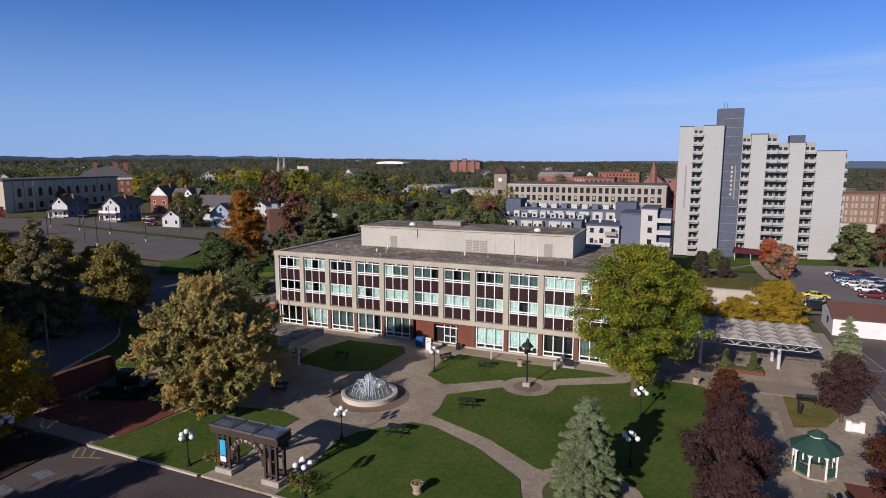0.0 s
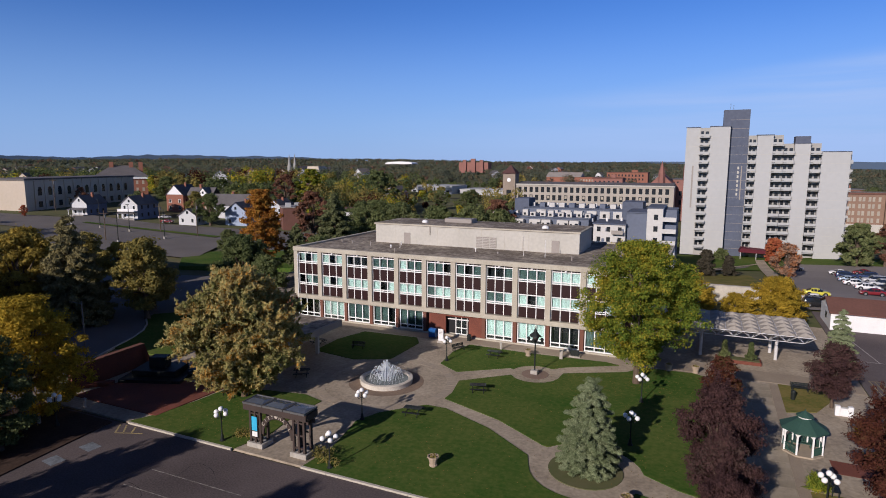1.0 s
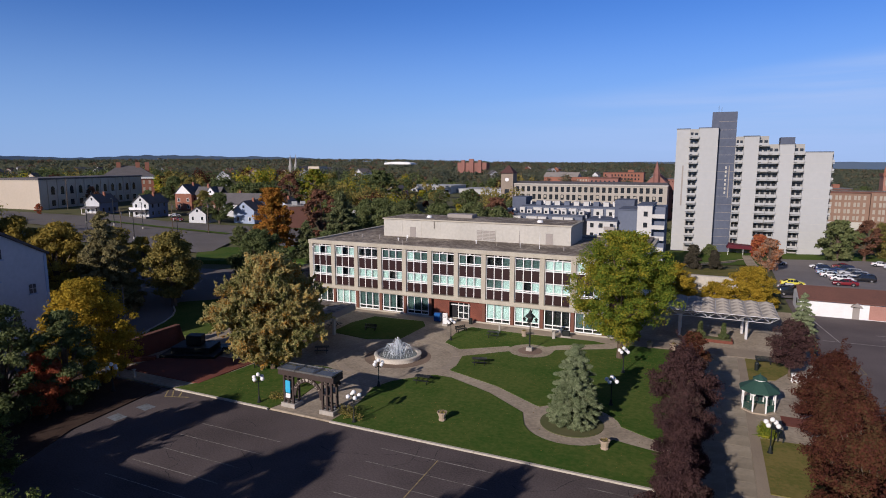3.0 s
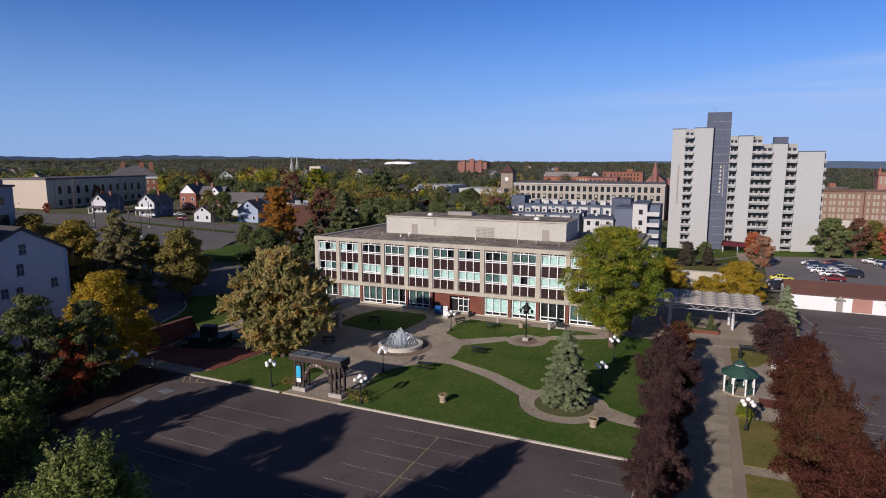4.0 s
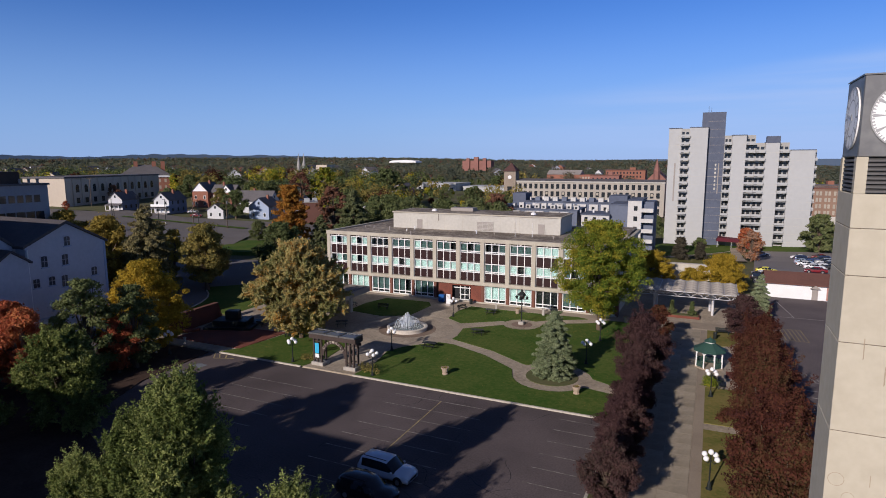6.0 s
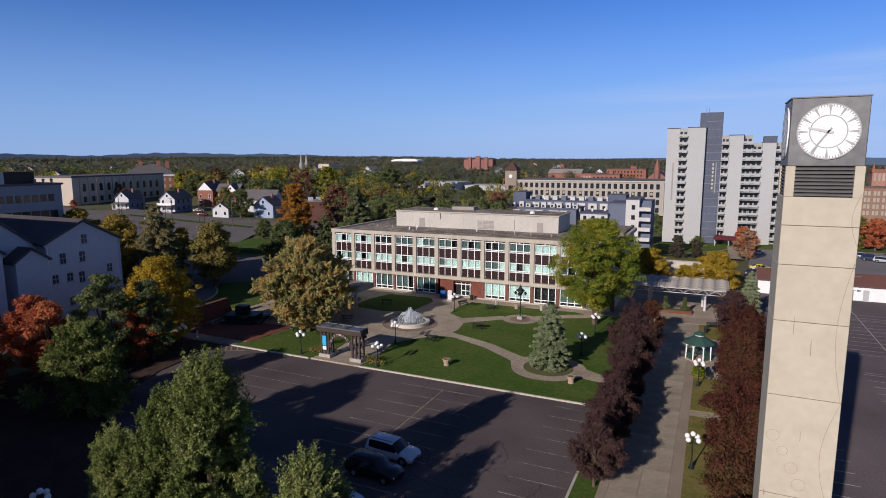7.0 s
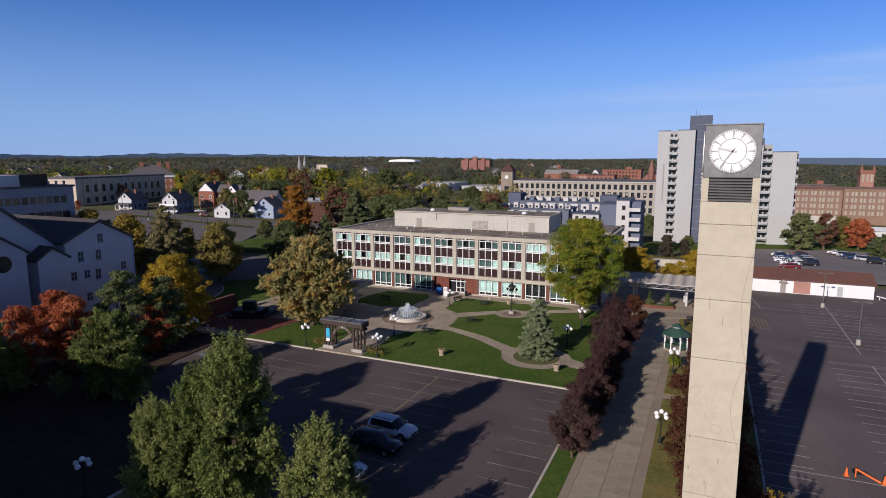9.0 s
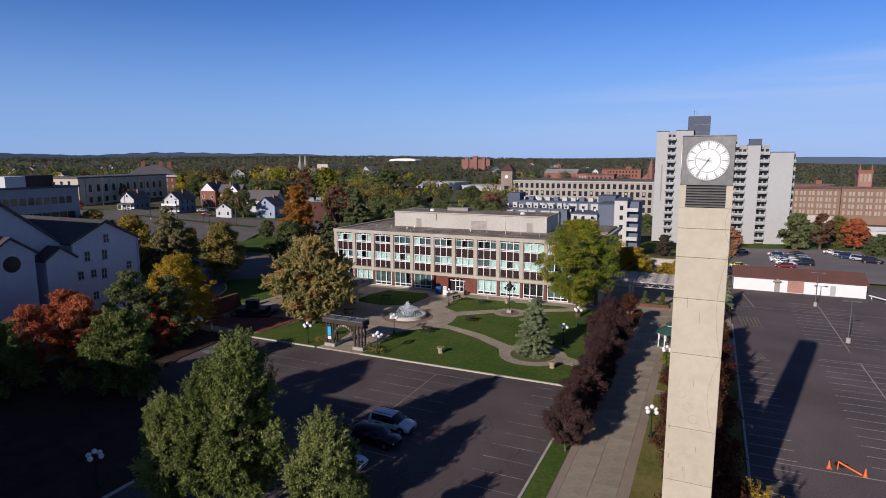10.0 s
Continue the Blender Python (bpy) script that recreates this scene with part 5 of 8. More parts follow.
for a, b, c, d in (((0.04, 0.04), (CELL - 0.04, 0.04), (CELL - 0.04, CELL - 0.04), (0.04, CELL - 0.04)),):
    m_ = (CELL / 2, CELL / 2, 0.42)
    me.add([(*a, 0.06), (*b, 0.06), (*c, 0.06), (*d, 0.06), m_], [(0, 1, 4), (1, 2, 4), (2, 3, 4), (3, 0, 4), (3, 2, 1, 0)])
me = me.mesh("rooflight", SHEET)
for i in range(NX):
    for j in range(NY):
        piece("rooflight", me, pav, CELL * i, CELL * j, ZT)
part("web_lattice", web, FRAME, pav, "lattice of white diagonal rods")
for x, y in ((3.0, 3.5), (11.8, 5.2), (11.4, 8.2), (3.0, 8)):
    part("column", Geo().rod((x, y, 0), (x, y, ZB - 0.1), 0.2, 0.2, 12), FRAME, pav)
    part("capital", Geo().rod((x, y, ZB - 0.5), (x - 0.8, y - 0.8, ZB), 0.07).rod((x, y, ZB - 0.5), (x + 0.8, y - 0.8, ZB), 0.07).rod((x, y, ZB - 0.5), (x + 0.8, y + 0.8, ZB), 0.07).rod((x, y, ZB - 0.5), (x - 0.8, y + 0.8, ZB), 0.07), FRAME, pav)
g = thing("retaining_wall", "pale buff block wall behind the pavilion", "wall", 6.0, 108.5)
part("body", Geo().box(-9, 3.5, -0.3, 9, 4.0, 3.2), KERB, g)
part("coping", Geo().box(-9.1, 3.4, 3.2, 9.1, 4.1, 3.35), STONE, g)
bed = thing("flower_bed", "red-edged raised bed with two clipped evergreens", "flower bed", 5.6, 77.4, 0.1)
part("edge", Geo().box(-2.6, -0.9, 0, 2.6, 0.9, 0.4), BRICK, bed, bevel=0.03)
part("soil", Geo().box(-2.4, -0.7, 0.4, 2.4, 0.7, 0.45), EARTH, bed)
for x in (-1.6, 1.4):
    rngb = np.random.default_rng(int(x * 10) + 50)
    cone = conifer("clipped_evergreen", "green", "small clipped evergreen cone in the bed", 5.6 + x, 77.4, 2.3, 0.6, 10, 5, 0.5, "clipped evergreens", 0.07, 60, 0.0, 0.1)

# promenade slabs and side bands
prom = tagged(new("promenade_slabs"), "large square concrete slabs of the promenade", "paving", "", "structure")
SLAB = surface("slab_concrete", (0.39, 0.335, 0.25), 0.95, other=(0.20, 0.17, 0.12), fine=3, coarse=0.5, amount=0.4, pieces=0.5)
slab_me = Geo().box(-1.045, -1.08, 0.02, 1.045, 1.08, 0.135).mesh("slab", SLAB)
for i in range(40):
    for x in (5.3, 7.43):
        piece("slab", slab_me, prom, x, -16 + 2.18 * i)
AGG = surface("brown_aggregate", (0.32, 0.265, 0.195), 0.95, other=(0.22, 0.175, 0.13), fine=9, coarse=0.4, amount=0.4)
for x0, x1 in ((3.5, 4.2), (8.52, 9.4)):
    setting("side_band", Geo().box(x0, -40, 0.02, x1, 70.2, 0.128), AGG, "brown aggregate band along the promenade", "paving")
setting("cross_band", Geo().box(-6, 70.9, 0.02, 17.9, 74.6, 0.13), AGG, "brown paved cross path before the pavilion", "paving")
setting("hall_walk", Geo().box(-50, 70.3, 0.02, -6.1, 72.5, 0.122), AGG, "concrete footway along the hall", "pavement")

# ---- clock tower ----
LOUVRE = surface("painted_louvre", (0.12, 0.115, 0.11), 0.6, other=(0.08, 0.078, 0.075), fine=4, amount=0.4, bump=0)
ct = thing("clock_tower", "tall slender tan concrete clock tower with a dark metal clock box", "clock tower", 13.59, -1.58)
joints = [0.0, 3.4, 6.9, 10.4, 13.2, 16.95, 19.66, 21.64, 23.0, 23.98]
for z0, z1 in zip(joints, joints[1:]):
    part("shaft_panel", Geo().box(-1.12, -1.12, z0 + 0.008, 1.12, 1.12, z1 - 0.008), TAN, ct, "weathered tan concrete panel", bevel=0.015)
part("core", Geo().box(-1.095, -1.095, 0, 1.095, 1.095, 23.95), SEAM, ct)
for x in (-0.98, 0.98):
    for y in (-0.98, 0.98):
        part("corner_post", Geo().box(x - 0.14, y - 0.14, 23.98, x + 0.14, y + 0.14, 25.0), TAN, ct)
part("louvre_core", Geo().box(-0.92, -0.92, 23.98, 0.92, 0.92, 25.0), LOUVRE, ct)
slat_me = Geo().wedge([(-1.08, 0.0), (-0.92, 0.075), (-0.92, 0.12), (-1.08, 0.055)], "x", -0.84, 0.84).mesh("louvre_slat", LOUVRE)
for k in range(8):
    for q in range(4):
        piece("louvre_slat", slat_me, ct, 0, 0, 24.01 + 0.123 * k, q * math.pi / 2)
part("clock_box", Geo().box(-1.10, -1.10, 25.0, 1.10, 1.10, 27.22), GREYMETAL, ct, "dull grey metal clock box", bevel=0.02)
part("box_cap", Geo().box(-1.12, -1.12, 27.22, 1.12, 1.12, 27.26), GREYMETAL, ct)
DIAL = surface("white_dial", (0.80, 0.80, 0.78), 0.5, other=(0.7, 0.7, 0.68), fine=3, amount=0.2, bump=0)
HANDGREY = surface("hour_hand_grey", (0.52, 0.52, 0.51), 0.5, amount=0.2, bump=0)
DGREY = surface("dial_grey", (0.36, 0.36, 0.35), 0.5, amount=0.2, bump=0)


def ring_geo(r0, r1, y, n=48):
    g = Geo()
    for i in range(n):
        a0, a1 = 2 * math.pi * i / n, 2 * math.pi * (i + 1) / n
        g.add([(r * math.cos(a), y, 26.12 + r * math.sin(a)) for a, r in ((a0, r0), (a1, r0), (a1, r1), (a0, r1))], [(0, 1, 2, 3)])
    return g


for face in range(2):
    dial = part("dial", Geo().rod((0, -1.15, 26.12), (0, -1.20, 26.12), 0.89, 0.89, 48), DIAL, ct, "white clock dial with grey markers")
    dial.rotation_euler = (0, 0, -face * math.pi / 2)
    dial.location = (0.06 * face, 0.06 * (1 - face), 0)
    part("rim", ring_geo(0.868, 0.905, -1.208), DGREY, dial)
    part("inner_ring", ring_geo(0.51, 0.545, -1.206), DGREY, dial)
    for h in range(12):
        a = math.pi / 2 - h * math.pi / 6
        c, s = math.cos(a), math.sin(a)
        w = 0.055
        part("hour_mark", Geo().add([(r * c - k * s, -1.207, 26.12 + r * s + k * c) for r, k in ((0.56, -0.012), (0.56, 0.012), (0.72, 0.03), (0.85, w), (0.85, -w), (0.72, -0.03))], [(0, 1, 2, 3, 4, 5)]), DGREY, dial)
    g = Geo()
    for h in range(60):
        a = h * math.pi / 30
        c, s = math.cos(a), math.sin(a)
        g.add([(r * c - k * s, -1.206, 26.12 + r * s + k * c) for r, k in ((0.80, -0.017), (0.80, 0.017), (0.87, 0.017), (0.87, -0.017))], [(0, 1, 2, 3)])
    part("minute_marks", g, DGREY, dial)
    for name, deg, length, w in (("hour_hand", 283, 0.60, 0.05), ("minute_hand", 214, 0.80, 0.03)):
        a = math.pi / 2 - radians(deg)
        c, s = math.cos(a), math.sin(a)
        part(name, Geo().add([(r * c - k * s, y, 26.12 + r * s + k * c) for y in (-1.225, -1.215) for r, k in ((-0.15, -w), (length, -w * 0.7), (length, w * 0.7), (-0.15, w))],
                             [(0, 1, 2, 3), (7, 6, 5, 4), (0, 4, 5, 1), (1, 5, 6, 2), (2, 6, 7, 3), (3, 7, 4, 0)]), HANDGREY if name == "hour_hand" else DGREY, dial)
# incised circles and stains on the shaft
FAINT = surface("faint_stain", (0.36, 0.29, 0.205), 0.9, other=(0.30, 0.24, 0.17), fine=6, coarse=1, amount=0.5, bump=0)
for x, z, r in ((-0.84, 15.43, 0.2), (-0.5, 14.9, 0.16), (-0.19, 14.29, 0.2), (0.08, 13.71, 0.21)):
    g = Geo()
    for i in range(24):
        a0, a1 = 2 * math.pi * i / 24, 2 * math.pi * (i + 1) / 24
        g.add([(x + q * math.cos(a), -1.125, z + q * math.sin(a)) for a, q in ((a0, r), (a1, r), (a1, r + 0.014), (a0, r + 0.014))], [(0, 1, 2, 3)])
    part("incised_ring", g, FAINT, ct)
for z0, z1, deep_ in ((16.9, 21.8, 0.32), (12.8, 16.9, 0.45), (22.4, 24.1, 0.2)):
    g = Geo()
    for k in range(20):
        u0, u1 = k / 20, (k + 1) / 20
        x0, x1 = (1.08 - deep_ * math.sin(math.pi * u) for u in (u0, u1))
        za, zb = z0 + (z1 - z0) * u0, z0 + (z1 - z0) * u1
        g.add([(x0, -1.125, za), (x0 + 0.018, -1.125, za), (x1 + 0.018, -1.125, zb), (x1, -1.125, zb)], [(0, 1, 2, 3)])
    part("stain_curve", g, FAINT, ct, "faint curved stain on the concrete")
rngs = random.Random(9)
for k in range(16):
    x, z = rngs.uniform(-1.0, 0.8), rngs.uniform(3, 23)
    w, h = rngs.uniform(0.02, 0.06), rngs.uniform(0.2, 0.7)
    part("stain_streak", Geo().add([(x, -1.124, z), (x + w, -1.124, z + 0.05), (x + w * 0.6, -1.124, z + h), (x - w * 0.2, -1.124, z + h)], [(0, 1, 2, 3)]), FAINT, ct)
part("plinth", Geo().box(-1.6, -1.6, 0, 1.6, 1.6, 0.5), STONE, ct, bevel=0.04)


# ---- vehicles ----
TYRE = surface("tyre_rubber", (0.015, 0.015, 0.016), 0.85, amount=0.3, bump=0.05)
CARGLASS = surface("car_glass", (0.015, 0.018, 0.022), 0.06, fine=2, amount=0.2, bump=0, spec=0.6)
RIM = surface("alloy_rim", (0.45, 0.45, 0.46), 0.3, metal=0.8, amount=0.2, bump=0)
LAMPR = surface("tail_lamp", (0.35, 0.02, 0.02), 0.3, amount=0.2, bump=0)


SUV = [(-2.47, 0.80, 0.45, 0.80, 0.92, 0.70), (-2.43, 0.93, 0.36, 0.98, 1.06, 0.82), (-2.2, 0.97, 0.32, 1.02, 1.58, 0.72), (-2.0, 0.98, 0.30, 1.02, 1.70, 0.74), (-1.35, 0.985, 0.30, 1.01, 1.75, 0.76), (-1.26, 0.985, 0.30, 1.01, 1.755, 0.76),
       (-0.25, 0.985, 0.30, 0.99, 1.76, 0.77), (-0.16, 0.985, 0.30, 0.99, 1.755, 0.77), (0.45, 0.98, 0.30, 0.98, 1.69, 0.76), (1.2, 0.97, 0.30, 1.0, 1.08, 0.84), (1.65, 0.96, 0.30, 0.99, 1.07, 0.80), (2.15, 0.93, 0.30, 0.91, 0.98, 0.76), (2.4, 0.86, 0.32, 0.75, 0.83, 0.70), (2.48, 0.76, 0.38, 0.60, 0.66, 0.62)]
SALOON = [(-2.30, 0.76, 0.42, 0.72, 0.84, 0.66), (-2.24, 0.86, 0.34, 0.88, 0.98, 0.74), (-1.75, 0.89, 0.30, 0.93, 1.03, 0.72), (-1.0, 0.90, 0.28, 0.94, 1.36, 0.60), (-0.62, 0.90, 0.28, 0.93, 1.43, 0.61), (-0.54, 0.90, 0.28, 0.93, 1.44, 0.61),
          (-0.02, 0.90, 0.28, 0.92, 1.45, 0.62), (0.06, 0.90, 0.28, 0.92, 1.45, 0.62), (0.4, 0.90, 0.28, 0.91, 1.40, 0.61), (1.15, 0.89, 0.28, 0.90, 0.98, 0.74), (1.6, 0.87, 0.28, 0.86, 0.93, 0.72), (2.05, 0.83, 0.28, 0.78, 0.84, 0.68), (2.24, 0.76, 0.30, 0.66, 0.72, 0.62), (2.31, 0.66, 0.36, 0.54, 0.58, 0.55)]


def car(name, label, colour, x, y, turn, tall=True, z=0.0, group=""):
    """A rounded body lofted through cross-sections; the glass is cut out of the same skin."""
    top = thing(name, label, "car", x, y, z, turn, group)
    paint = surface("car_paint", colour, 0.25, other=tuple(c * 0.85 for c in colour), fine=3, amount=0.2, bump=0, spec=0.6)
    rows = SUV if tall else SALOON
    pts = []
    for sx, w, low, belt, roof, rw in rows:
        half = [(w * 0.9, low), (w, low + 0.2), (w, (low + belt) / 2 + 0.1), (w * 0.985, belt), (rw + (w - rw) * 0.25, roof - 0.09), (rw * 0.9, roof)]
        pts.append([(sx, yy, zz) for yy, zz in half] + [(sx, 0.0, roof + 0.015)] + [(sx, -yy, zz) for yy, zz in reversed(half)])
    skins = {"body": [], "windscreen": [], "rear_window": []}
    sides = []
    for i in range(len(rows) - 1):
        for k in range(13):
            q = [pts[i][k], pts[i + 1][k], pts[i + 1][(k + 1) % 13], pts[i][(k + 1) % 13]]
            if i == 8 and 4 <= k <= 7:
                skins["windscreen"].append(q)
            elif i == (1 if tall else 2) and 4 <= k <= 7:
                skins["rear_window"].append(q)
            elif (i in range(3, 9) if tall else i in (3, 5, 7, 8)) and k in (3, 8):
                sides.append(q)
            else:
                skins["body"].append(q)
    for nm, quads in skins.items():
        g, at = Geo(), {}
        for q in quads:
            for p in q:
                if p not in at:
                    at[p] = len(g.v)
                    g.v.append(p)
            g.f.append(tuple(at[p] for p in q))
        if nm == "body":
            for end in (0, len(rows) - 1):
                g.f.append(tuple(at[p] for p in (pts[end] if end else reversed(pts[end]))))
        part(nm, g, paint if nm == "body" else CARGLASS, top, "" if nm == "body" else "dark tinted glass", smooth=True)
    for q in sides:
        part("side_window", Geo().add(q, [(0, 1, 2, 3)]), CARGLASS, top)
    h, W2, belt = rows[-1][0], rows[5][1], rows[8][3]
    for s in (-1, 1):
        part("mirror", Geo().ball((0.98 if tall else 0.92, s * (W2 + 0.08), belt + 0.08), 0.11, 8), paint, top)
        part("headlight", Geo().box(h - 0.3, s * 0.68 - 0.16, belt - 0.34, h - 0.045, s * 0.68 + 0.16, belt - 0.22), WHITE, top, bevel=0.03)
        part("tail_lamp", Geo().box(-h - 0.0, s * 0.78 - 0.1, belt - 0.3, -h + 0.12, s * 0.78 + 0.1, belt - 0.02), LAMPR, top, bevel=0.03)
        for wx in (h - 0.95, -h + 1.0):
            part("wheel_arch", Geo().rod((wx, s * (W2 - 0.2), 0.38), (wx, s * (W2 + 0.006), 0.38), 0.43, 0.43, 20), TYRE, top)
            wheel = part("wheel", Geo().rod((wx, s * (W2 - 0.22), 0.35), (wx, s * (W2 + 0.02), 0.35), 0.35, 0.34, 20), TYRE, top, "black tyre")
            part("rim", Geo().rod((wx, s * (W2 - 0.02), 0.35), (wx, s * (W2 + 0.03), 0.35), 0.24, 0.21, 12), RIM, wheel)
        if tall:
            part("roof_rail", Geo().rod((-1.9, s * 0.66, 1.80), (0.3, s * 0.66, 1.78), 0.025, 0.025, 6), TYRE, top)
    part("grille", Geo().box(h - 0.06, -0.45, 0.46, h + 0.012, 0.45, 0.60), TYRE, top, bevel=0.02)
    return top


su = car("suv", "silver-white sport utility car parked on the asphalt", (0.62, 0.65, 0.70), -13.4, 15.5, -3)
su2 = car("suv", "black sport utility car parked in the shade", (0.012, 0.012, 0.014), -13.3, 12.3, -3)
car("sedan", "pale blue-white saloon car half hidden by a tree", (0.60, 0.66, 0.75), -14.0, 7.6, -3, False)

for o in (su, su2):
    o.scale = (0.95, 0.97, 0.97)

# cones and barrier on the side car park
ORANGE = surface("orange_plastic", (0.75, 0.16, 0.03), 0.5, amount=0.2, bump=0)


def cone_thing(x, y):
    top = thing("traffic_cone", "orange traffic cone on the asphalt", "cone", x, y, 0, 0, "traffic cones")
    part("foot", Geo().box(-0.2, -0.2, 0, 0.2, 0.2, 0.05), ORANGE, top)
    part("body", Geo().lathe([(0.15, 0.05), (0.04, 0.72), (0.01, 0.73)], 12), ORANGE, top)
    return top


c0 = cone_thing(24.4, 24.3)
clone(c0, 26.9, 23.9)
bar = thing("barrier_bar", "orange barrier bar propped on one leg between two cones", "barrier", 25.8, 24.1, 0.06, -14)
part("bar", Geo().wedge([(-0.85, 0.62), (-0.83, 0.76), (0.9, 0.12), (0.88, -0.02)], "y", -0.06, 0.06), ORANGE, bar, bevel=0.01)
part("leg", Geo().rod((-0.8, 0, -0.05), (-0.78, 0, 0.66), 0.05), ORANGE, bar)
sack = thing("black_sack", "black sand bag lying behind the barrier", "sand bag", 25.3, 25.0)
part("bag", Geo().ball((0, 0, 0.17), 0.42, 12, 0.42), TYRE, sack, smooth=True)
part("neck", Geo().rod((0.35, 0, 0.2), (0.6, 0.05, 0.26), 0.1, 0.04), TYRE, sack)


def lot_lamp(x, y, h, z=0.0):
    top = thing("lot_lamp", "grey car park lamp post on a white concrete foot", "lamp post", x, y, z, 0, "car park lamps")
    part("foot", Geo().rod((0, 0, -0.2), (0, 0, 0.75), 0.3, 0.3, 12), STONE, top)
    part("pole", Geo().rod((0, 0, 0.7), (0, 0, h), 0.09, 0.06, 8), GREYMETAL, top)
    part("cross_arm", Geo().rod((-0.8, 0, h - 0.05), (0.8, 0, h - 0.05), 0.035), GREYMETAL, top)
    for s in (-0.85, 0.85):
        part("head", Geo().box(s - 0.28, -0.16, h - 0.12, s + 0.28, 0.16, h + 0.02), GREYMETAL, top)
    return top


l0 = lot_lamp(33.0, 66.4, 6.2)
clone(l0, 32.0, 89.5)
clone(l0, 33.2, 40.0)

# ---- trees of the park ----
conifer("blue_spruce", "spruce", "dense silvery blue spruce in a round bed", SX + 0.2, SY, 7.7, 2.7, 22, 3, 0.15, "", 0.062, 640, 0.02, 0.25, 0.46)
tree("maple", "maple_green", "large green and gold maple before the hall", -5.3, 64.3, 16.5, 7.4, 3.0, 520, 115, 0.11, "round", 7, 0.12, "", 0.34, 1.05)
tree("maple", "maple_tan", "broad maple turning tan and orange beside the lawn", -43.2, 42.9, 13.4, 7.0, 1.8, 780, 170, 0.128, "round", 8, 0.16, "", 0.28, 1.0, sprays=5)
pm = tree("purple_maple", "purple", "dark purple-leaved maple along the promenade", 2.7, 45.4, 7.9, 3.3, 1.0, 240, 120, 0.085, "round", 21, 0.16, "purple maples", 0.14, 0.75, shoots=12)
for i, (x, y, s) in enumerate(((3.2, 17.7, 0.72), (3.2, 21.8, 0.66), (3.2, 26.0, 0.72), (3.2, 30.3, 0.68), (3.1, 34.8, 0.72), (3.0, 39.6, 0.80))):
    clone(pm, x, y, 0.16, 67 * i + 20, s)
tree("bronze_maple", "rust", "half-bare bronze maple at the end of the promenade", 3.4, 60.0, 5.8, 2.4, 1.2, 80, 60, 0.12, "round", 24, 0.16, "", 0.12, 0.8)
rm = tree("rust_maple", "rust", "rust-red maple along the promenade", 14.0, 14.5, 9.4, 3.6, 1.0, 220, 110, 0.09, "round", 22, 0.16, "rust maples", 0.18, 0.85, shoots=14)
for i, (x, y, s) in enumerate(((13.8, 21.5, 1.0), (13.7, 28.0, 0.98), (14.2, 34.6, 0.95), (14.0, 41.0, 0.92), (14.6, 47.0, 0.92))):
    clone(rm, x, y, 0.16, 71 * i + 30, s)
tree("purple_plum", "purple", "round dark red plum tree by the gazebo", 13.8, 65.5, 6.9, 3.0, 1.4, 160, 110, 0.09, "round", 23, 0.16, "", 0.15, 0.75)
tree("maple_low", "rust", "rust-red maple beside the clock tower", 14.6, 8.0, 8.8, 3.2, 1.0, 130, 100, 0.13, "round", 25, 0.16, "", 0.18, 0.85)
conifer("fir", "spruce", "tall grey-green fir behind the plum tree", 16.6, 79.0, 7.6, 2.2, 13, 12, 0.1, "", 0.075, 150, 0.2)
yt = tree("honey_locust", "yellow", "spreading bright yellow honey locust", 11.4, 100.0, 7.6, 6.3, 1.0, 280, 90, 0.12, "dome", 31, 0.0, "honey locusts", 0.14, 0.85)
clone(yt, -1.5, 101.5, 0, 80, 0.95)
clone(yt, 6.0, 101.5, 0, 160, 0.55)
tree("small_tree", "yellow", "small thin-crowned yellow tree beside the side car park", 17.6, 3.7, 6.5, 2.1, 1.3, 110, 90, 0.08, "round", 34, 0.0, "", 0.1, 0.7, shoots=12)
shb = tree("yellow_shrub", "yellow", "low yellow-green shrub by the car park", 16.2, 60.6, 1.3, 1.3, 0.1, 26, 70, 0.08, "round", 33, 0.12, "", 0.05, 0.4, "shrub")
clone(shb, 15.2, 59.2, 0.12, 50, 0.7)
# near trees on the west side
na = tree("silver_maple", "silver", "pale green silver maple beside the car park", -16.2, -1.5, 13.4, 3.3, 2.0, 400, 170, 0.075, "round", 41, 0.0, "silver maples", 0.28, 0.9, shoots=150, sprays=6)
clone(na, -18.6, -2.4, 0, 110, 0.84)
clone(na, -21.2, -4.0, 0, 250, 0.68)
nb = tree("silver_maple", "silver", "young pale green silver maple beside the parked cars", -10.5, 0.4, 7.5, 2.9, 0.5, 230, 170, 0.075, "round", 42, 0.0, "silver maples", 0.16, 0.8, shoots=90, sprays=6)
clone(nb, -5.0, -4.2, 0, 140, 0.78)

# fallen leaves on the lawns
rngl = np.random.default_rng(90)
spots_ = []
for x0, x1, y0, y1, n in ((-47, -36, 34.5, 44, 420), (-27, 0, 34.5, 47, 380), (-23, 2.5, 50, 69, 900), (-28, -10, 61, 69, 300), (2, 3.3, 0, 38, 200), (9.6, 17.6, 5, 45, 900), (9.6, 13, 63, 70, 150)):
    p = np.column_stack([rngl.uniform(x0, x1, n), rngl.uniform(y0, y1, n), np.full(n, 0.175)])
    spots_.append(p)
LEAF = foliage("fallen_leaves", [(0.14, 0.11, 0.035), (0.24, 0.18, 0.05), (0.20, 0.11, 0.04)], 0.1)
spots_.append(np.column_stack([rngl.normal(size=700) * 4.5 - 5.3, rngl.normal(size=700) * 3.2 + 63, np.full(700, 0.178)]))
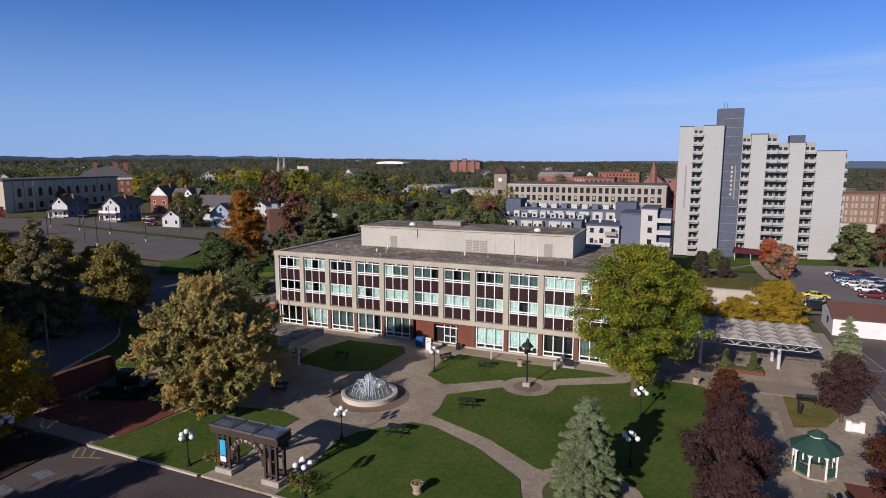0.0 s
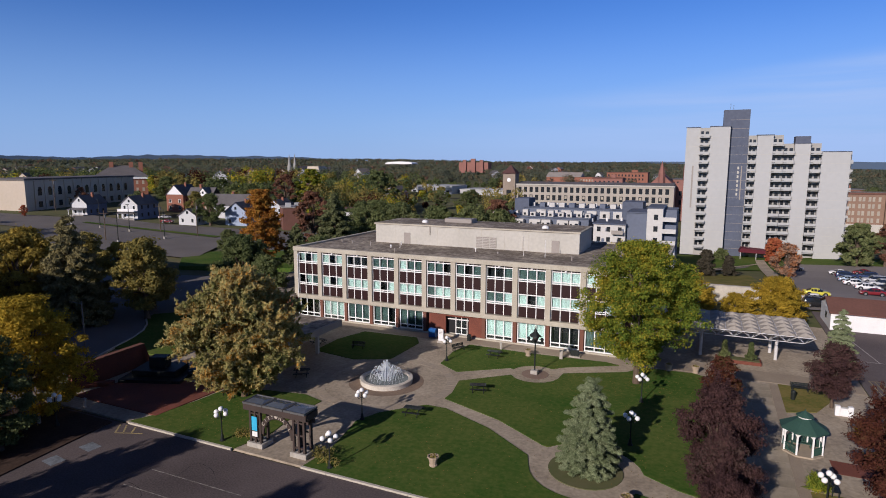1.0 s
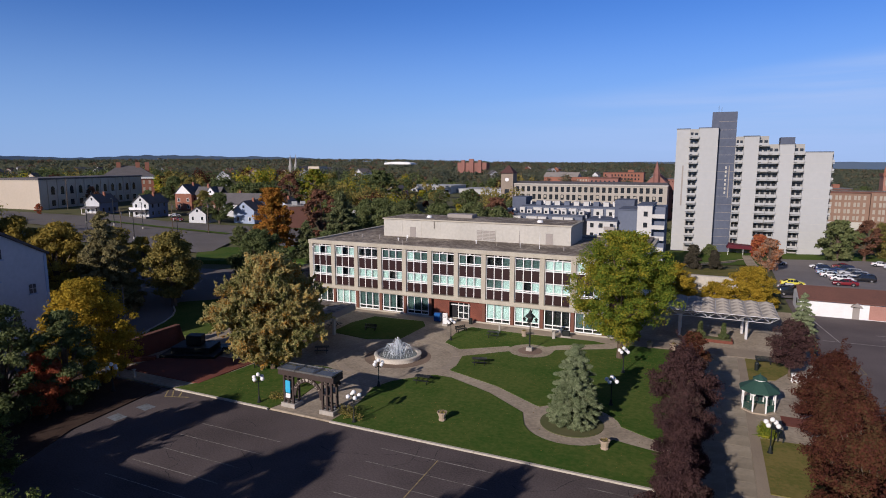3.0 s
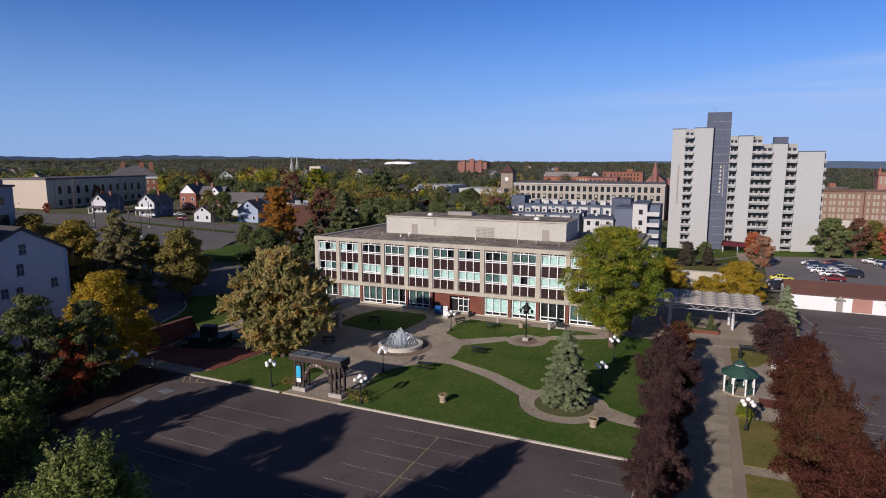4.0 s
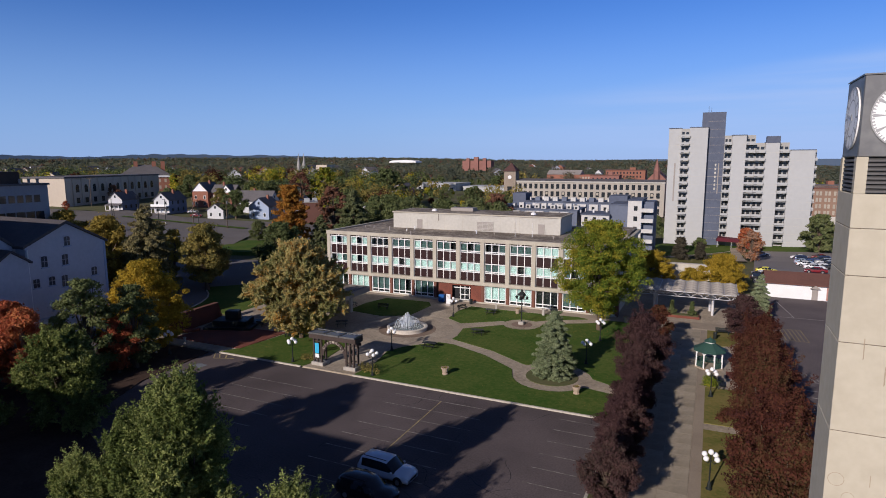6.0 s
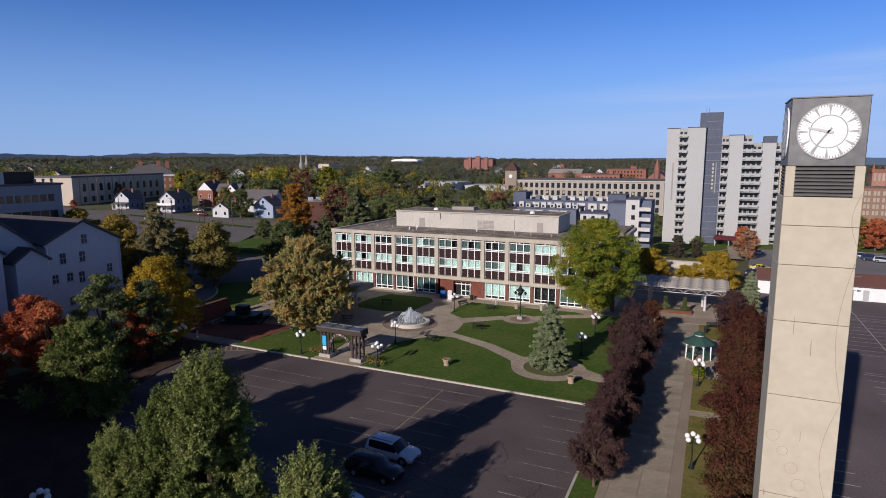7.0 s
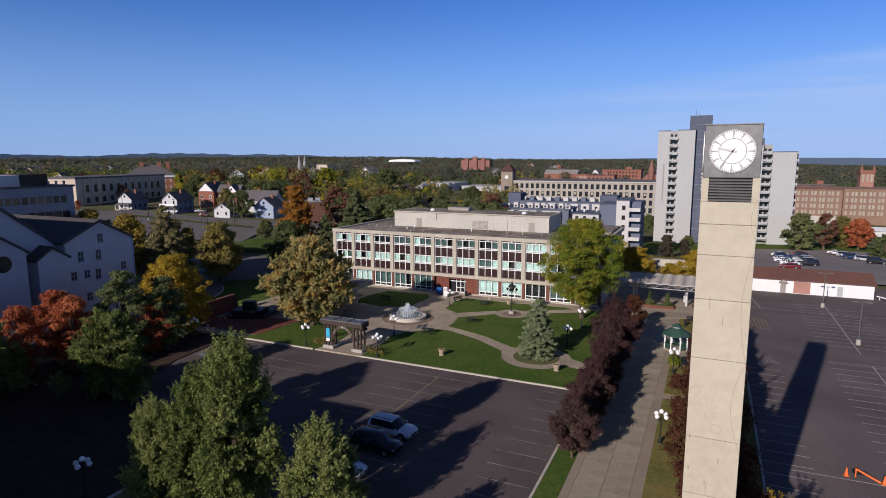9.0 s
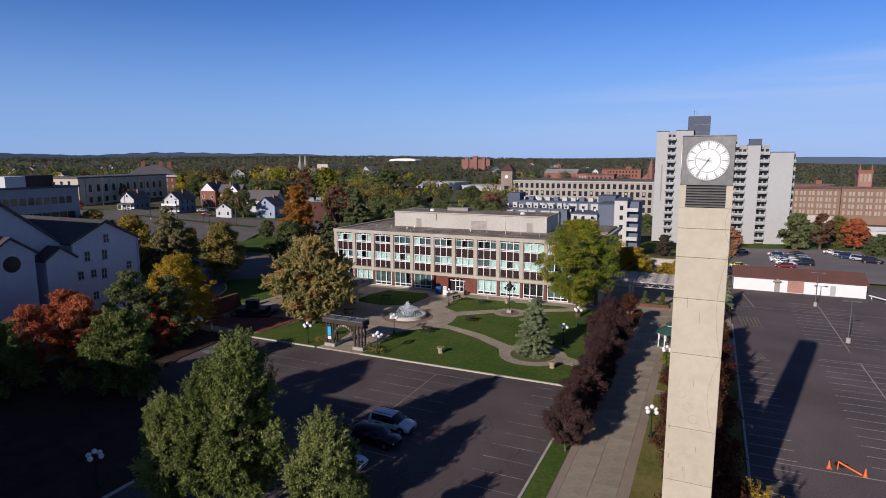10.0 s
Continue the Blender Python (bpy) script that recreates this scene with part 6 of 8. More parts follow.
tagged(new("leaf_litter", leaf_mesh("leaf_litter", leaf_tris(rngl, np.concatenate(spots_), np.full((sum(len(p) for p in spots_), 3), 0.004), 1, 0.05, flat=6.0), LEAF)), "fallen yellow and brown leaves on the grass", "leaf litter", "", "stuff")


# ---- town round the park ----
PALEWIN = surface("pale_blinds", (0.37, 0.33, 0.26), 0.6, other=(0.24, 0.22, 0.18), amount=0.4, fine=1, bump=0, pieces=0.8)
DARKWIN = surface("dark_window", (0.03, 0.035, 0.04), 0.12, other=(0.015, 0.016, 0.02), amount=0.4, fine=1, bump=0, spec=0.6)
SHINGLE = surface("grey_shingles", (0.13, 0.12, 0.12), 0.9, other=(0.085, 0.08, 0.08), fine=3, coarse=0.4, amount=0.4)
CLAP = surface("white_clapboard", (0.53, 0.535, 0.535), 0.8, other=(0.42, 0.425, 0.43), fine=2, coarse=0.4, amount=0.3)
CLAPBLUE = surface("blue_clapboard", (0.30, 0.36, 0.47), 0.7, other=(0.25, 0.3, 0.4), fine=2, coarse=0.4, amount=0.3)
# slate tone darkened to carry the shade on the east-facing sides
CLAPSHADE = surface("shaded_slate_clapboard", (0.17, 0.20, 0.28), 0.75, other=(0.125, 0.15, 0.21), fine=2, coarse=0.4, amount=0.35)
CLAPGREY = surface("grey_clapboard", (0.36, 0.37, 0.40), 0.7, fine=2, coarse=0.4, amount=0.2)
TOWNBRICK = surface("town_brick", (0.27, 0.115, 0.075), 0.9, other=(0.19, 0.085, 0.055), fine=1.5, coarse=0.15, amount=0.4)
SANDSTONE = surface("mill_stone", (0.375, 0.34, 0.29), 0.9, other=(0.285, 0.26, 0.22), fine=1.2, coarse=0.1, amount=0.4)
BEIGE = surface("beige_render", (0.50, 0.43, 0.34), 0.9, other=(0.42, 0.36, 0.28), fine=1, coarse=0.1, amount=0.3)
# red brick paled towards pink, distance haze included in the colour
HAZEBRICK = surface("hazed_red_brick", (0.26, 0.125, 0.10), 0.9, amount=0.3, fine=0.5, coarse=0.05, bump=0)
SLATE = surface("slate_blue_cladding", (0.13, 0.15, 0.20), 0.85, other=(0.10, 0.115, 0.15), fine=1.5, coarse=0.2, amount=0.35)
FLATWHITE = surface("flat_white_panel", (0.52, 0.51, 0.48), 0.85, other=(0.41, 0.40, 0.38), fine=1.5, coarse=0.2, amount=0.35)
BROWNROOF = surface("brown_shingle_roof", (0.16, 0.075, 0.055), 0.9, other=(0.11, 0.055, 0.042), fine=3, coarse=0.3, amount=0.4)

# apartment tower
tower = thing("apartment_tower", "tall pale concrete apartment tower with stacked balconies and a slate-blue shaft", "building", 0, 211, -5.7)
FLOOR = 2.8
blocks = [(-6.9, -2.7, 2.2, 42.5), (0.3, 6.3, 0.0, 42.6), (14.2, 18.7, 0.0, 39.6), (24.7, 29.0, 0.0, 36.9), (32.0, 39.6, 0.0, 34.3)]
part("core_wall", Geo().box(-6.7, 4.0, 0, 6.5, 17, 41.9).box(6.5, 5.0, 0, 21.6, 17, 39.7).box(21.6, 5.0, 0, 29.5, 17, 37.0).box(29.5, 5, 0, 39.2, 17, 34.4), PANEL, tower)
for x0, x1, y0, top_z in blocks:
    wall_ = part("wall_block", Geo().box(x0, y0, 0, x1, y0 + 6.0, top_z), PANEL, tower, "pale concrete wall slab")
    part("coping", Geo().box(x0 - 0.15, y0 - 0.15, top_z, x1 + 0.15, y0 + 6.1, top_z + 0.25), SHAFT, wall_)
    for k in range(1, int(top_z / FLOOR)):
        part("floor_joint", Geo().box(x0, y0 - 0.012, FLOOR * k - 0.03, x1, y0 + 0.02, FLOOR * k + 0.03), PRECAST, wall_)
sh = part("lift_shaft", Geo().box(4.1, 2.2, 0, 11.8, 10.5, 48.0), SHAFT, tower, "slate-blue brick lift shaft")
for k in range(1, 17):
    part("floor_joint", Geo().box(6.3, 2.18, FLOOR * k - 0.04, 11.8, 2.21, FLOOR * k + 0.04), GREYDOOR, sh)
for k in range(7):
    part("sign_bar", Geo().box(9.1, 2.1, 28.9 - 1.42 * k, 9.6, 2.19, 29.75 - 1.42 * k), PRECAST, sh, "pale vertical sign bar")
part("sign_strip", Geo().box(10.2, 2.1, 19.0, 10.5, 2.19, 30.0), GREYDOOR, sh)
part("roof_hut", Geo().box(25.4, 6, 37.3, 29.6, 11, 39.4), SHAFT, tower, "slate-blue plant room")
part("antenna", Geo().rod((6.0, 6, 48.4), (6.0, 6, 50.4), 0.06).rod((6.9, 6, 48.4), (6.9, 6, 49.9), 0.06), GREYMETAL, tower)
part("side_sign", Geo().box(-4.6, 2.1, 16, -4.1, 2.19, 30), GREYDOOR, tower)
DARKREC = surface("recess_wall_paint", (0.36, 0.35, 0.32), 0.9, amount=0.2, bump=0)


def balcony_mesh(w):
    slab = Geo().box(0, -1.1, -0.1, w, 1.6, 0.08)
    rail = Geo().box(0.03, -1.08, 0.28, w - 0.03, -1.03, 1.02).box(0.03, -1.03, 0.28, 0.09, 0.6, 1.02)
    door_ = Geo().box(w * 0.1, 1.5, 0.1, w * 0.38, 1.58, 2.1).box(w * 0.55, 1.5, 0.9, w * 0.88, 1.58, 2.0)
    return slab.mesh("balcony", PANEL), rail.mesh("railing", PANEL), door_.mesh("glazing", DARKWIN)


stacks = [(-2.7, 3.0, 42.4, -0.2), (11.8, 2.4, 39.7, 0.6), (18.6, 3.0, 39.7, 0.2), (21.7, 3.1, 37.0, 0.2), (29.0, 3.0, 37.0, 0.2), (39.4, 1.0, 34.5, 1.5)]
for x0, w, top_z, dy in stacks:
    slab_me, rail_me, door_me = balcony_mesh(w)
    part("recess_wall", Geo().box(x0, dy + 1.6, 0, x0 + w, dy + 4.2, top_z), DARKREC, tower)
    for k in range(1, int(top_z / FLOOR) + 1):
        if FLOOR * k + 2.3 > top_z:
            continue
        b = piece("balcony", slab_me, tower, x0, dy, FLOOR * k)
        piece("railing", rail_me, b)
        piece("glazing", door_me, b)
part("entrance_awning", Geo().wedge([(11.0, 2.6), (11.6, 3.9), (20.4, 3.4), (21.0, 2.4)], "y", -5.0, 0.5), surface("maroon_canvas", (0.10, 0.012, 0.022), 0.8, amount=0.3), tower, "maroon entrance awning")
for x in (11.5, 16, 20.5):
    part("awning_post", Geo().rod((x, -4.8, 0), (x, -4.8, 2.6), 0.08), WHITE, tower)

# low white building with a brown roof
barn = thing("low_white_building", "long low white building with a brown shingle roof", "building", 19.0, 100.0)
part("wall", Geo().box(0, 0, 0, 22.6, 8.5, 2.75).wedge([(0.1, 2.75), (8.4, 2.75), (4.25, 4.0)], "x", 0.05, 22.55), WHITE, barn)
part("roof", Geo().wedge([(-0.5, 2.62), (-0.5, 2.75), (4.25, 4.3), (9.0, 2.75), (9.0, 2.62), (4.25, 4.12)], "x", -0.3, 22.9), BROWNROOF, barn, "brown shingle roof")
part("garage_door", Geo().box(9.6, -0.06, 0.1, 12.4, 0.02, 2.4), surface("salmon_door", (0.42, 0.22, 0.17), 0.8, amount=0.3), barn, "salmon-coloured sliding door")
part("porch_roof", Geo().wedge([(7.0, 2.1), (8.6, 2.1), (7.8, 2.8)], "y", -0.6, 0.0), GREYDOOR, barn)
part("porch_door", Geo().box(7.35, -0.05, 0, 8.3, 0.03, 2.05), GREYDOOR, barn)
part("side_door", Geo().box(16.8, -0.05, 0.1, 17.7, 0.03, 2.0), PANEL, barn)
part("window", Geo().box(-0.04, 3.2, 1.0, 0.02, 4.3, 2.0), DARKWIN, barn)
fence = thing("guard_rail", "pale steel guard rail along the car park", "guard rail", 42.2, 100.5)
part("rail", Geo().rod((0, 0, 0.6), (14, -22, 0.6), 0.12), ALUMINIUM, fence)
for k in range(9):
    part("post", Geo().rod((1.7 * k + 0.3, -2.67 * k - 0.5, 0), (1.7 * k + 0.3, -2.67 * k - 0.5, 0.7), 0.07), ALUMINIUM, fence)

# parked cars beyond the low building
COLS = {"silver-grey": (0.42, 0.43, 0.45), "dark blue": (0.03, 0.05, 0.12), "white": (0.68, 0.68, 0.68), "red": (0.17, 0.015, 0.02), "yellow": (0.55, 0.50, 0.06), "black": (0.015, 0.015, 0.017), "pale blue": (0.30, 0.38, 0.48)}
proto = {}
spots = [("silver-grey", 36.9, 152.0, 180), ("white", 33.2, 176.4, 180), ("red", 38.8, 178.7, 180), ("dark blue", 33.4, 168, 0), ("dark blue", 37.5, 168.8, 180), ("pale blue", 32.2, 159, 0), ("silver-grey", 37.3, 160.0, 180),
         ("white", 31.8, 151, 0), ("white", 32.4, 142.8, 0), ("black", 36.6, 144.0, 180), ("red", 31.4, 133.5, 180), ("white", 49.5, 186, -20), ("silver-grey", 51.0, 179, -20), ("dark blue", 51.6, 173, -20),
         ("silver-grey", 53.5, 168, -20), ("black", 55.0, 161, -20), ("white", 24.0, 184, 10), ("yellow", 21.1, 127.3, 0), ("white", 19.9, 119.8, 0), ("black", 19.6, 114.8, 0)]
for i, (c, x, y, turn) in enumerate(spots):
    if c not in proto:
        proto[c] = car("car", f"{c} car parked on the far asphalt", COLS[c], x, y, turn, i % 3 == 0, terrain(x, y) + 0.26, "parked cars")
    else:
        clone(proto[c], x, y, terrain(x, y) + 0.26, turn)


# generic parts for buildings
def window_rows(parent, name, w, h, xs, zs, y, material, axis="y", frame_mat=None):
    me = (Geo().box(-w / 2, -0.04, 0, w / 2, 0.1, h) if axis == "y" else Geo().box(-0.1, -w / 2, 0, 0.04, w / 2, h)).mesh(name, material)
    sill = None
    if frame_mat:
        sill = (Geo().box(-w / 2 - 0.1, -0.14, -0.15, w / 2 + 0.1, 0.0, 0.0) if axis == "y" else Geo().box(0.0, -w / 2 - 0.1, -0.15, 0.14, w / 2 + 0.1, 0.0)).mesh("sill", frame_mat)
    for x in xs:
        for z in zs:
            o = piece(name, me, parent, x if axis == "y" else y, y if axis == "y" else x, z)
            if sill:
                piece("sill", sill, o)


# white and grey apartments behind the hall
flats = thing("apartment_block", "white and grey apartment block of stepped bays", "building", 0, 150, -3.0)
part("back_wall", Geo().box(-58.5, 1.2, 0, -27.0, 13, 13.6), SLATE, flats, "grey rear walls")
part("roof", Geo().box(-58.8, 0.9, 13.6, -26.7, 13.3, 13.9), SHAFT, flats, "dark flat roof")
for k in range(4):
    x = -57.2 + 7.4 * k
    for dx, w in ((0.0, 3.0), (3.3, 2.4)):
        b = part("bay", Geo().box(x + dx, -0.4, 0, x + dx + w, 1.4, 13.2), FLATWHITE, flats, "white projecting bay")
        for z in (2.5, 5.6, 8.6, 11.2):
            part("window", Geo().box(x + dx + w - 0.95, -0.46, z, x + dx + w - 0.15, -0.38, z + 1.3), DARKWIN, b)
            part("window", Geo().box(x + dx + 0.25, -0.46, z + 0.3, x + dx + 0.7, -0.38, z + 1.2), DARKWIN, b)
part("main_block", Geo().box(-25.5, 0, 0, -17.6, 12, 12.6), FLATWHITE, flats, "white apartment wing")
# side face in shade, drawn as a block in darker slate colour
part("grey_wing", Geo().box(-17.6, 1.5, 0, -12.6, 14, 15.6), SLATE, flats, "grey side face, its shade given as blue-grey colour")
part("end_tower", Geo().box(-12.6, 0.5, 0, -8.9, 14, 17.0), FLATWHITE, flats, "white end tower")
part("roof_cap", Geo().box(-25.8, -0.3, 12.6, -17.4, 12.2, 12.9).box(-17.7, 1.3, 15.6, -12.5, 14.2, 15.9).box(-12.8, 0.3, 17.0, -8.7, 14.2, 17.25), SHAFT, flats)
for x in (-24.6, -22.2, -19.4):
    for z in (2.2, 5.2, 8.2, 10.8):
        part("window", Geo().box(x, -0.08, z, x + 0.9, 0.02, z + 1.2), DARKWIN, flats)
for k in range(5):
    part("balcony", Geo().box(-8.9, 0.5, 2.2 + 2.9 * k, -5.8, 2.6, 2.4 + 2.9 * k).box(-8.9, 0.5, 2.4 + 2.9 * k, -5.8, 0.6, 3.3 + 2.9 * k), FLATWHITE, flats)
    part("balcony", Geo().box(-20.8, -1.4, 1.6 + 2.9 * k, -18.0, 0, 1.8 + 2.9 * k).box(-20.8, -1.4, 1.8 + 2.9 * k, -18.0, -1.3, 2.6 + 2.9 * k), GREYDOOR, flats) if k < 4 else None
    part("window", Geo().box(-11.0, 0.44, 2.6 + 2.9 * k, -10.0, 0.52, 3.9 + 2.9 * k), DARKWIN, flats)
part("recess", Geo().box(-8.9, 2.7, 0, -5.8, 13, 16.6), SLATE, flats)
for k in range(14):
    x = -57 + 3.4 * k
    part("roof_vent", Geo().rod((x, 3 + (k % 3) * 2.5, 13.9 if x < -27 else 12.9), (x, 3 + (k % 3) * 2.5, 14.8 if x < -27 else 13.8), 0.3, 0.3, 8), WHITE, flats)
flats2 = thing("apartment_block", "second row of white and blue-grey apartments", "building", 0, 178, -4.6)
part("wall", Geo().box(-52, 0, 0, -18.0, 13, 15.8), SLATE, flats2)
part("roof", Geo().box(-52.3, -0.3, 15.8, -17.7, 13.3, 16.1), SHAFT, flats2)
part("stair_tower", Geo().box(-55.5, 0.5, 0, -50.8, 8, 18.6), SHAFT, flats2, "slate-grey stair tower")
part("stair_tower", Geo().box(-22.0, -1.0, 0, -16.2, 8, 18.4), SHAFT, flats2, "slate-grey stair tower")
for k in range(7):
    x = -48 + 3.9 * k
    b = part("bay", Geo().box(x, -0.6, 0, x + 2.9, 0.4, 15.3), FLATWHITE, flats2, "white projecting bay")
    for z in (5, 8.2, 11.2, 13.4):
        part("window", Geo().box(x + 0.9, -0.68, z, x + 1.8, -0.58, z + 1.1), DARKWIN, b)
for k in range(9):
    part("roof_vent", Geo().rod((-50 + 3.8 * k, 4 + (k % 2) * 3, 16.1), (-50 + 3.8 * k, 4 + (k % 2) * 3, 17.2), 0.3, 0.3, 8), WHITE, flats2)

for k in range(13):
    x = -57.5 + 2.45 * k
    hut_ = part("roof_hut", Geo().box(x, 1.6 + (k % 2) * 1.2, 13.9, x + 1.5, 3.4 + (k % 2) * 1.2, 15.0 + 0.25 * (k % 3)), FLATWHITE, flats, "small white roof hut")
    part("vent_opening", Geo().box(x + 0.35, 1.52 + (k % 2) * 1.2, 14.1, x + 1.0, 1.61 + (k % 2) * 1.2, 14.7), DARKWIN, hut_)
for k in range(10):
    x = -47.5 + 3.1 * k
    part("roof_hut", Geo().box(x, 1.0, 16.1, x + 1.7, 3.2, 17.4), FLATWHITE if k % 3 else SLATE, flats2, "small white roof hut")
for k in range(8):
    x = -25.3 + 0.95 * k
    part("balcony_rail", Geo().box(x, -0.06, 3.0 + 2.6 * (k % 4), x + 0.7, 0.0, 3.8 + 2.6 * (k % 4)), SLATE, flats)

# stone mill with a clock tower
TURRETSTONE = surface("turret_stone", (0.28, 0.23, 0.18), 0.9, other=(0.21, 0.17, 0.13), fine=1.2, coarse=0.1, amount=0.4)
mill = thing("stone_mill", "long four-storey stone mill with a square clock turret", "factory", 0, 330, -6.2)
part("wall", Geo().box(-102.3, 0, 0, -15.5, 18, 18.9), SANDSTONE, mill)
part("cornice", Geo().box(-102.6, -0.5, 18.9, -15.2, 18.5, 19.6), PRECAST, mill, "pale cornice")
part("roof", Geo().wedge([(-0.3, 19.6), (18.4, 19.6), (9, 20.8)], "x", -102, -15.6), SHINGLE, mill)
xs = [-99.5 + 3.36 * i for i in range(25)]
window_rows(mill, "window", 1.9, 3.0, xs, (1.5, 6.0, 10.4, 14.9), 0, DARKWIN, "y", PRECAST)
window_rows(mill, "pale_blind", 1.3, 1.5, xs[2::3], (11.5,), -0.06, PALEWIN)
mt = part("clock_turret", Geo().box(-109.5, -1.5, 0, -102.0, 6, 25.4), TURRETSTONE, mill, "square stone clock turret")
part("turret_roof", Geo().add([(-110.2, -2.2, 25.4), (-101.4, -2.2, 25.4), (-101.4, 6.6, 25.4), (-110.2, 6.6, 25.4), (-105.8, 2.2, 30.6)], [(0, 1, 4), (1, 2, 4), (2, 3, 4), (3, 0, 4), (3, 2, 1, 0)]), surface("dark_slate", (0.09, 0.045, 0.04), 0.9), mt)
part("turret_dial", Geo().rod((-105.8, -1.5, 21.7), (-105.8, -1.7, 21.7), 1.15, 1.15, 20), WHITE, mt, "white turret dial")
part("turret_window", Geo().box(-107.2, -1.58, 8.0, -104.4, -1.45, 16.0), DARKWIN, mt)
mb = thing("red_brick_mill", "tall red brick mill wing with a pointed turret", "factory", -16, 345, -6.2)
part("wall", Geo().box(0, 0, 0, 22, 16, 20), HAZEBRICK, mb)
part("gable", Geo().wedge([(0, 20), (22, 20), (11, 26)], "y", 0, 16), HAZEBRICK, mb)
part("turret", Geo().lathe([(2.2, 0), (2.2, 29), (0.2, 36)], 8, 6, 4), HAZEBRICK, mb)
window_rows(mb, "window", 1.4, 2.4, [3 + 3.2 * i for i in range(6)], (4, 9, 14), 0, DARKWIN)

# brick school with light windows
school = thing("brick_school", "long four-storey brick school with pale windows", "school", 50, 300, -5.8)
part("wall", Geo().box(0, 0, 0, 19.4, 18, 18.0).box(19.6, -0.6, 0, 80, 18, 18.2), surface("school_brick", (0.25, 0.16, 0.112), 0.9, other=(0.185, 0.118, 0.083), fine=1.5, coarse=0.15, amount=0.4), school)
part("cornice", Geo().box(-0.3, -0.35, 18.0, 80, 0, 18.7), BROWNROOF, school)
part("roof", Geo().box(-0.3, 0, 18.3, 80, 18, 18.6), ROOFING, school)
part("base_course", Geo().box(-0.1, -0.12, 0, 80, 0.1, 5.2), PRECAST, school)
window_rows(school, "window", 0.95, 1.9, [1.3 + 1.75 * i + 0.35 * (i % 2) for i in range(10)], (6.0, 9.0, 12.0, 15.0), -0.05, PALEWIN, "y", None)
window_rows(school, "window", 0.95, 1.9, [21.0 + 1.75 * i + 0.35 * (i % 2) for i in range(30)], (6.0, 9.0, 12.0, 15.0), -0.65, PALEWIN)
sc2 = part("bell_tower", Geo().box(36.9, 60, 0, 43.2, 68, 24.5), surface("pink_brick", (0.36, 0.19, 0.14), 0.9, amount=0.3, fine=1.5, bump=0), school, "red brick bell tower")
part("tower_cap", Geo().box(36.5, 59.6, 24.5, 43.6, 68.4, 26.0), TOWNBRICK, sc2)
for k in range(3):
    part("belfry_opening", Geo().box(37.7 + 1.9 * k, 59.9, 19.8, 38.7 + 1.9 * k, 60.05, 23.8), PALEWIN, sc2)
for x in (36.9, 42.4):
    part("pinnacle", Geo().lathe([(0.7, 26), (0.6, 27), (0.05, 29.5)], 6, x + 0.4, 60.2), TOWNBRICK, sc2)
shed = thing("white_shed", "low pale metal sheds before the school", "shed", 70, 250, -5.6)
part("wall", Geo().box(0, 0, 0, 18, 10, 3.6).box(19, -8, 0, 45, 4, 4.2), CLAP, shed)
part("roof", Geo().wedge([(-0.4, 3.6), (10.4, 3.6), (5, 4.8)], "x", -0.3, 18.3).wedge([(-8.4, 4.2), (4.4, 4.2), (-2, 5.6)], "x", 18.8, 45.2), ALUMINIUM, shed)


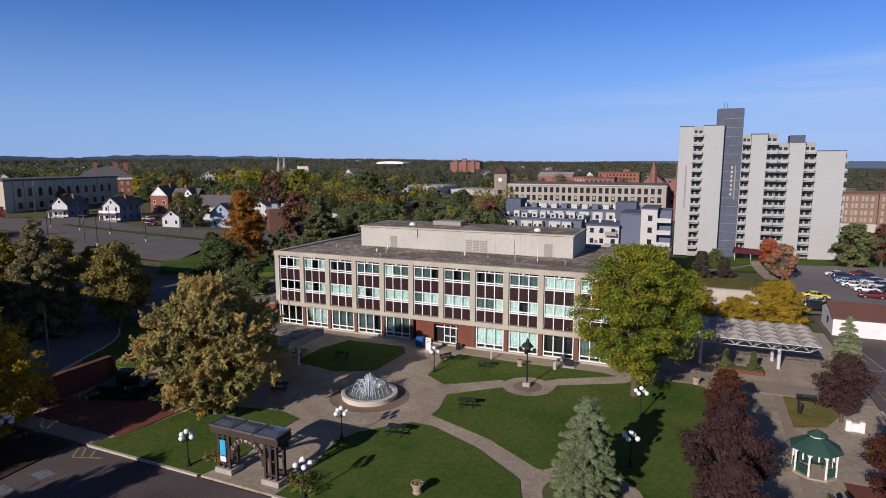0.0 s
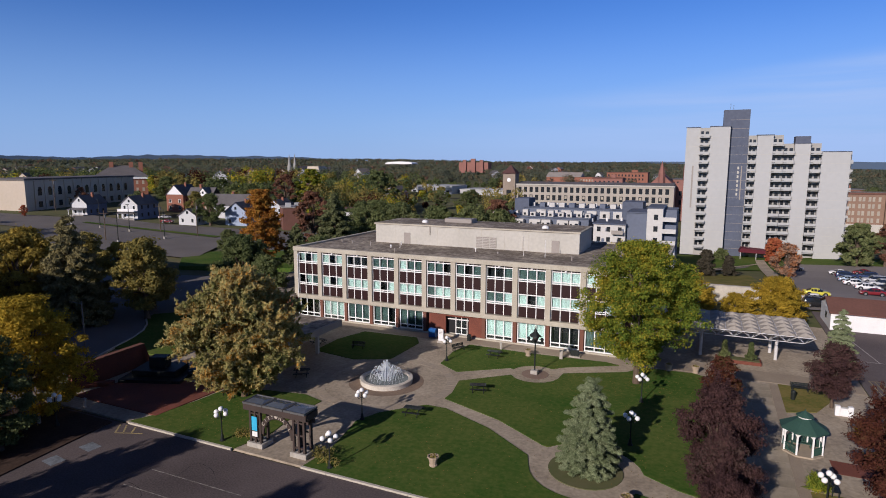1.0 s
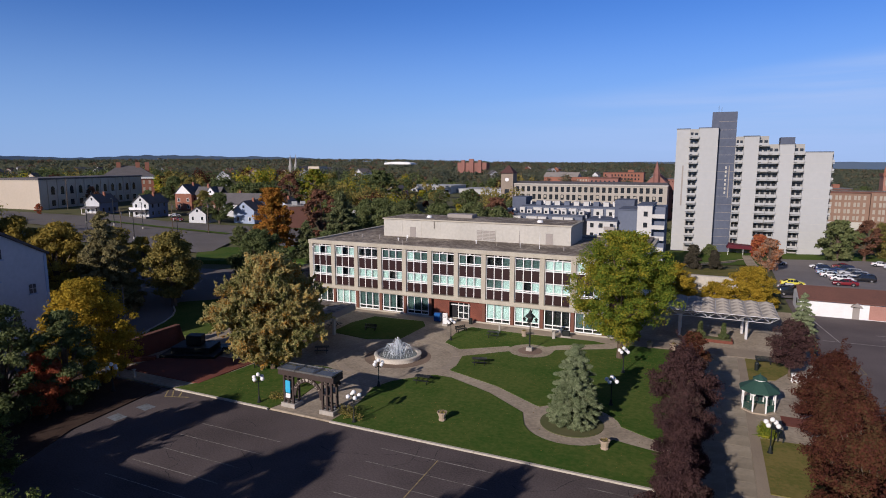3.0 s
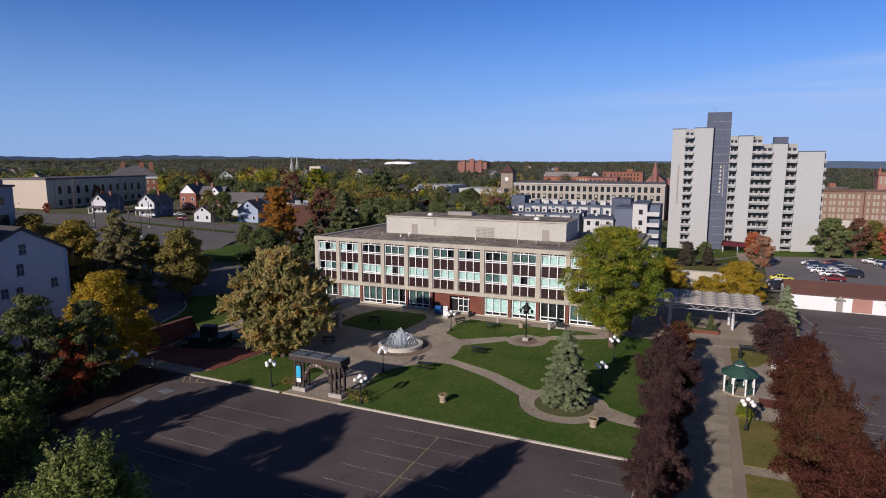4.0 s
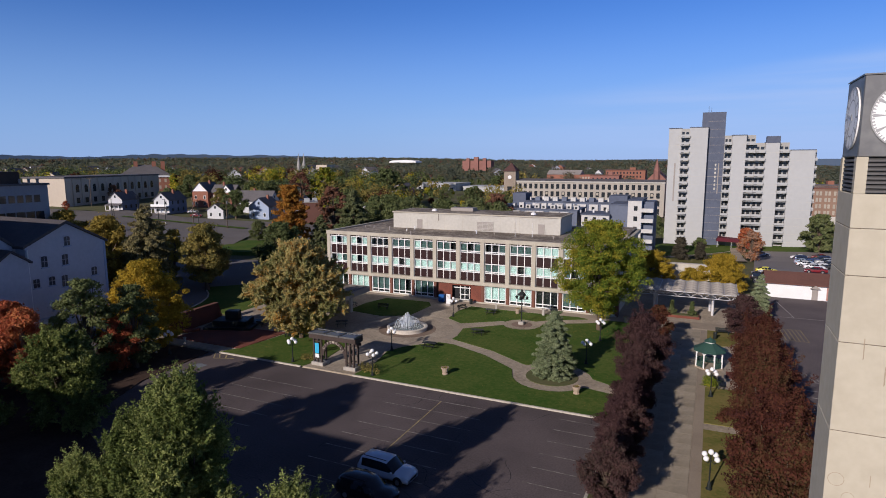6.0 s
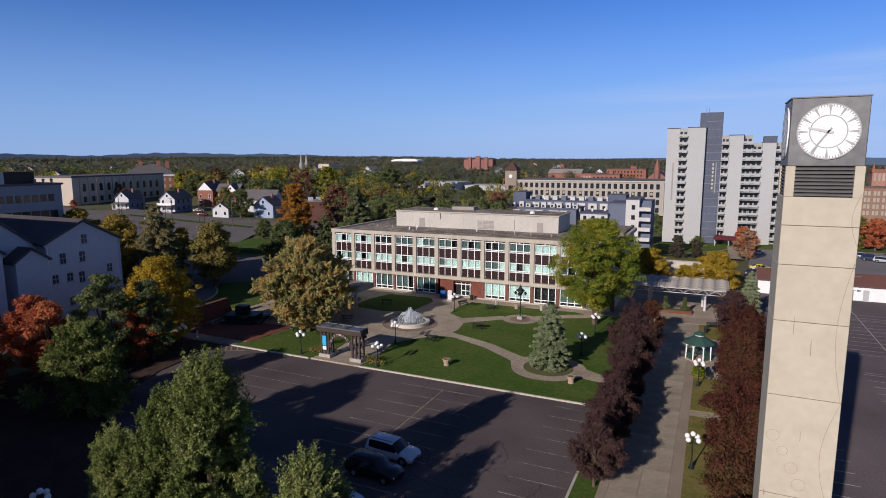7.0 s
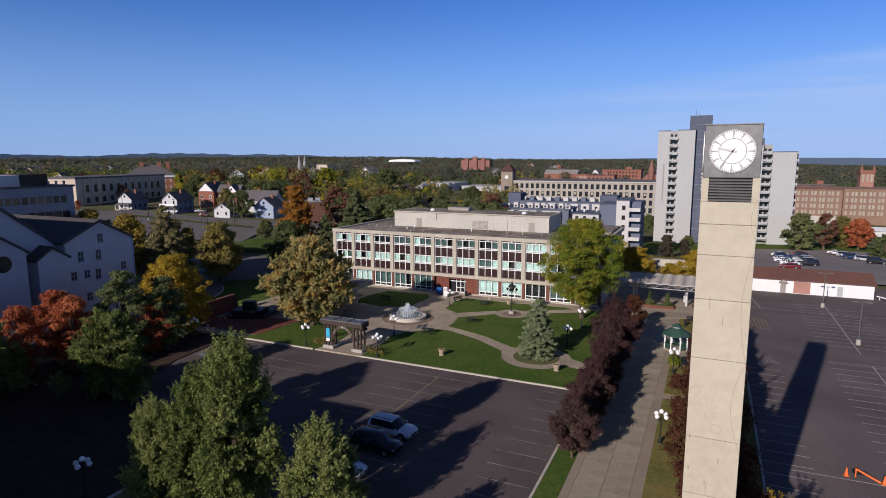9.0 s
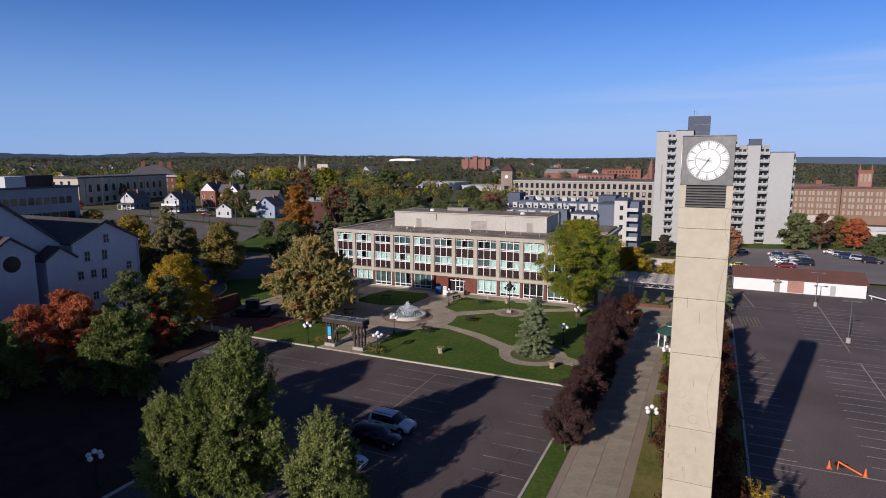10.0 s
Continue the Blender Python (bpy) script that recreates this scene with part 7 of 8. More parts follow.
# houses to the west
def house(label, x, y, turn, w, d, h, ridge, wall_mat, roof_mat=SHINGLE, porch=True, z=None, front=None):
    """A gabled town house: the gable faces the local -y side."""
    z = terrain(x, y) if z is None else z
    top = thing("house", label, "house", x, y, z - 0.2, turn, "town houses")
    part("wall", Geo().box(-w / 2, 0, 0, w / 2, d, h).wedge([(-w / 2, h), (w / 2, h), (0, h + ridge)], "y", 0.02, d - 0.02), wall_mat, top)
    # sunlit gable stays white on a thin panel; walls behind are shade-toned
    if front:
        part("front_cladding", Geo().wedge([(-w / 2 + 0.02, 0.05), (w / 2 - 0.02, 0.05), (w / 2 - 0.02, h), (0, h + ridge - 0.05), (-w / 2 + 0.02, h)], "y", -0.03, -0.002), front, top, "white gable front laid over shade-darkened walls")
    e, t = 0.45, 0.22
    s = ridge / (w / 2)
    part("roof", Geo().wedge([(-w / 2 - e, h - e * s), (0, h + ridge), (w / 2 + e, h - e * s), (w / 2 + e, h - e * s + t), (0, h + ridge + t), (-w / 2 - e, h - e * s + t)], "y", -0.4, d + 0.4), roof_mat, top)
    for zz in (1.1, 4.0):
        if zz + 1.4 > h:
            continue
        for xx in (-w * 0.28, w * 0.28):
            o = part("window", Geo().box(xx - 0.45, -0.05, zz, xx + 0.45, 0.03, zz + 1.4), DARKWIN, top)
            part("window_frame", Geo().box(xx - 0.58, -0.035, zz - 0.12, xx + 0.58, 0.02, zz + 1.52), WHITE, o)
        for k in range(3):
            yy = d * (0.2 + 0.3 * k)
            part("window", Geo().box(w / 2 - 0.03, yy - 0.45, zz, w / 2 + 0.05, yy + 0.45, zz + 1.4), DARKWIN, top)
    part("attic_window", Geo().box(-0.4, -0.05, h + ridge * 0.25, 0.4, 0.05, h + ridge * 0.25 + 1.0), DARKWIN, top)
    part("chimney", Geo().box(0.4, d * 0.55, h, 1.2, d * 0.55 + 0.8, h + ridge + 1.1), TOWNBRICK, top)
    if porch:
        part("porch_floor", Geo().box(-w / 2, -2.2, 0, w / 2, 0, 0.6), GREYDOOR, top)
        part("porch_roof", Geo().wedge([(-2.5, 2.7), (0, 3.3), (0, 3.05), (-2.5, 2.5)], "x", -w / 2 - 0.2, w / 2 + 0.2), roof_mat, top)
        for k in range(4):
            xx = -w / 2 + 0.15 + (w - 0.3) * k / 3
            part("porch_post", Geo().box(xx - 0.09, -2.2, 0.6, xx + 0.09, -2.02, 2.6), WHITE, top)
    return top


house("clapboard house with white gable and porch, blue-grey shade put into its sides", -221, 147, 14, 6.6, 10.5, 4.9, 2.9, CLAPSHADE, front=CLAP)
house("house with white stacked porches, blue-grey shade put into its sides", -199, 151.5, 14, 7.0, 12, 5.9, 3.0, CLAPSHADE, front=CLAP)
part("upper_porch", Geo().box(-3.5, -2.2, 3.3, 3.5, 0, 3.5).box(-3.5, -2.2, 3.5, 3.5, -2.1, 4.3), WHITE, bpy.data.objects["house.001"])
house("red brick house with a white gable", -209.5, 182, 14, 8.0, 12, 7.4, 4.0, TOWNBRICK, SHINGLE, False)
part("white_gable", Geo().wedge([(-3.9, 7.5), (3.9, 7.5), (0, 11.3)], "y", -0.12, -0.03), WHITE, bpy.data.objects["house.002"], "white painted gable")
bh = bpy.data.objects["house.002"]
part("side_wing", Geo().box(4.02, 2.5, 0, 16.0, 9.5, 6.9), TOWNBRICK, bh, "red brick side wing")
part("wing_roof", Geo().wedge([(2.1, 6.7), (6.0, 10.2), (9.9, 6.7), (9.9, 7.0), (6.0, 10.5), (2.1, 7.0)], "x", 4.05, 16.3), SHINGLE, bh, "grey shingled wing roof")
part("bay", Geo().box(10.6, 0.6, 0, 15.6, 2.48, 6.9), TOWNBRICK, bh)
part("bay_gable", Geo().wedge([(10.2, 6.95), (16.0, 6.95), (13.1, 10.3)], "y", 0.45, 6.0), WHITE, bh, "white painted gable")
part("bay_roof", Geo().wedge([(9.9, 6.75), (13.1, 10.35), (16.3, 6.75), (16.3, 7.05), (13.1, 10.7), (9.9, 7.05)], "y", 0.2, 6.0), SHINGLE, bh)
for xx in (5.4, 7.6, 9.4):
    for zz in (1.2, 4.3):
        part("window", Geo().box(xx - 0.45, 2.44, zz, xx + 0.45, 2.53, zz + 1.5), PALEWIN, bh)
for xx in (11.8, 14.2):
    for zz in (1.2, 4.3):
        part("window", Geo().box(xx - 0.45, 0.54, zz, xx + 0.45, 0.63, zz + 1.5), PALEWIN, bh)
part("attic_window", Geo().box(12.7, 0.38, 7.9, 13.5, 0.47, 8.9), DARKWIN, bh)
part("chimney", Geo().box(8.6, 5.4, 8, 9.5, 6.3, 11.8), TOWNBRICK, bh)
house("large pale house under a broad grey roof", -168.1, 185, 104, 9, 17, 6.0, 4.0, CLAP, SHINGLE, False)
house("small white house half hidden by trees", -172, 154, 14, 7, 9, 3.6, 2.4, CLAP, SHINGLE, False)
house("two-storey blue-grey clapboard house", -158.5, 164, 14, 8.6, 11, 5.2, 3.4, CLAPBLUE, SHINGLE, False)
house("white house behind the orange tree", -156, 182, 14, 9, 12, 5.6, 3.0, CLAP, SHINGLE, False)
house("grey house with a brown hipped gable", -196, 262, 45, 11, 13, 8.0, 4.6, CLAPGREY, BROWNROOF, False)
house("white house among far trees", -330, 330, 45, 10, 14, 8.0, 4.0, CLAP, SHINGLE, False)

# large hip-roofed school in the trees
hip = thing("hip_roofed_school", "large brick school with a grey hipped roof and chimneys", "school", -302, 228, 7.0, 52)
part("wall", Geo().box(-13, 0, 0, 13, 20, 10), TOWNBRICK, hip)
part("eaves_board", Geo().box(-13.6, -0.6, 9.0, 13.6, 20.6, 10.4), WHITE, hip)
part("roof", Geo().add([(-14, -1, 10.4), (14, -1, 10.4), (14, 21, 10.4), (-14, 21, 10.4), (-5, 10, 16.5), (5, 10, 16.5)], [(0, 1, 5, 4), (1, 2, 5), (2, 3, 4, 5), (3, 0, 4), (3, 2, 1, 0)]), SHINGLE, hip)
for x in (-6, 4, 9):
    part("chimney", Geo().box(x, 8, 12, x + 2.2, 10, 18.5), TOWNBRICK, hip)
window_rows(hip, "window", 1.2, 2.0, [-11 + 3.1 * i for i in range(8)], (2.0, 6.0), 0, PALEWIN)

# long beige civic building
beige = thing("beige_civic_building", "long beige two-storey building with arched windows", "building", -248, 143.5, 5.0, 107)
part("wall", Geo().box(0, 0, 0, 68, 20, 13.0), BEIGE, beige)
part("cornice", Geo().box(-0.4, -0.4, 13.0, 68.4, 20.4, 13.7), SHINGLE, beige)
part("end_bay", Geo().box(-0.5, -0.6, 0, 3.5, 0, 12.6), BEIGE, beige)
for i in range(11):
    x = 6.5 + 5.4 * i
    o = part("window", Geo().box(x, -0.06, 6.6, x + 2.0, 0.03, 9.2), DARKWIN, beige)
    part("arch_head", Geo().wedge([(x, 9.2), (x + 2.0, 9.2), (x + 1.7, 9.9), (x + 1.0, 10.2), (x + 0.3, 9.9)], "y", -0.06, 0.03), DARKWIN, o)
    part("pilaster", Geo().box(x - 2.0, -0.3, 0, x - 1.2, 0, 12.8), BEIGE, beige)
    part("window", Geo().box(x, -0.06, 1.8, x + 2.0, 0.03, 4.2), DARKWIN, beige)

# grey office building beside the church
grey = thing("grey_office", "pale grey concrete office building with ribbon windows", "building", -111.3, 51.7, 6.9, 180)
grey.scale = (0.74, 0.74, 0.74)
part("lower_wall", Geo().box(0.05, 0.05, -10.0, 54.9, 25.9, 0.0), CLAPGREY, grey)
part("wall", Geo().box(0, 0, 0, 55, 26, 18.4), surface("grey_office_render", (0.34, 0.34, 0.36), 0.9, fine=2, coarse=0.2, amount=0.2), grey)
part("roof_slab", Geo().box(-0.4, -0.4, 18.4, 55.4, 26.4, 18.9), SHINGLE, grey)
part("penthouse", Geo().box(1.5, 6, 18.9, 12, 13.6, 22.0), DARKWOOD, grey, "dark rooftop plant room")
part("penthouse", Geo().box(1.0, 13.8, 18.9, 10, 19.0, 21.8), CLAP, grey, "white rooftop plant room")
for k in range(3):
    part("rooftop_vent", Geo().lathe([(0.3, 18.9), (0.3, 19.7), (0.45, 19.8), (0.2, 20.1), (0.01, 20.1)], 10, 0.8, 2.0 + 2.2 * k), GREYDOOR, grey)
window_rows(grey, "window", 1.5, 1.9, [3 + 2.1 * i for i in range(11)], (14.0,), 0, DARKWIN, "x")
window_rows(grey, "window", 2.1, 3.4, [2.6 + 2.4 * i for i in range(10)], (8.2,), 0, DARKWIN, "x")
window_rows(grey, "window", 2.1, 2.4, [2.6 + 2.4 * i for i in range(10)], (3.0,), 0, DARKWIN, "x")

# white church with three gables towards the park
CHURCHWALL = surface("church_render", (0.45, 0.46, 0.505), 0.85, other=(0.36, 0.37, 0.41), fine=2, coarse=0.35, amount=0.35)
CHURCHWIN = surface("leaded_window", (0.06, 0.065, 0.085), 0.2, other=(0.035, 0.04, 0.05), amount=0.4, fine=3, bump=0, spec=0.5)
CHURCHROOF = surface("dark_church_shingles", (0.085, 0.075, 0.075), 0.85, other=(0.05, 0.046, 0.05), fine=4, coarse=0.5, amount=0.45)
church = thing("white_church", "white rendered church with dark slate roofs and small windows", "church", -75.0, 0, 0)
part("east_wing", Geo().wedge([(25.4, 0), (36.8, 0), (36.8, 13.2), (31.2, 16.3), (25.4, 13.6)], "x", -24, 0), CHURCHWALL, church, "white gabled wing")
part("wing_roof", Geo().wedge([(25.0, 13.35), (31.2, 16.35), (37.2, 13.0), (37.2, 13.3), (31.2, 16.75), (25.0, 13.75)], "x", -24.3, 0.35), CHURCHROOF, church, "dark slate wing roof")
part("nave", Geo().wedge([(2, 0), (26, 0), (26, 12.8), (14.0, 22.5), (2, 12.8)], "x", -45, -2.0), CHURCHWALL, church, "white nave wall")
part("nave_roof", Geo().wedge([(1.4, 12.3), (14.0, 22.5), (26.6, 12.3), (26.6, 12.7), (14.0, 23.0), (1.4, 12.7)], "x", -45.3, -1.7), CHURCHROOF, church, "dark slate nave roof")
for y0, y1, zt in ((20.9, 25.2, 13.2), (13.2, 19.4, 15.4)):
    m_ = (y0 + y1) / 2
    pz = zt - (y1 - y0) * 0.35
    part("porch_gable", Geo().wedge([(y0, 0), (y1, 0), (y1, pz), (m_, zt), (y0, pz)], "x", -2.0, 0.9), CHURCHWALL, church, "white gabled porch")
    part("porch_roof", Geo().wedge([(y0 - 0.4, pz - 0.25), (m_, zt + 0.05), (y1 + 0.4, pz - 0.25), (y1 + 0.4, pz + 0.05), (m_, zt + 0.35), (y0 - 0.4, pz + 0.05)], "x", -2.2, 1.2), CHURCHROOF, church)
part("round_window", Geo().rod((0.88, 16.3, 11.9), (0.97, 16.3, 11.9), 1.15, 1.15, 22), DARKWIN, church, "round rose window")
for y, z, h in ((30.9, 13.1, 1.3), (27.5, 10.5, 1.5), (30.4, 10.4, 1.5), (26.2, 7.8, 1.2), (28.3, 7.8, 1.2), (30.1, 7.3, 1.6), (34.6, 8.2, 1.2), (28.4, 4.2, 1.2), (32.4, 4.2, 1.4)):
    y += 0.3
    arch_ = [(y - 0.42, z), (y + 0.42, z)] + [(y + 0.42 * math.cos(q * math.pi / 8), z + h - 0.1 + 0.12 * math.sin(q * math.pi / 8)) for q in range(9)]
    o = part("window", Geo().wedge(arch_, "x", -0.05, 0.02), CHURCHWIN, church, "arched dark window")
    part("glazing_bar", Geo().box(0.0, y - 0.03, z, 0.05, y + 0.03, z + h).box(0.0, y - 0.42, z + h * 0.5, 0.05, y + 0.42, z + h * 0.5 + 0.06), CLAPGREY, o)
    part("hood_mould", Geo().wedge([(y - 0.6, z + h - 0.05), (y - 0.44, z + h - 0.05), (y, z + h + 0.06), (y + 0.44, z + h - 0.05), (y + 0.6, z + h - 0.05), (y + 0.4, z + h + 0.14), (y, z + h + 0.2), (y - 0.4, z + h + 0.14)], "x", 0.0, 0.08), CHURCHWALL, o)
    part("sill", Geo().box(0.0, y - 0.55, z - 0.16, 0.16, y + 0.55, z), CLAPBLUE, o)
part("base_band", Geo().box(-0.05, 25.3, 3.2, 0.10, 36.9, 3.4), CLAPBLUE, church)
part("downpipe", Geo().rod((0.12, 25.6, 0), (0.12, 25.6, 13.2), 0.1), WHITE, church)
part("corner_band", Geo().box(-0.5, 36.6, 0, 0.06, 36.95, 13.1), CLAPBLUE, church)

# building outside the view that shades the car park
hid = thing("brick_block", "unseen brick building inferred from its shadow on the car park", "building", -44, -34.2)
part("wall", Geo().box(-18, -15, 0, 17.5, 16, 15.0), BRICK, hid)
part("roof", Geo().box(-18.3, -15.3, 15.0, 17.8, 16.3, 15.5), ROOFING, hid)
# taller unseen wing, added only to keep the western ground in shadow
part("tall_wing", Geo().box(-80, -20, 0, -18.0, 8, 19.0), BRICK, hid)
part("wing_roof", Geo().box(-80.3, -20.3, 19.0, -17.7, 8.3, 19.4), ROOFING, hid)


# poles in the western car park
def utility_pole(x, y, h):
    top = thing("utility_pole", "weathered wooden utility pole with a cross-arm", "pole", x, y, terrain(x, y), 40, "utility poles")
    part("pole", Geo().rod((0, 0, -0.3), (0, 0, h), 0.16, 0.11, 8), BARK, top)
    part("cross_arm", Geo().box(-1.2, -0.06, h - 0.9, 1.2, 0.06, h - 0.75), BARK, top)
    part("transformer", Geo().rod((0.3, 0, h - 2.2), (0.3, 0, h - 1.2), 0.22, 0.22, 10), GREYMETAL, top)
    return top


for x, y, h in ((-146.9, 134.7, 11.0), (-245, 153, 13), (-160.7, 113.3, 9.0), (-163.3, 134.8, 9.5)):
    utility_pole(x, y, h)


def dark_lamp(x, y, h):
    top = thing("lot_lamp_dark", "dark car park lamp post on a white foot", "lamp post", x, y, terrain(x, y) + 0.2, 0, "west car park lamps")
    part("foot", Geo().rod((0, 0, 0), (0, 0, 0.8), 0.35, 0.35, 10), STONE, top)
    part("pole", Geo().rod((0, 0, 0.8), (0, 0, h), 0.12, 0.09, 8), IRON, top)
    part("head", Geo().box(-0.9, -0.2, h - 0.15, 0.2, 0.2, h), IRON, top)
    return top


for x, y, h in ((-197, 127.6, 9.5), (-184.7, 129.0, 9.5), (-170.3, 128.8, 9.0), (-174.8, 112.1, 6.5), (-153.6, 112.0, 8.5), (-149.8, 124.7, 9.0)):
    dark_lamp(x, y, h)
clone(proto["white"], -191.3, 160.6, terrain(-191.3, 160.6) + 0.2, 55)
clone(proto["red"], -180, 152, terrain(-180, 152) + 0.2, 20)

# far landmarks
SPIRESTONE = surface("weathered_spire_stone", (0.32, 0.31, 0.285), 0.9, other=(0.22, 0.22, 0.205), fine=1, coarse=0.1, amount=0.4, bump=0)
spire = thing("twin_spired_church", "far grey stone church with two slender spires", "church", -388, 480, 8)
part("nave", Geo().wedge([(0, 0), (14, 0), (14, 9), (7, 14), (0, 9)], "y", 0, 30), SHINGLE, spire)
for x in (0.6, 7.4):
    part("spire", Geo().lathe([(2.0, 0), (2.0, 14), (1.4, 16), (0.1, 26)], 8, x + 1.7, 0), SPIRESTONE, spire)
part("hall_roof", Geo().wedge([(17, 0), (36, 0), (33, 14), (20, 14)], "y", 6, 20), BEIGE, spire)
dome = thing("white_air_dome", "far white air-supported sports dome", "dome", -848, 1583, 23)
part("membrane", Geo().wedge([(-46, 0), (46, 0), (44, 4), (34, 6.5), (0, 8), (-34, 6.5), (-44, 4)], "y", -20, 20), WHITE, dome)
castle = thing("far_brick_school", "far long red brick school above the trees", "school", -384, 920, 10)
part("wall", Geo().box(0, 0, 0, 52, 16, 17).box(8, -3, 0, 14, 0, 21).box(22, -3, 0, 30, 0, 23).box(38, -3, 0, 44, 0, 21), HAZEBRICK, castle)
flat1 = thing("flat_white_works", "long low pale works building", "factory", -206, 398, -1.5)
part("wall", Geo().box(0, 0, 0, 34, 30, 9.5).box(36, 10, 0, 100, 40, 7.0), PANEL, flat1)
part("roof", Geo().box(-0.3, -0.3, 9.5, 34.3, 30.3, 10).box(35.7, 9.7, 7, 100.3, 40.3, 7.5), PANEL, flat1)
window_rows(flat1, "window", 2.6, 2.2, [3 + 4.6 * i for i in range(7)], (4.5,), 0, DARKWIN)
flat2 = thing("brown_hall", "long grey-roofed brick hall", "building", -147, 578, -1)
part("wall", Geo().box(0, 0, 0, 50, 20, 13), TOWNBRICK, flat2)
part("roof", Geo().wedge([(-0.5, 13), (20.5, 13), (10, 17.5)], "x", -0.5, 34), GREYDOOR, flat2)
window_rows(flat2, "window", 1.6, 2.0, [34 + 2.8 * i for i in range(5)], (4.0, 9.0), 0, PALEWIN)
redch = thing("red_church", "far red brick church with a pointed steeple", "church", -40, 475, -4)
part("nave", Geo().wedge([(0, 0), (16, 0), (16, 14), (8, 22), (0, 14)], "y", 0, 30), HAZEBRICK, redch)
part("steeple", Geo().lathe([(2.4, 0), (2.4, 22), (0.1, 31)], 6, 8, -1), HAZEBRICK, redch)
midb = thing("brown_brick_block", "square brown brick block with rooftop units", "building", -134, 167, 0.6, 45)
part("wall", Geo().box(-4, 0, 0, 4, 10, 8.5), BROWNROOF, midb)
part("roof", Geo().box(-4.2, -0.2, 8.5, 4.2, 10.2, 8.8), GREYDOOR, midb)
part("roof_unit", Geo().box(-2.6, 2, 8.8, -0.8, 4, 10.2), PANEL, midb)
part("roof_unit", Geo().box(1.0, 5, 8.8, 2.6, 7, 10.0), PANEL, midb)
midc = thing("white_shop", "low white shop with a flat roof", "shop", -120, 192, 0.4, 30)
part("wall", Geo().box(-8, 0, 0, 10, 12, 6.5), CLAP, midc)
part("roof", Geo().box(-8.3, -0.3, 6.5, 10.3, 12.3, 6.9), BROWNROOF, midc)
part("window", Geo().box(-6, -0.06, 1.2, -1, 0.02, 3.4).box(2, -0.06, 1.2, 8, 0.02, 3.4), DARKWIN, midc)

# ---- further trees ----
# never in view: set where its crown throws the leafy car park shadow
oak = tree("oak", "olive", "unseen tall olive oak, placed for its shadow on the car park", -36.0, -17.0, 20.2, 6.0, 3.0, 160, 70, 0.3, "round", 71, 0.0, "oaks", 0.5, 1.3)


def quick(kind, label, x, y, h, r, seed, shape="round", n=90, leaves=70, size=0.24, base=None, group="", spread=1.1):
    return tree("tree", kind, label, x, y, h, r, h * 0.16 if base is None else base, n, int(leaves * 0.65), size * 1.15, shape, seed, terrain(x, y), group, 0.03 * h, spread)


quick("yellow", "bright yellow rounded tree beside the church", -58.5, 30.2, 12.3, 7.0, 51, n=420, leaves=110, size=0.11, base=1.2, shape="dome", spread=0.9)
gr = quick("green", "dark green rounded tree in the shade", -55.6, 20.0, 12.0, 3.9, 52, n=190, leaves=100, size=0.12, base=0.8, spread=0.85)
clone(gr, -54.0, 24.8, 0, 40, 0.88)
rd = quick("red", "orange-red maple before the church", -57.4, 14.3, 9.8, 3.6, 53, n=170, leaves=100, size=0.11, base=1.0, spread=0.8)
clone(rd, -62.5, 15.5, 0, 80, 1.0)
clone(rd, -60.0, 9.5, 0, 300, 0.95)
clone(rd, -54.2, 22.6, 0, 200, 0.72)
sv = tree("tree", "silver", "grey-green tree in front of the church", -46.0, 10.8, 9.2, 5.6, 0.8, 320, 150, 0.085, "dome", 54, 0.0, "", 0.25, 0.9, shoots=20, sprays=6)
clone(sv, -57.5, 4.5, 0, 90, 0.9)
ol = quick("olive", "olive and gold tree behind the church", -80.5, 61.5, 13.4, 5.6, 55, n=220, leaves=90, size=0.17)
pn = conifer("pine", "pine", "broad dark drooping conifer behind the church", -89.0, 55.0, 16.8, 7.0, 18, 56, 0.0, "", 0.2, 200, 0.20, 1.0)
next(o for o in pn.children if o.name.startswith("crown")).data.materials[0] = foliage("grey_green_needles", [(0.09, 0.084, 0.038), (0.16, 0.144, 0.066), (0.25, 0.215, 0.10)], 0.15, 0.6)
clone(ol, -98, 64, 0.3, 100, 0.95, "olive and gold tree beside the side road")
clone(ol, -92.0, 71.0, 0, 160, 0.62, "small gold tree beside the side road")
yl = quick("yellow", "gold-leaved tree behind the church roof", -102, 56.5, 14.6, 5.8, 58, n=190, leaves=80, size=0.18)
next(o for o in yl.children if o.name.startswith("crown")).data.materials[0] = foliage("dull_gold_leaves", [(0.15, 0.125, 0.034), (0.31, 0.24, 0.053), (0.44, 0.33, 0.07)], 0.42)
clone(yl, -109, 53.0, 0.3, 210, 1.05, "dull gold tree beyond the church")
clone(ol, -85.0, 66.5, 0, 60, 0.84, "olive and gold tree beside the broad conifer")
clone(yl, -106, 76, 0.4, 90, 0.62, "small dull gold tree on the verge")
clone(yl, -95.5, 51.0, 0.2, 140, 0.98, "dull gold tree beyond the church")
dg = quick("green", "dense dark green tree beside the service yard", -78.0, 80.5, 12.0, 6.0, 59, n=230, leaves=90, size=0.17)
clone(dg, -68.5, 76.0, 0, 90, 0.78)
clone(dg, -66.0, 88.0, 0, 170, 0.95)
clone(dg, -84.0, 88.0, 0, 230, 0.8)
quick("orange", "tall glowing orange maple by the road", -96.2, 107.0, 19.0, 8.0, 60, n=340, leaves=90, size=0.18, shape="egg")
dp = conifer("pine", "pine", "dark pointed conifer beside the hall", -83.0, 118.0, 17.4, 7.4, 18, 61, 0.0, "", 0.22, 200, 0.1, 1.0)
clone(dp, -90.0, 112.0, 0, 60, 0.6)
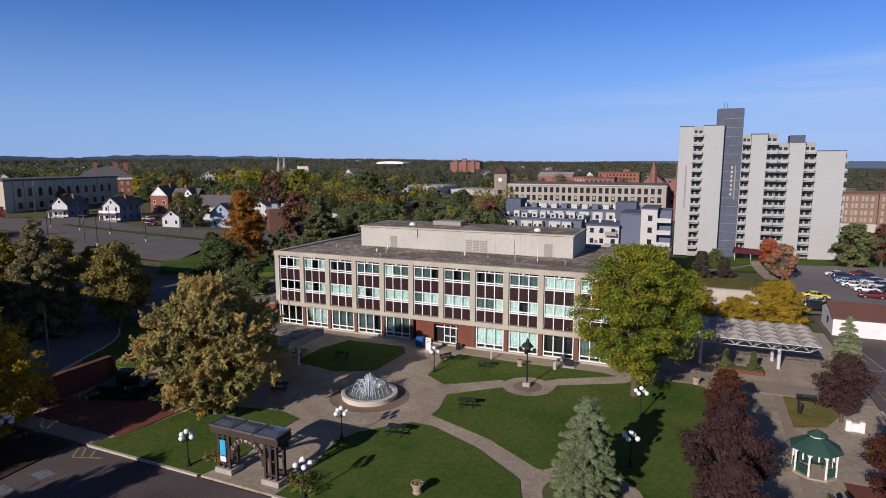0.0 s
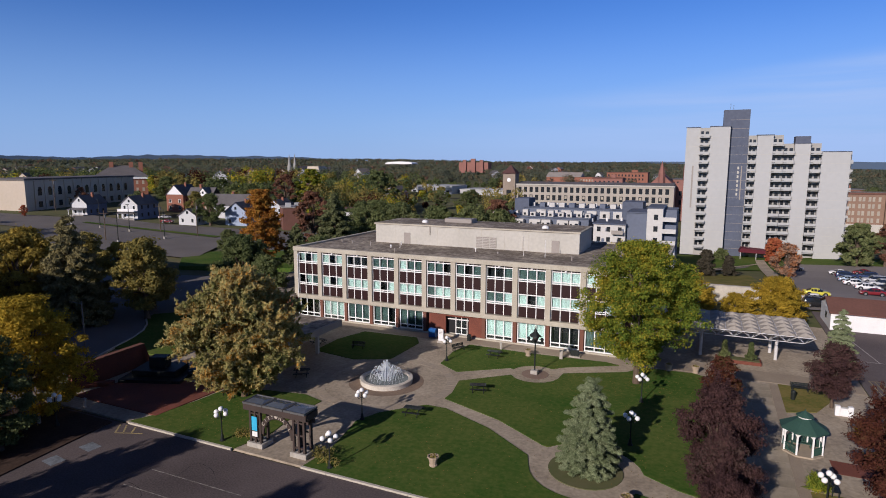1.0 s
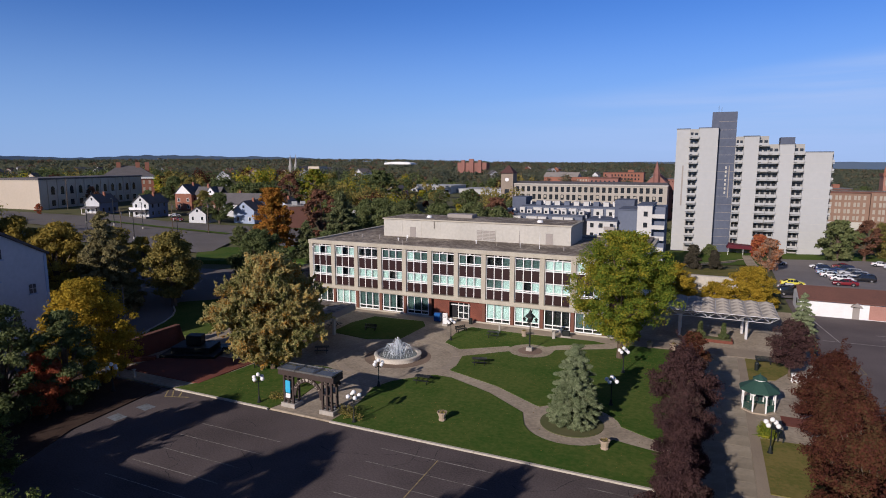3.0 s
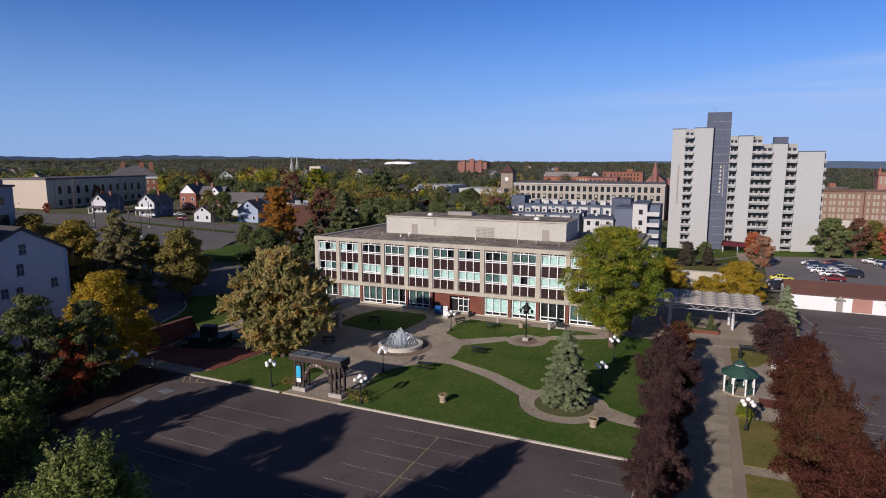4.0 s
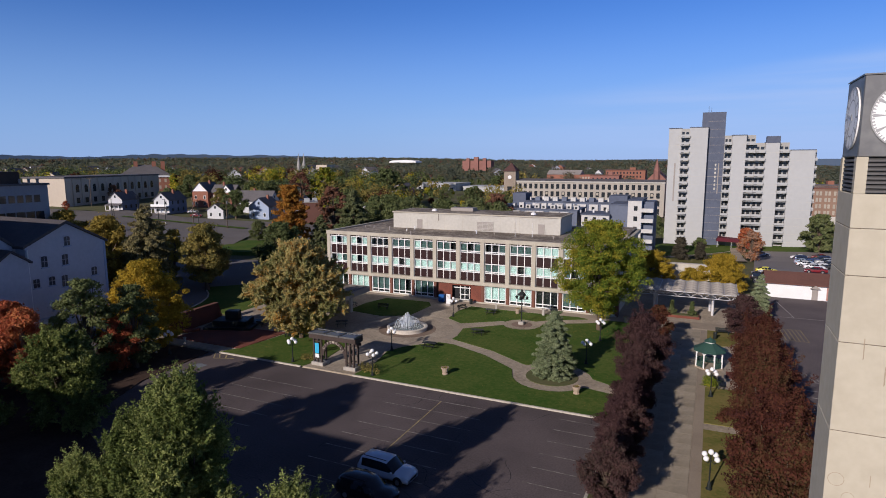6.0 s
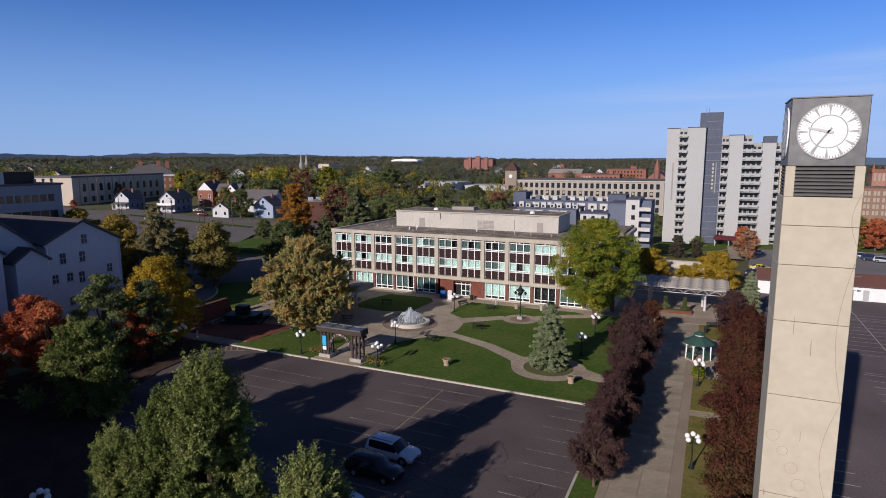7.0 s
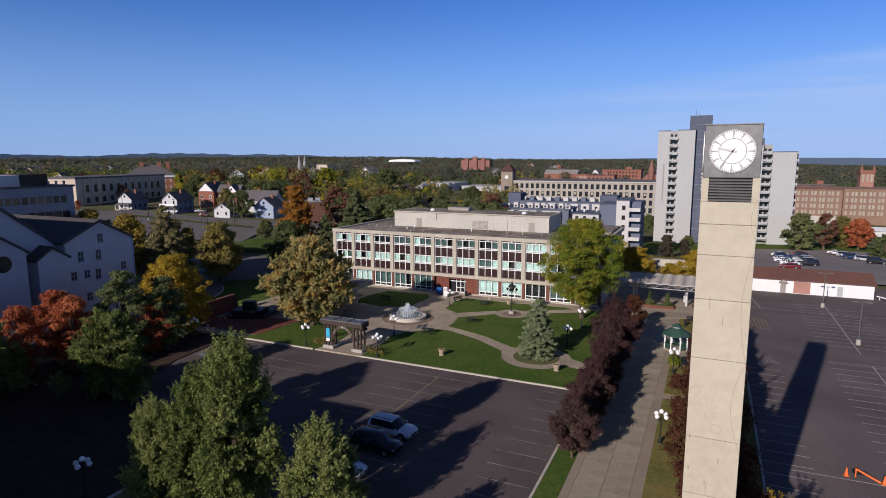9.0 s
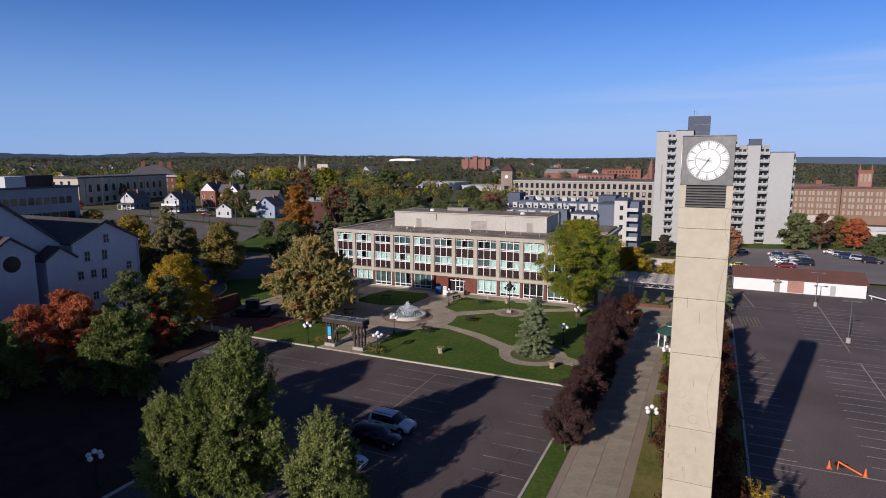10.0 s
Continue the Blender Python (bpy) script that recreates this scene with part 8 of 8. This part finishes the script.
clone(dg, -76.0, 128, 0, 60, 1.1, "green tree behind the hall")
rb = quick("brown", "rust-brown tree behind the dark conifer", -97.0, 128.0, 17.5, 6.0, 67, n=150, leaves=70, size=0.24)
quick("maple_green", "yellow-green round tree among the houses", -169.0, 225.0, 20.0, 9.6, 62, n=200, leaves=80, size=0.32)
hg = quick("green", "large green tree behind the shops", -139, 235, 20.5, 12.0, 68, n=240, leaves=80, size=0.34)
clone(dg, -118, 118, 0.6, 20, 0.55, "small dark tree on the verge")
clone(dg, -165, 158, 2.2, 120, 1.0, "dark tree before the blue house")
for x, y, sc in ((-72, 132, 1.3), (-62, 134, 1.25), (-52, 133, 1.3), (-46, 136, 1.2), (-84, 140, 1.3), (-95, 150, 1.2)):
    clone(dg, x, y, -0.5, x * 7, sc, "dark green tree behind the hall")
clone(rb, -50, 146, -1.0, 50, 0.95, "dark rust tree behind the hall")
for x, y, sc, src, words in ((-233, 158, 0.45, rb, "rust-brown tree beside the white house"), (-212, 166, 0.8, dg, "green tree between the houses"), (-187, 172, 0.8, ol, "olive tree behind the stacked porches"), (-224, 200, 1.0, ol, "olive tree behind the brick house"),
                          (-184, 200, 1.1, dg, "green tree behind the small white house"), (-176, 214, 1.0, rb, "rust tree behind the houses"), (-240, 205, 1.1, dg, "green tree behind the civic building"), (-262, 222, 1.1, ol, "olive tree before the hipped school"), (-150, 200, 0.9, ol, "olive tree behind the white house"),
                          (-232, 133, 0.45, rd, "small red maple before the civic building"), (-250, 168, 0.5, rb, "brown tree along the civic building")):
    clone(src, x, y, terrain(x, y), x * 3, sc, words)
for x, y, sc in ((-106, 262, 0.55), (-93, 271, 0.45), (-81, 258, 0.5), (-70, 268, 0.42), (-118, 300, 0.5), (-100, 306, 0.4), (-128, 280, 0.5)):
    clone(hg, x, y, terrain(x, y), x * 5, sc, "green tree before the pale works")
# round the apartment tower
kt = quick("green", "broad green tree beside the apartment tower", 41.0, 197.0, 12.8, 6.5, 63, n=190, leaves=80, size=0.26, base=0.8)
clone(rb, 48.0, 198.5, terrain(48.0, 198.5), 100, 0.72, "rust-brown tree behind the car park")
clone(ol, 54.0, 208.0, -5.6, 100, 0.95, "olive and bronze tree behind the car park")
ko = quick("red", "salmon-orange tree beside the car park", 58.5, 203.0, 10.5, 5.8, 64, n=120, leaves=70, size=0.32)
clone(kt, 72.0, 176.0, -4.8, 200, 1.0, "green tree at the car park's far side")
clone(kt, 62.0, 186.0, -5.4, 300, 0.7, "green tree along the drive")
quick("pink_tan", "half-bare pinkish tan tree by the drive", 20.0, 164.0, 9.0, 4.4, 65, n=130, leaves=60, size=0.2, spread=0.9, base=0.9)
clone(ko, 20.1, 198.0, terrain(20.1, 198.0), 40, 0.76, "small orange tree beside the tower's entrance")
ks = quick("yew", "small dense dark tree on the tower's lawn", 1.4, 157.0, 6.8, 3.0, 66, shape="egg", n=150, leaves=80, size=0.18, spread=0.8, base=0.3)
clone(ks, 6.7, 158.9, terrain(6.7, 158.9), 80, 0.8)
quick("green", "broad clipped green shrub at the tower's foot", 6.2, 205.0, 3.9, 3.6, 69, shape="dome", n=90, leaves=80, size=0.2, spread=0.7, base=0.2)
clone(yt, -9.0, 116.0, -0.2, 60, 1.1, "yellow locust behind the pavilion")

# ---- far woods ----
rngw = np.random.default_rng(77)
KEEP_OUT = [(-310, -240, 120, 215), (-235, -185, 130, 200), (-215, -120, 95, 150), (-185, -145, 145, 195), (-75, 0, 99, 205), (-14, 75, 99, 232), (45, 140, 235, 325), (-125, 10, 318, 366), (-65, -3, 60, 100),
            (-170, -100, 20, 130), (-210, -100, 393, 445), (-300, -92, 98, 172), (-150, -95, 570, 605)]
# sightlines kept open: azimuth range in degrees (0 = +y, positive towards -x), and how far out
OPEN = [(5, 19.5, 330), (-12, 3, 215), (-14.5, -7.0, 300), (52, 60, 215), (42, 54, 235), (34, 46, 170), (20, 27.5, 398), (37.5, 40.2, 480), (20, 24, 900), (25, 31, 1500), (10.5, 15, 560), (1.5, 5.5, 470)]
groups = {"hazed_green": [], "hazed_olive": [], "hazed_rust": [], "green": [], "olive": [], "maple_green": [], "rust": []}
kinds = list(groups)


def room(x, y):
    """How tall a tree may stand here: 0 where the town is built up, low where the view stays open."""
    for x0, x1, y0, y1 in KEEP_OUT:
        if x0 - 3 < x < x1 + 3 and y0 - 3 < y < y1 + 3:
            return 0.0
    d, az = math.hypot(x - 6, y + 16), math.degrees(math.atan2(-(x - 6), y + 16))
    for a0, a1, r in OPEN:
        if a0 < az < a1 and 0.35 * r < d < r:
            return 0.42 if d > 235 else 0.0
    return 1.0


for count, d0, d1, clumps, leaves, size in ((480, 130, 330, 14, 60, 0.36), (1900, 330, 900, 9, 30, 0.62), (5600, 900, 3000, 5, 9, 1.5)):
    for _ in range(count):
        az = rngw.uniform(-22, 68)
        d = d0 + (d1 - d0) * rngw.random() ** 0.8
        x, y = 6 - d * math.sin(radians(az)), -16 + d * math.cos(radians(az))
        tall = room(x, y)
        if not tall:
            continue
        h = (rngw.uniform(7, 16) if d < 900 else rngw.uniform(7, 12)) * tall
        r = h * rngw.uniform(0.36, 0.55) * (1.0 if d < 900 else 1.6)
        u = noise.noise(Vector((x * 0.012, y * 0.012, 0))) + rngw.normal() * 0.35
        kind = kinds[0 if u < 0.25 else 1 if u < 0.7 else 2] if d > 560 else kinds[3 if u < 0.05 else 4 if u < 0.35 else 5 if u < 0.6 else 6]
        c = rngw.normal(size=(clumps, 3))
        c = c / np.linalg.norm(c, axis=1, keepdims=True) * np.array([r * 0.6, r * 0.6, h * 0.3]) + np.array([x, y, terrain(x, y) + h * 0.56])
        groups[kind].append(leaf_tris(rngw, c, np.full((clumps, 3), r * 0.45), leaves, size, ragged=0.15))
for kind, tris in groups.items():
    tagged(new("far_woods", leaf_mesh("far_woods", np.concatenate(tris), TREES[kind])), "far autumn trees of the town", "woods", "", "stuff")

# far houses among the trees
FARWALLS = [CLAP, CLAPGREY, BEIGE, TOWNBRICK]
for k in range(70):
    az, d = rngw.uniform(4, 62), 300 + 1000 * rngw.random()
    x, y = 6 - d * math.sin(radians(az)), -16 + d * math.cos(radians(az))
    if room(x, y) < 1:
        continue
    far = thing("far_house", "small gabled house among far autumn trees", "house", x, y, terrain(x, y) + 1.0, rngw.uniform(-30, 50), "far houses")
    w_, d_, h_ = rngw.uniform(8, 13), rngw.uniform(9, 18), rngw.uniform(6, 9)
    part("wall", Geo().box(-w_ / 2, 0, 0, w_ / 2, d_, h_).wedge([(-w_ / 2, h_), (w_ / 2, h_), (0, h_ + 3.4)], "y", 0.02, d_ - 0.02), FARWALLS[k % 4], far)
    part("roof", Geo().wedge([(-w_ / 2 - 0.5, h_ - 0.4), (0, h_ + 3.45), (w_ / 2 + 0.5, h_ - 0.4), (w_ / 2 + 0.5, h_ - 0.1), (0, h_ + 3.8), (-w_ / 2 - 0.5, h_ - 0.1)], "y", -0.4, d_ + 0.4), SHINGLE if k % 3 else BROWNROOF, far)
    part("window", Geo().box(-w_ * 0.3, -0.06, h_ * 0.5, -w_ * 0.1, 0.02, h_ * 0.75).box(w_ * 0.1, -0.06, h_ * 0.5, w_ * 0.3, 0.02, h_ * 0.75), DARKWIN, far)

# blocks of the far town
for k, (x, y, w_, d_, h_, mat) in enumerate(((-80, 455, 22, 14, 17, HAZEBRICK), (-30, 500, 26, 16, 20, HAZEBRICK), (-8, 430, 20, 14, 18, TOWNBRICK), (-95, 620, 40, 18, 17, TOWNBRICK), (62, 420, 24, 14, 14, TOWNBRICK))):
    blk = thing("far_block", "flat-roofed brick and stone block in the far town", "building", x, y, terrain(x, y) - 0.5, 8 * (k % 3), "far town blocks")
    part("wall", Geo().box(0, 0, 0, w_, d_, h_), mat, blk)
    part("roof", Geo().box(-0.4, -0.4, h_, w_ + 0.4, d_ + 0.4, h_ + 0.7), (BROWNROOF, SHINGLE, PRECAST)[k % 3], blk)
    part("roof_hut", Geo().box(w_ * 0.6, 3, h_ + 0.7, w_ * 0.75, 7, h_ + 3.0), mat, blk)
    window_rows(blk, "window", 1.4, 2.0, [2.2 + 3.3 * i for i in range(int((w_ - 2) / 3.3))], (h_ - 3.6, h_ - 7.4), 0, DARKWIN)

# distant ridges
# the blue of the air haze is painted into the ridge colour
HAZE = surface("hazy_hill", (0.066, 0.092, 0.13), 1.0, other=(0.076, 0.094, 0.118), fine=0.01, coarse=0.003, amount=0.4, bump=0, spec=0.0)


def ridge(name, dist, a0, a1, height, seed):
    g = Geo()
    n = 160
    for i in range(n + 1):
        az = radians(a0 + (a1 - a0) * i / n)
        x, y = -dist * math.sin(az), dist * math.cos(az)
        edge = smooth01(i, 0, n * 0.25) * smooth01(n - i, 0, n * 0.25)
        h = height * edge * (0.75 + 0.35 * noise.noise(Vector((i * 0.06, seed, 0))) + 0.08 * noise.noise(Vector((i * 0.5, seed, 3))))
        g.v += [(x, y, -90), (x, y, 20 + h), (x * 1.05, y * 1.05, -90)]
        if i:
            b = 3 * i
            g.f += [(b - 3, b, b + 1, b - 2), (b - 2, b + 1, b + 2, b - 1)]
    return setting(name, g, HAZE, "far wooded ridge in painted blue haze on the horizon", "hills")


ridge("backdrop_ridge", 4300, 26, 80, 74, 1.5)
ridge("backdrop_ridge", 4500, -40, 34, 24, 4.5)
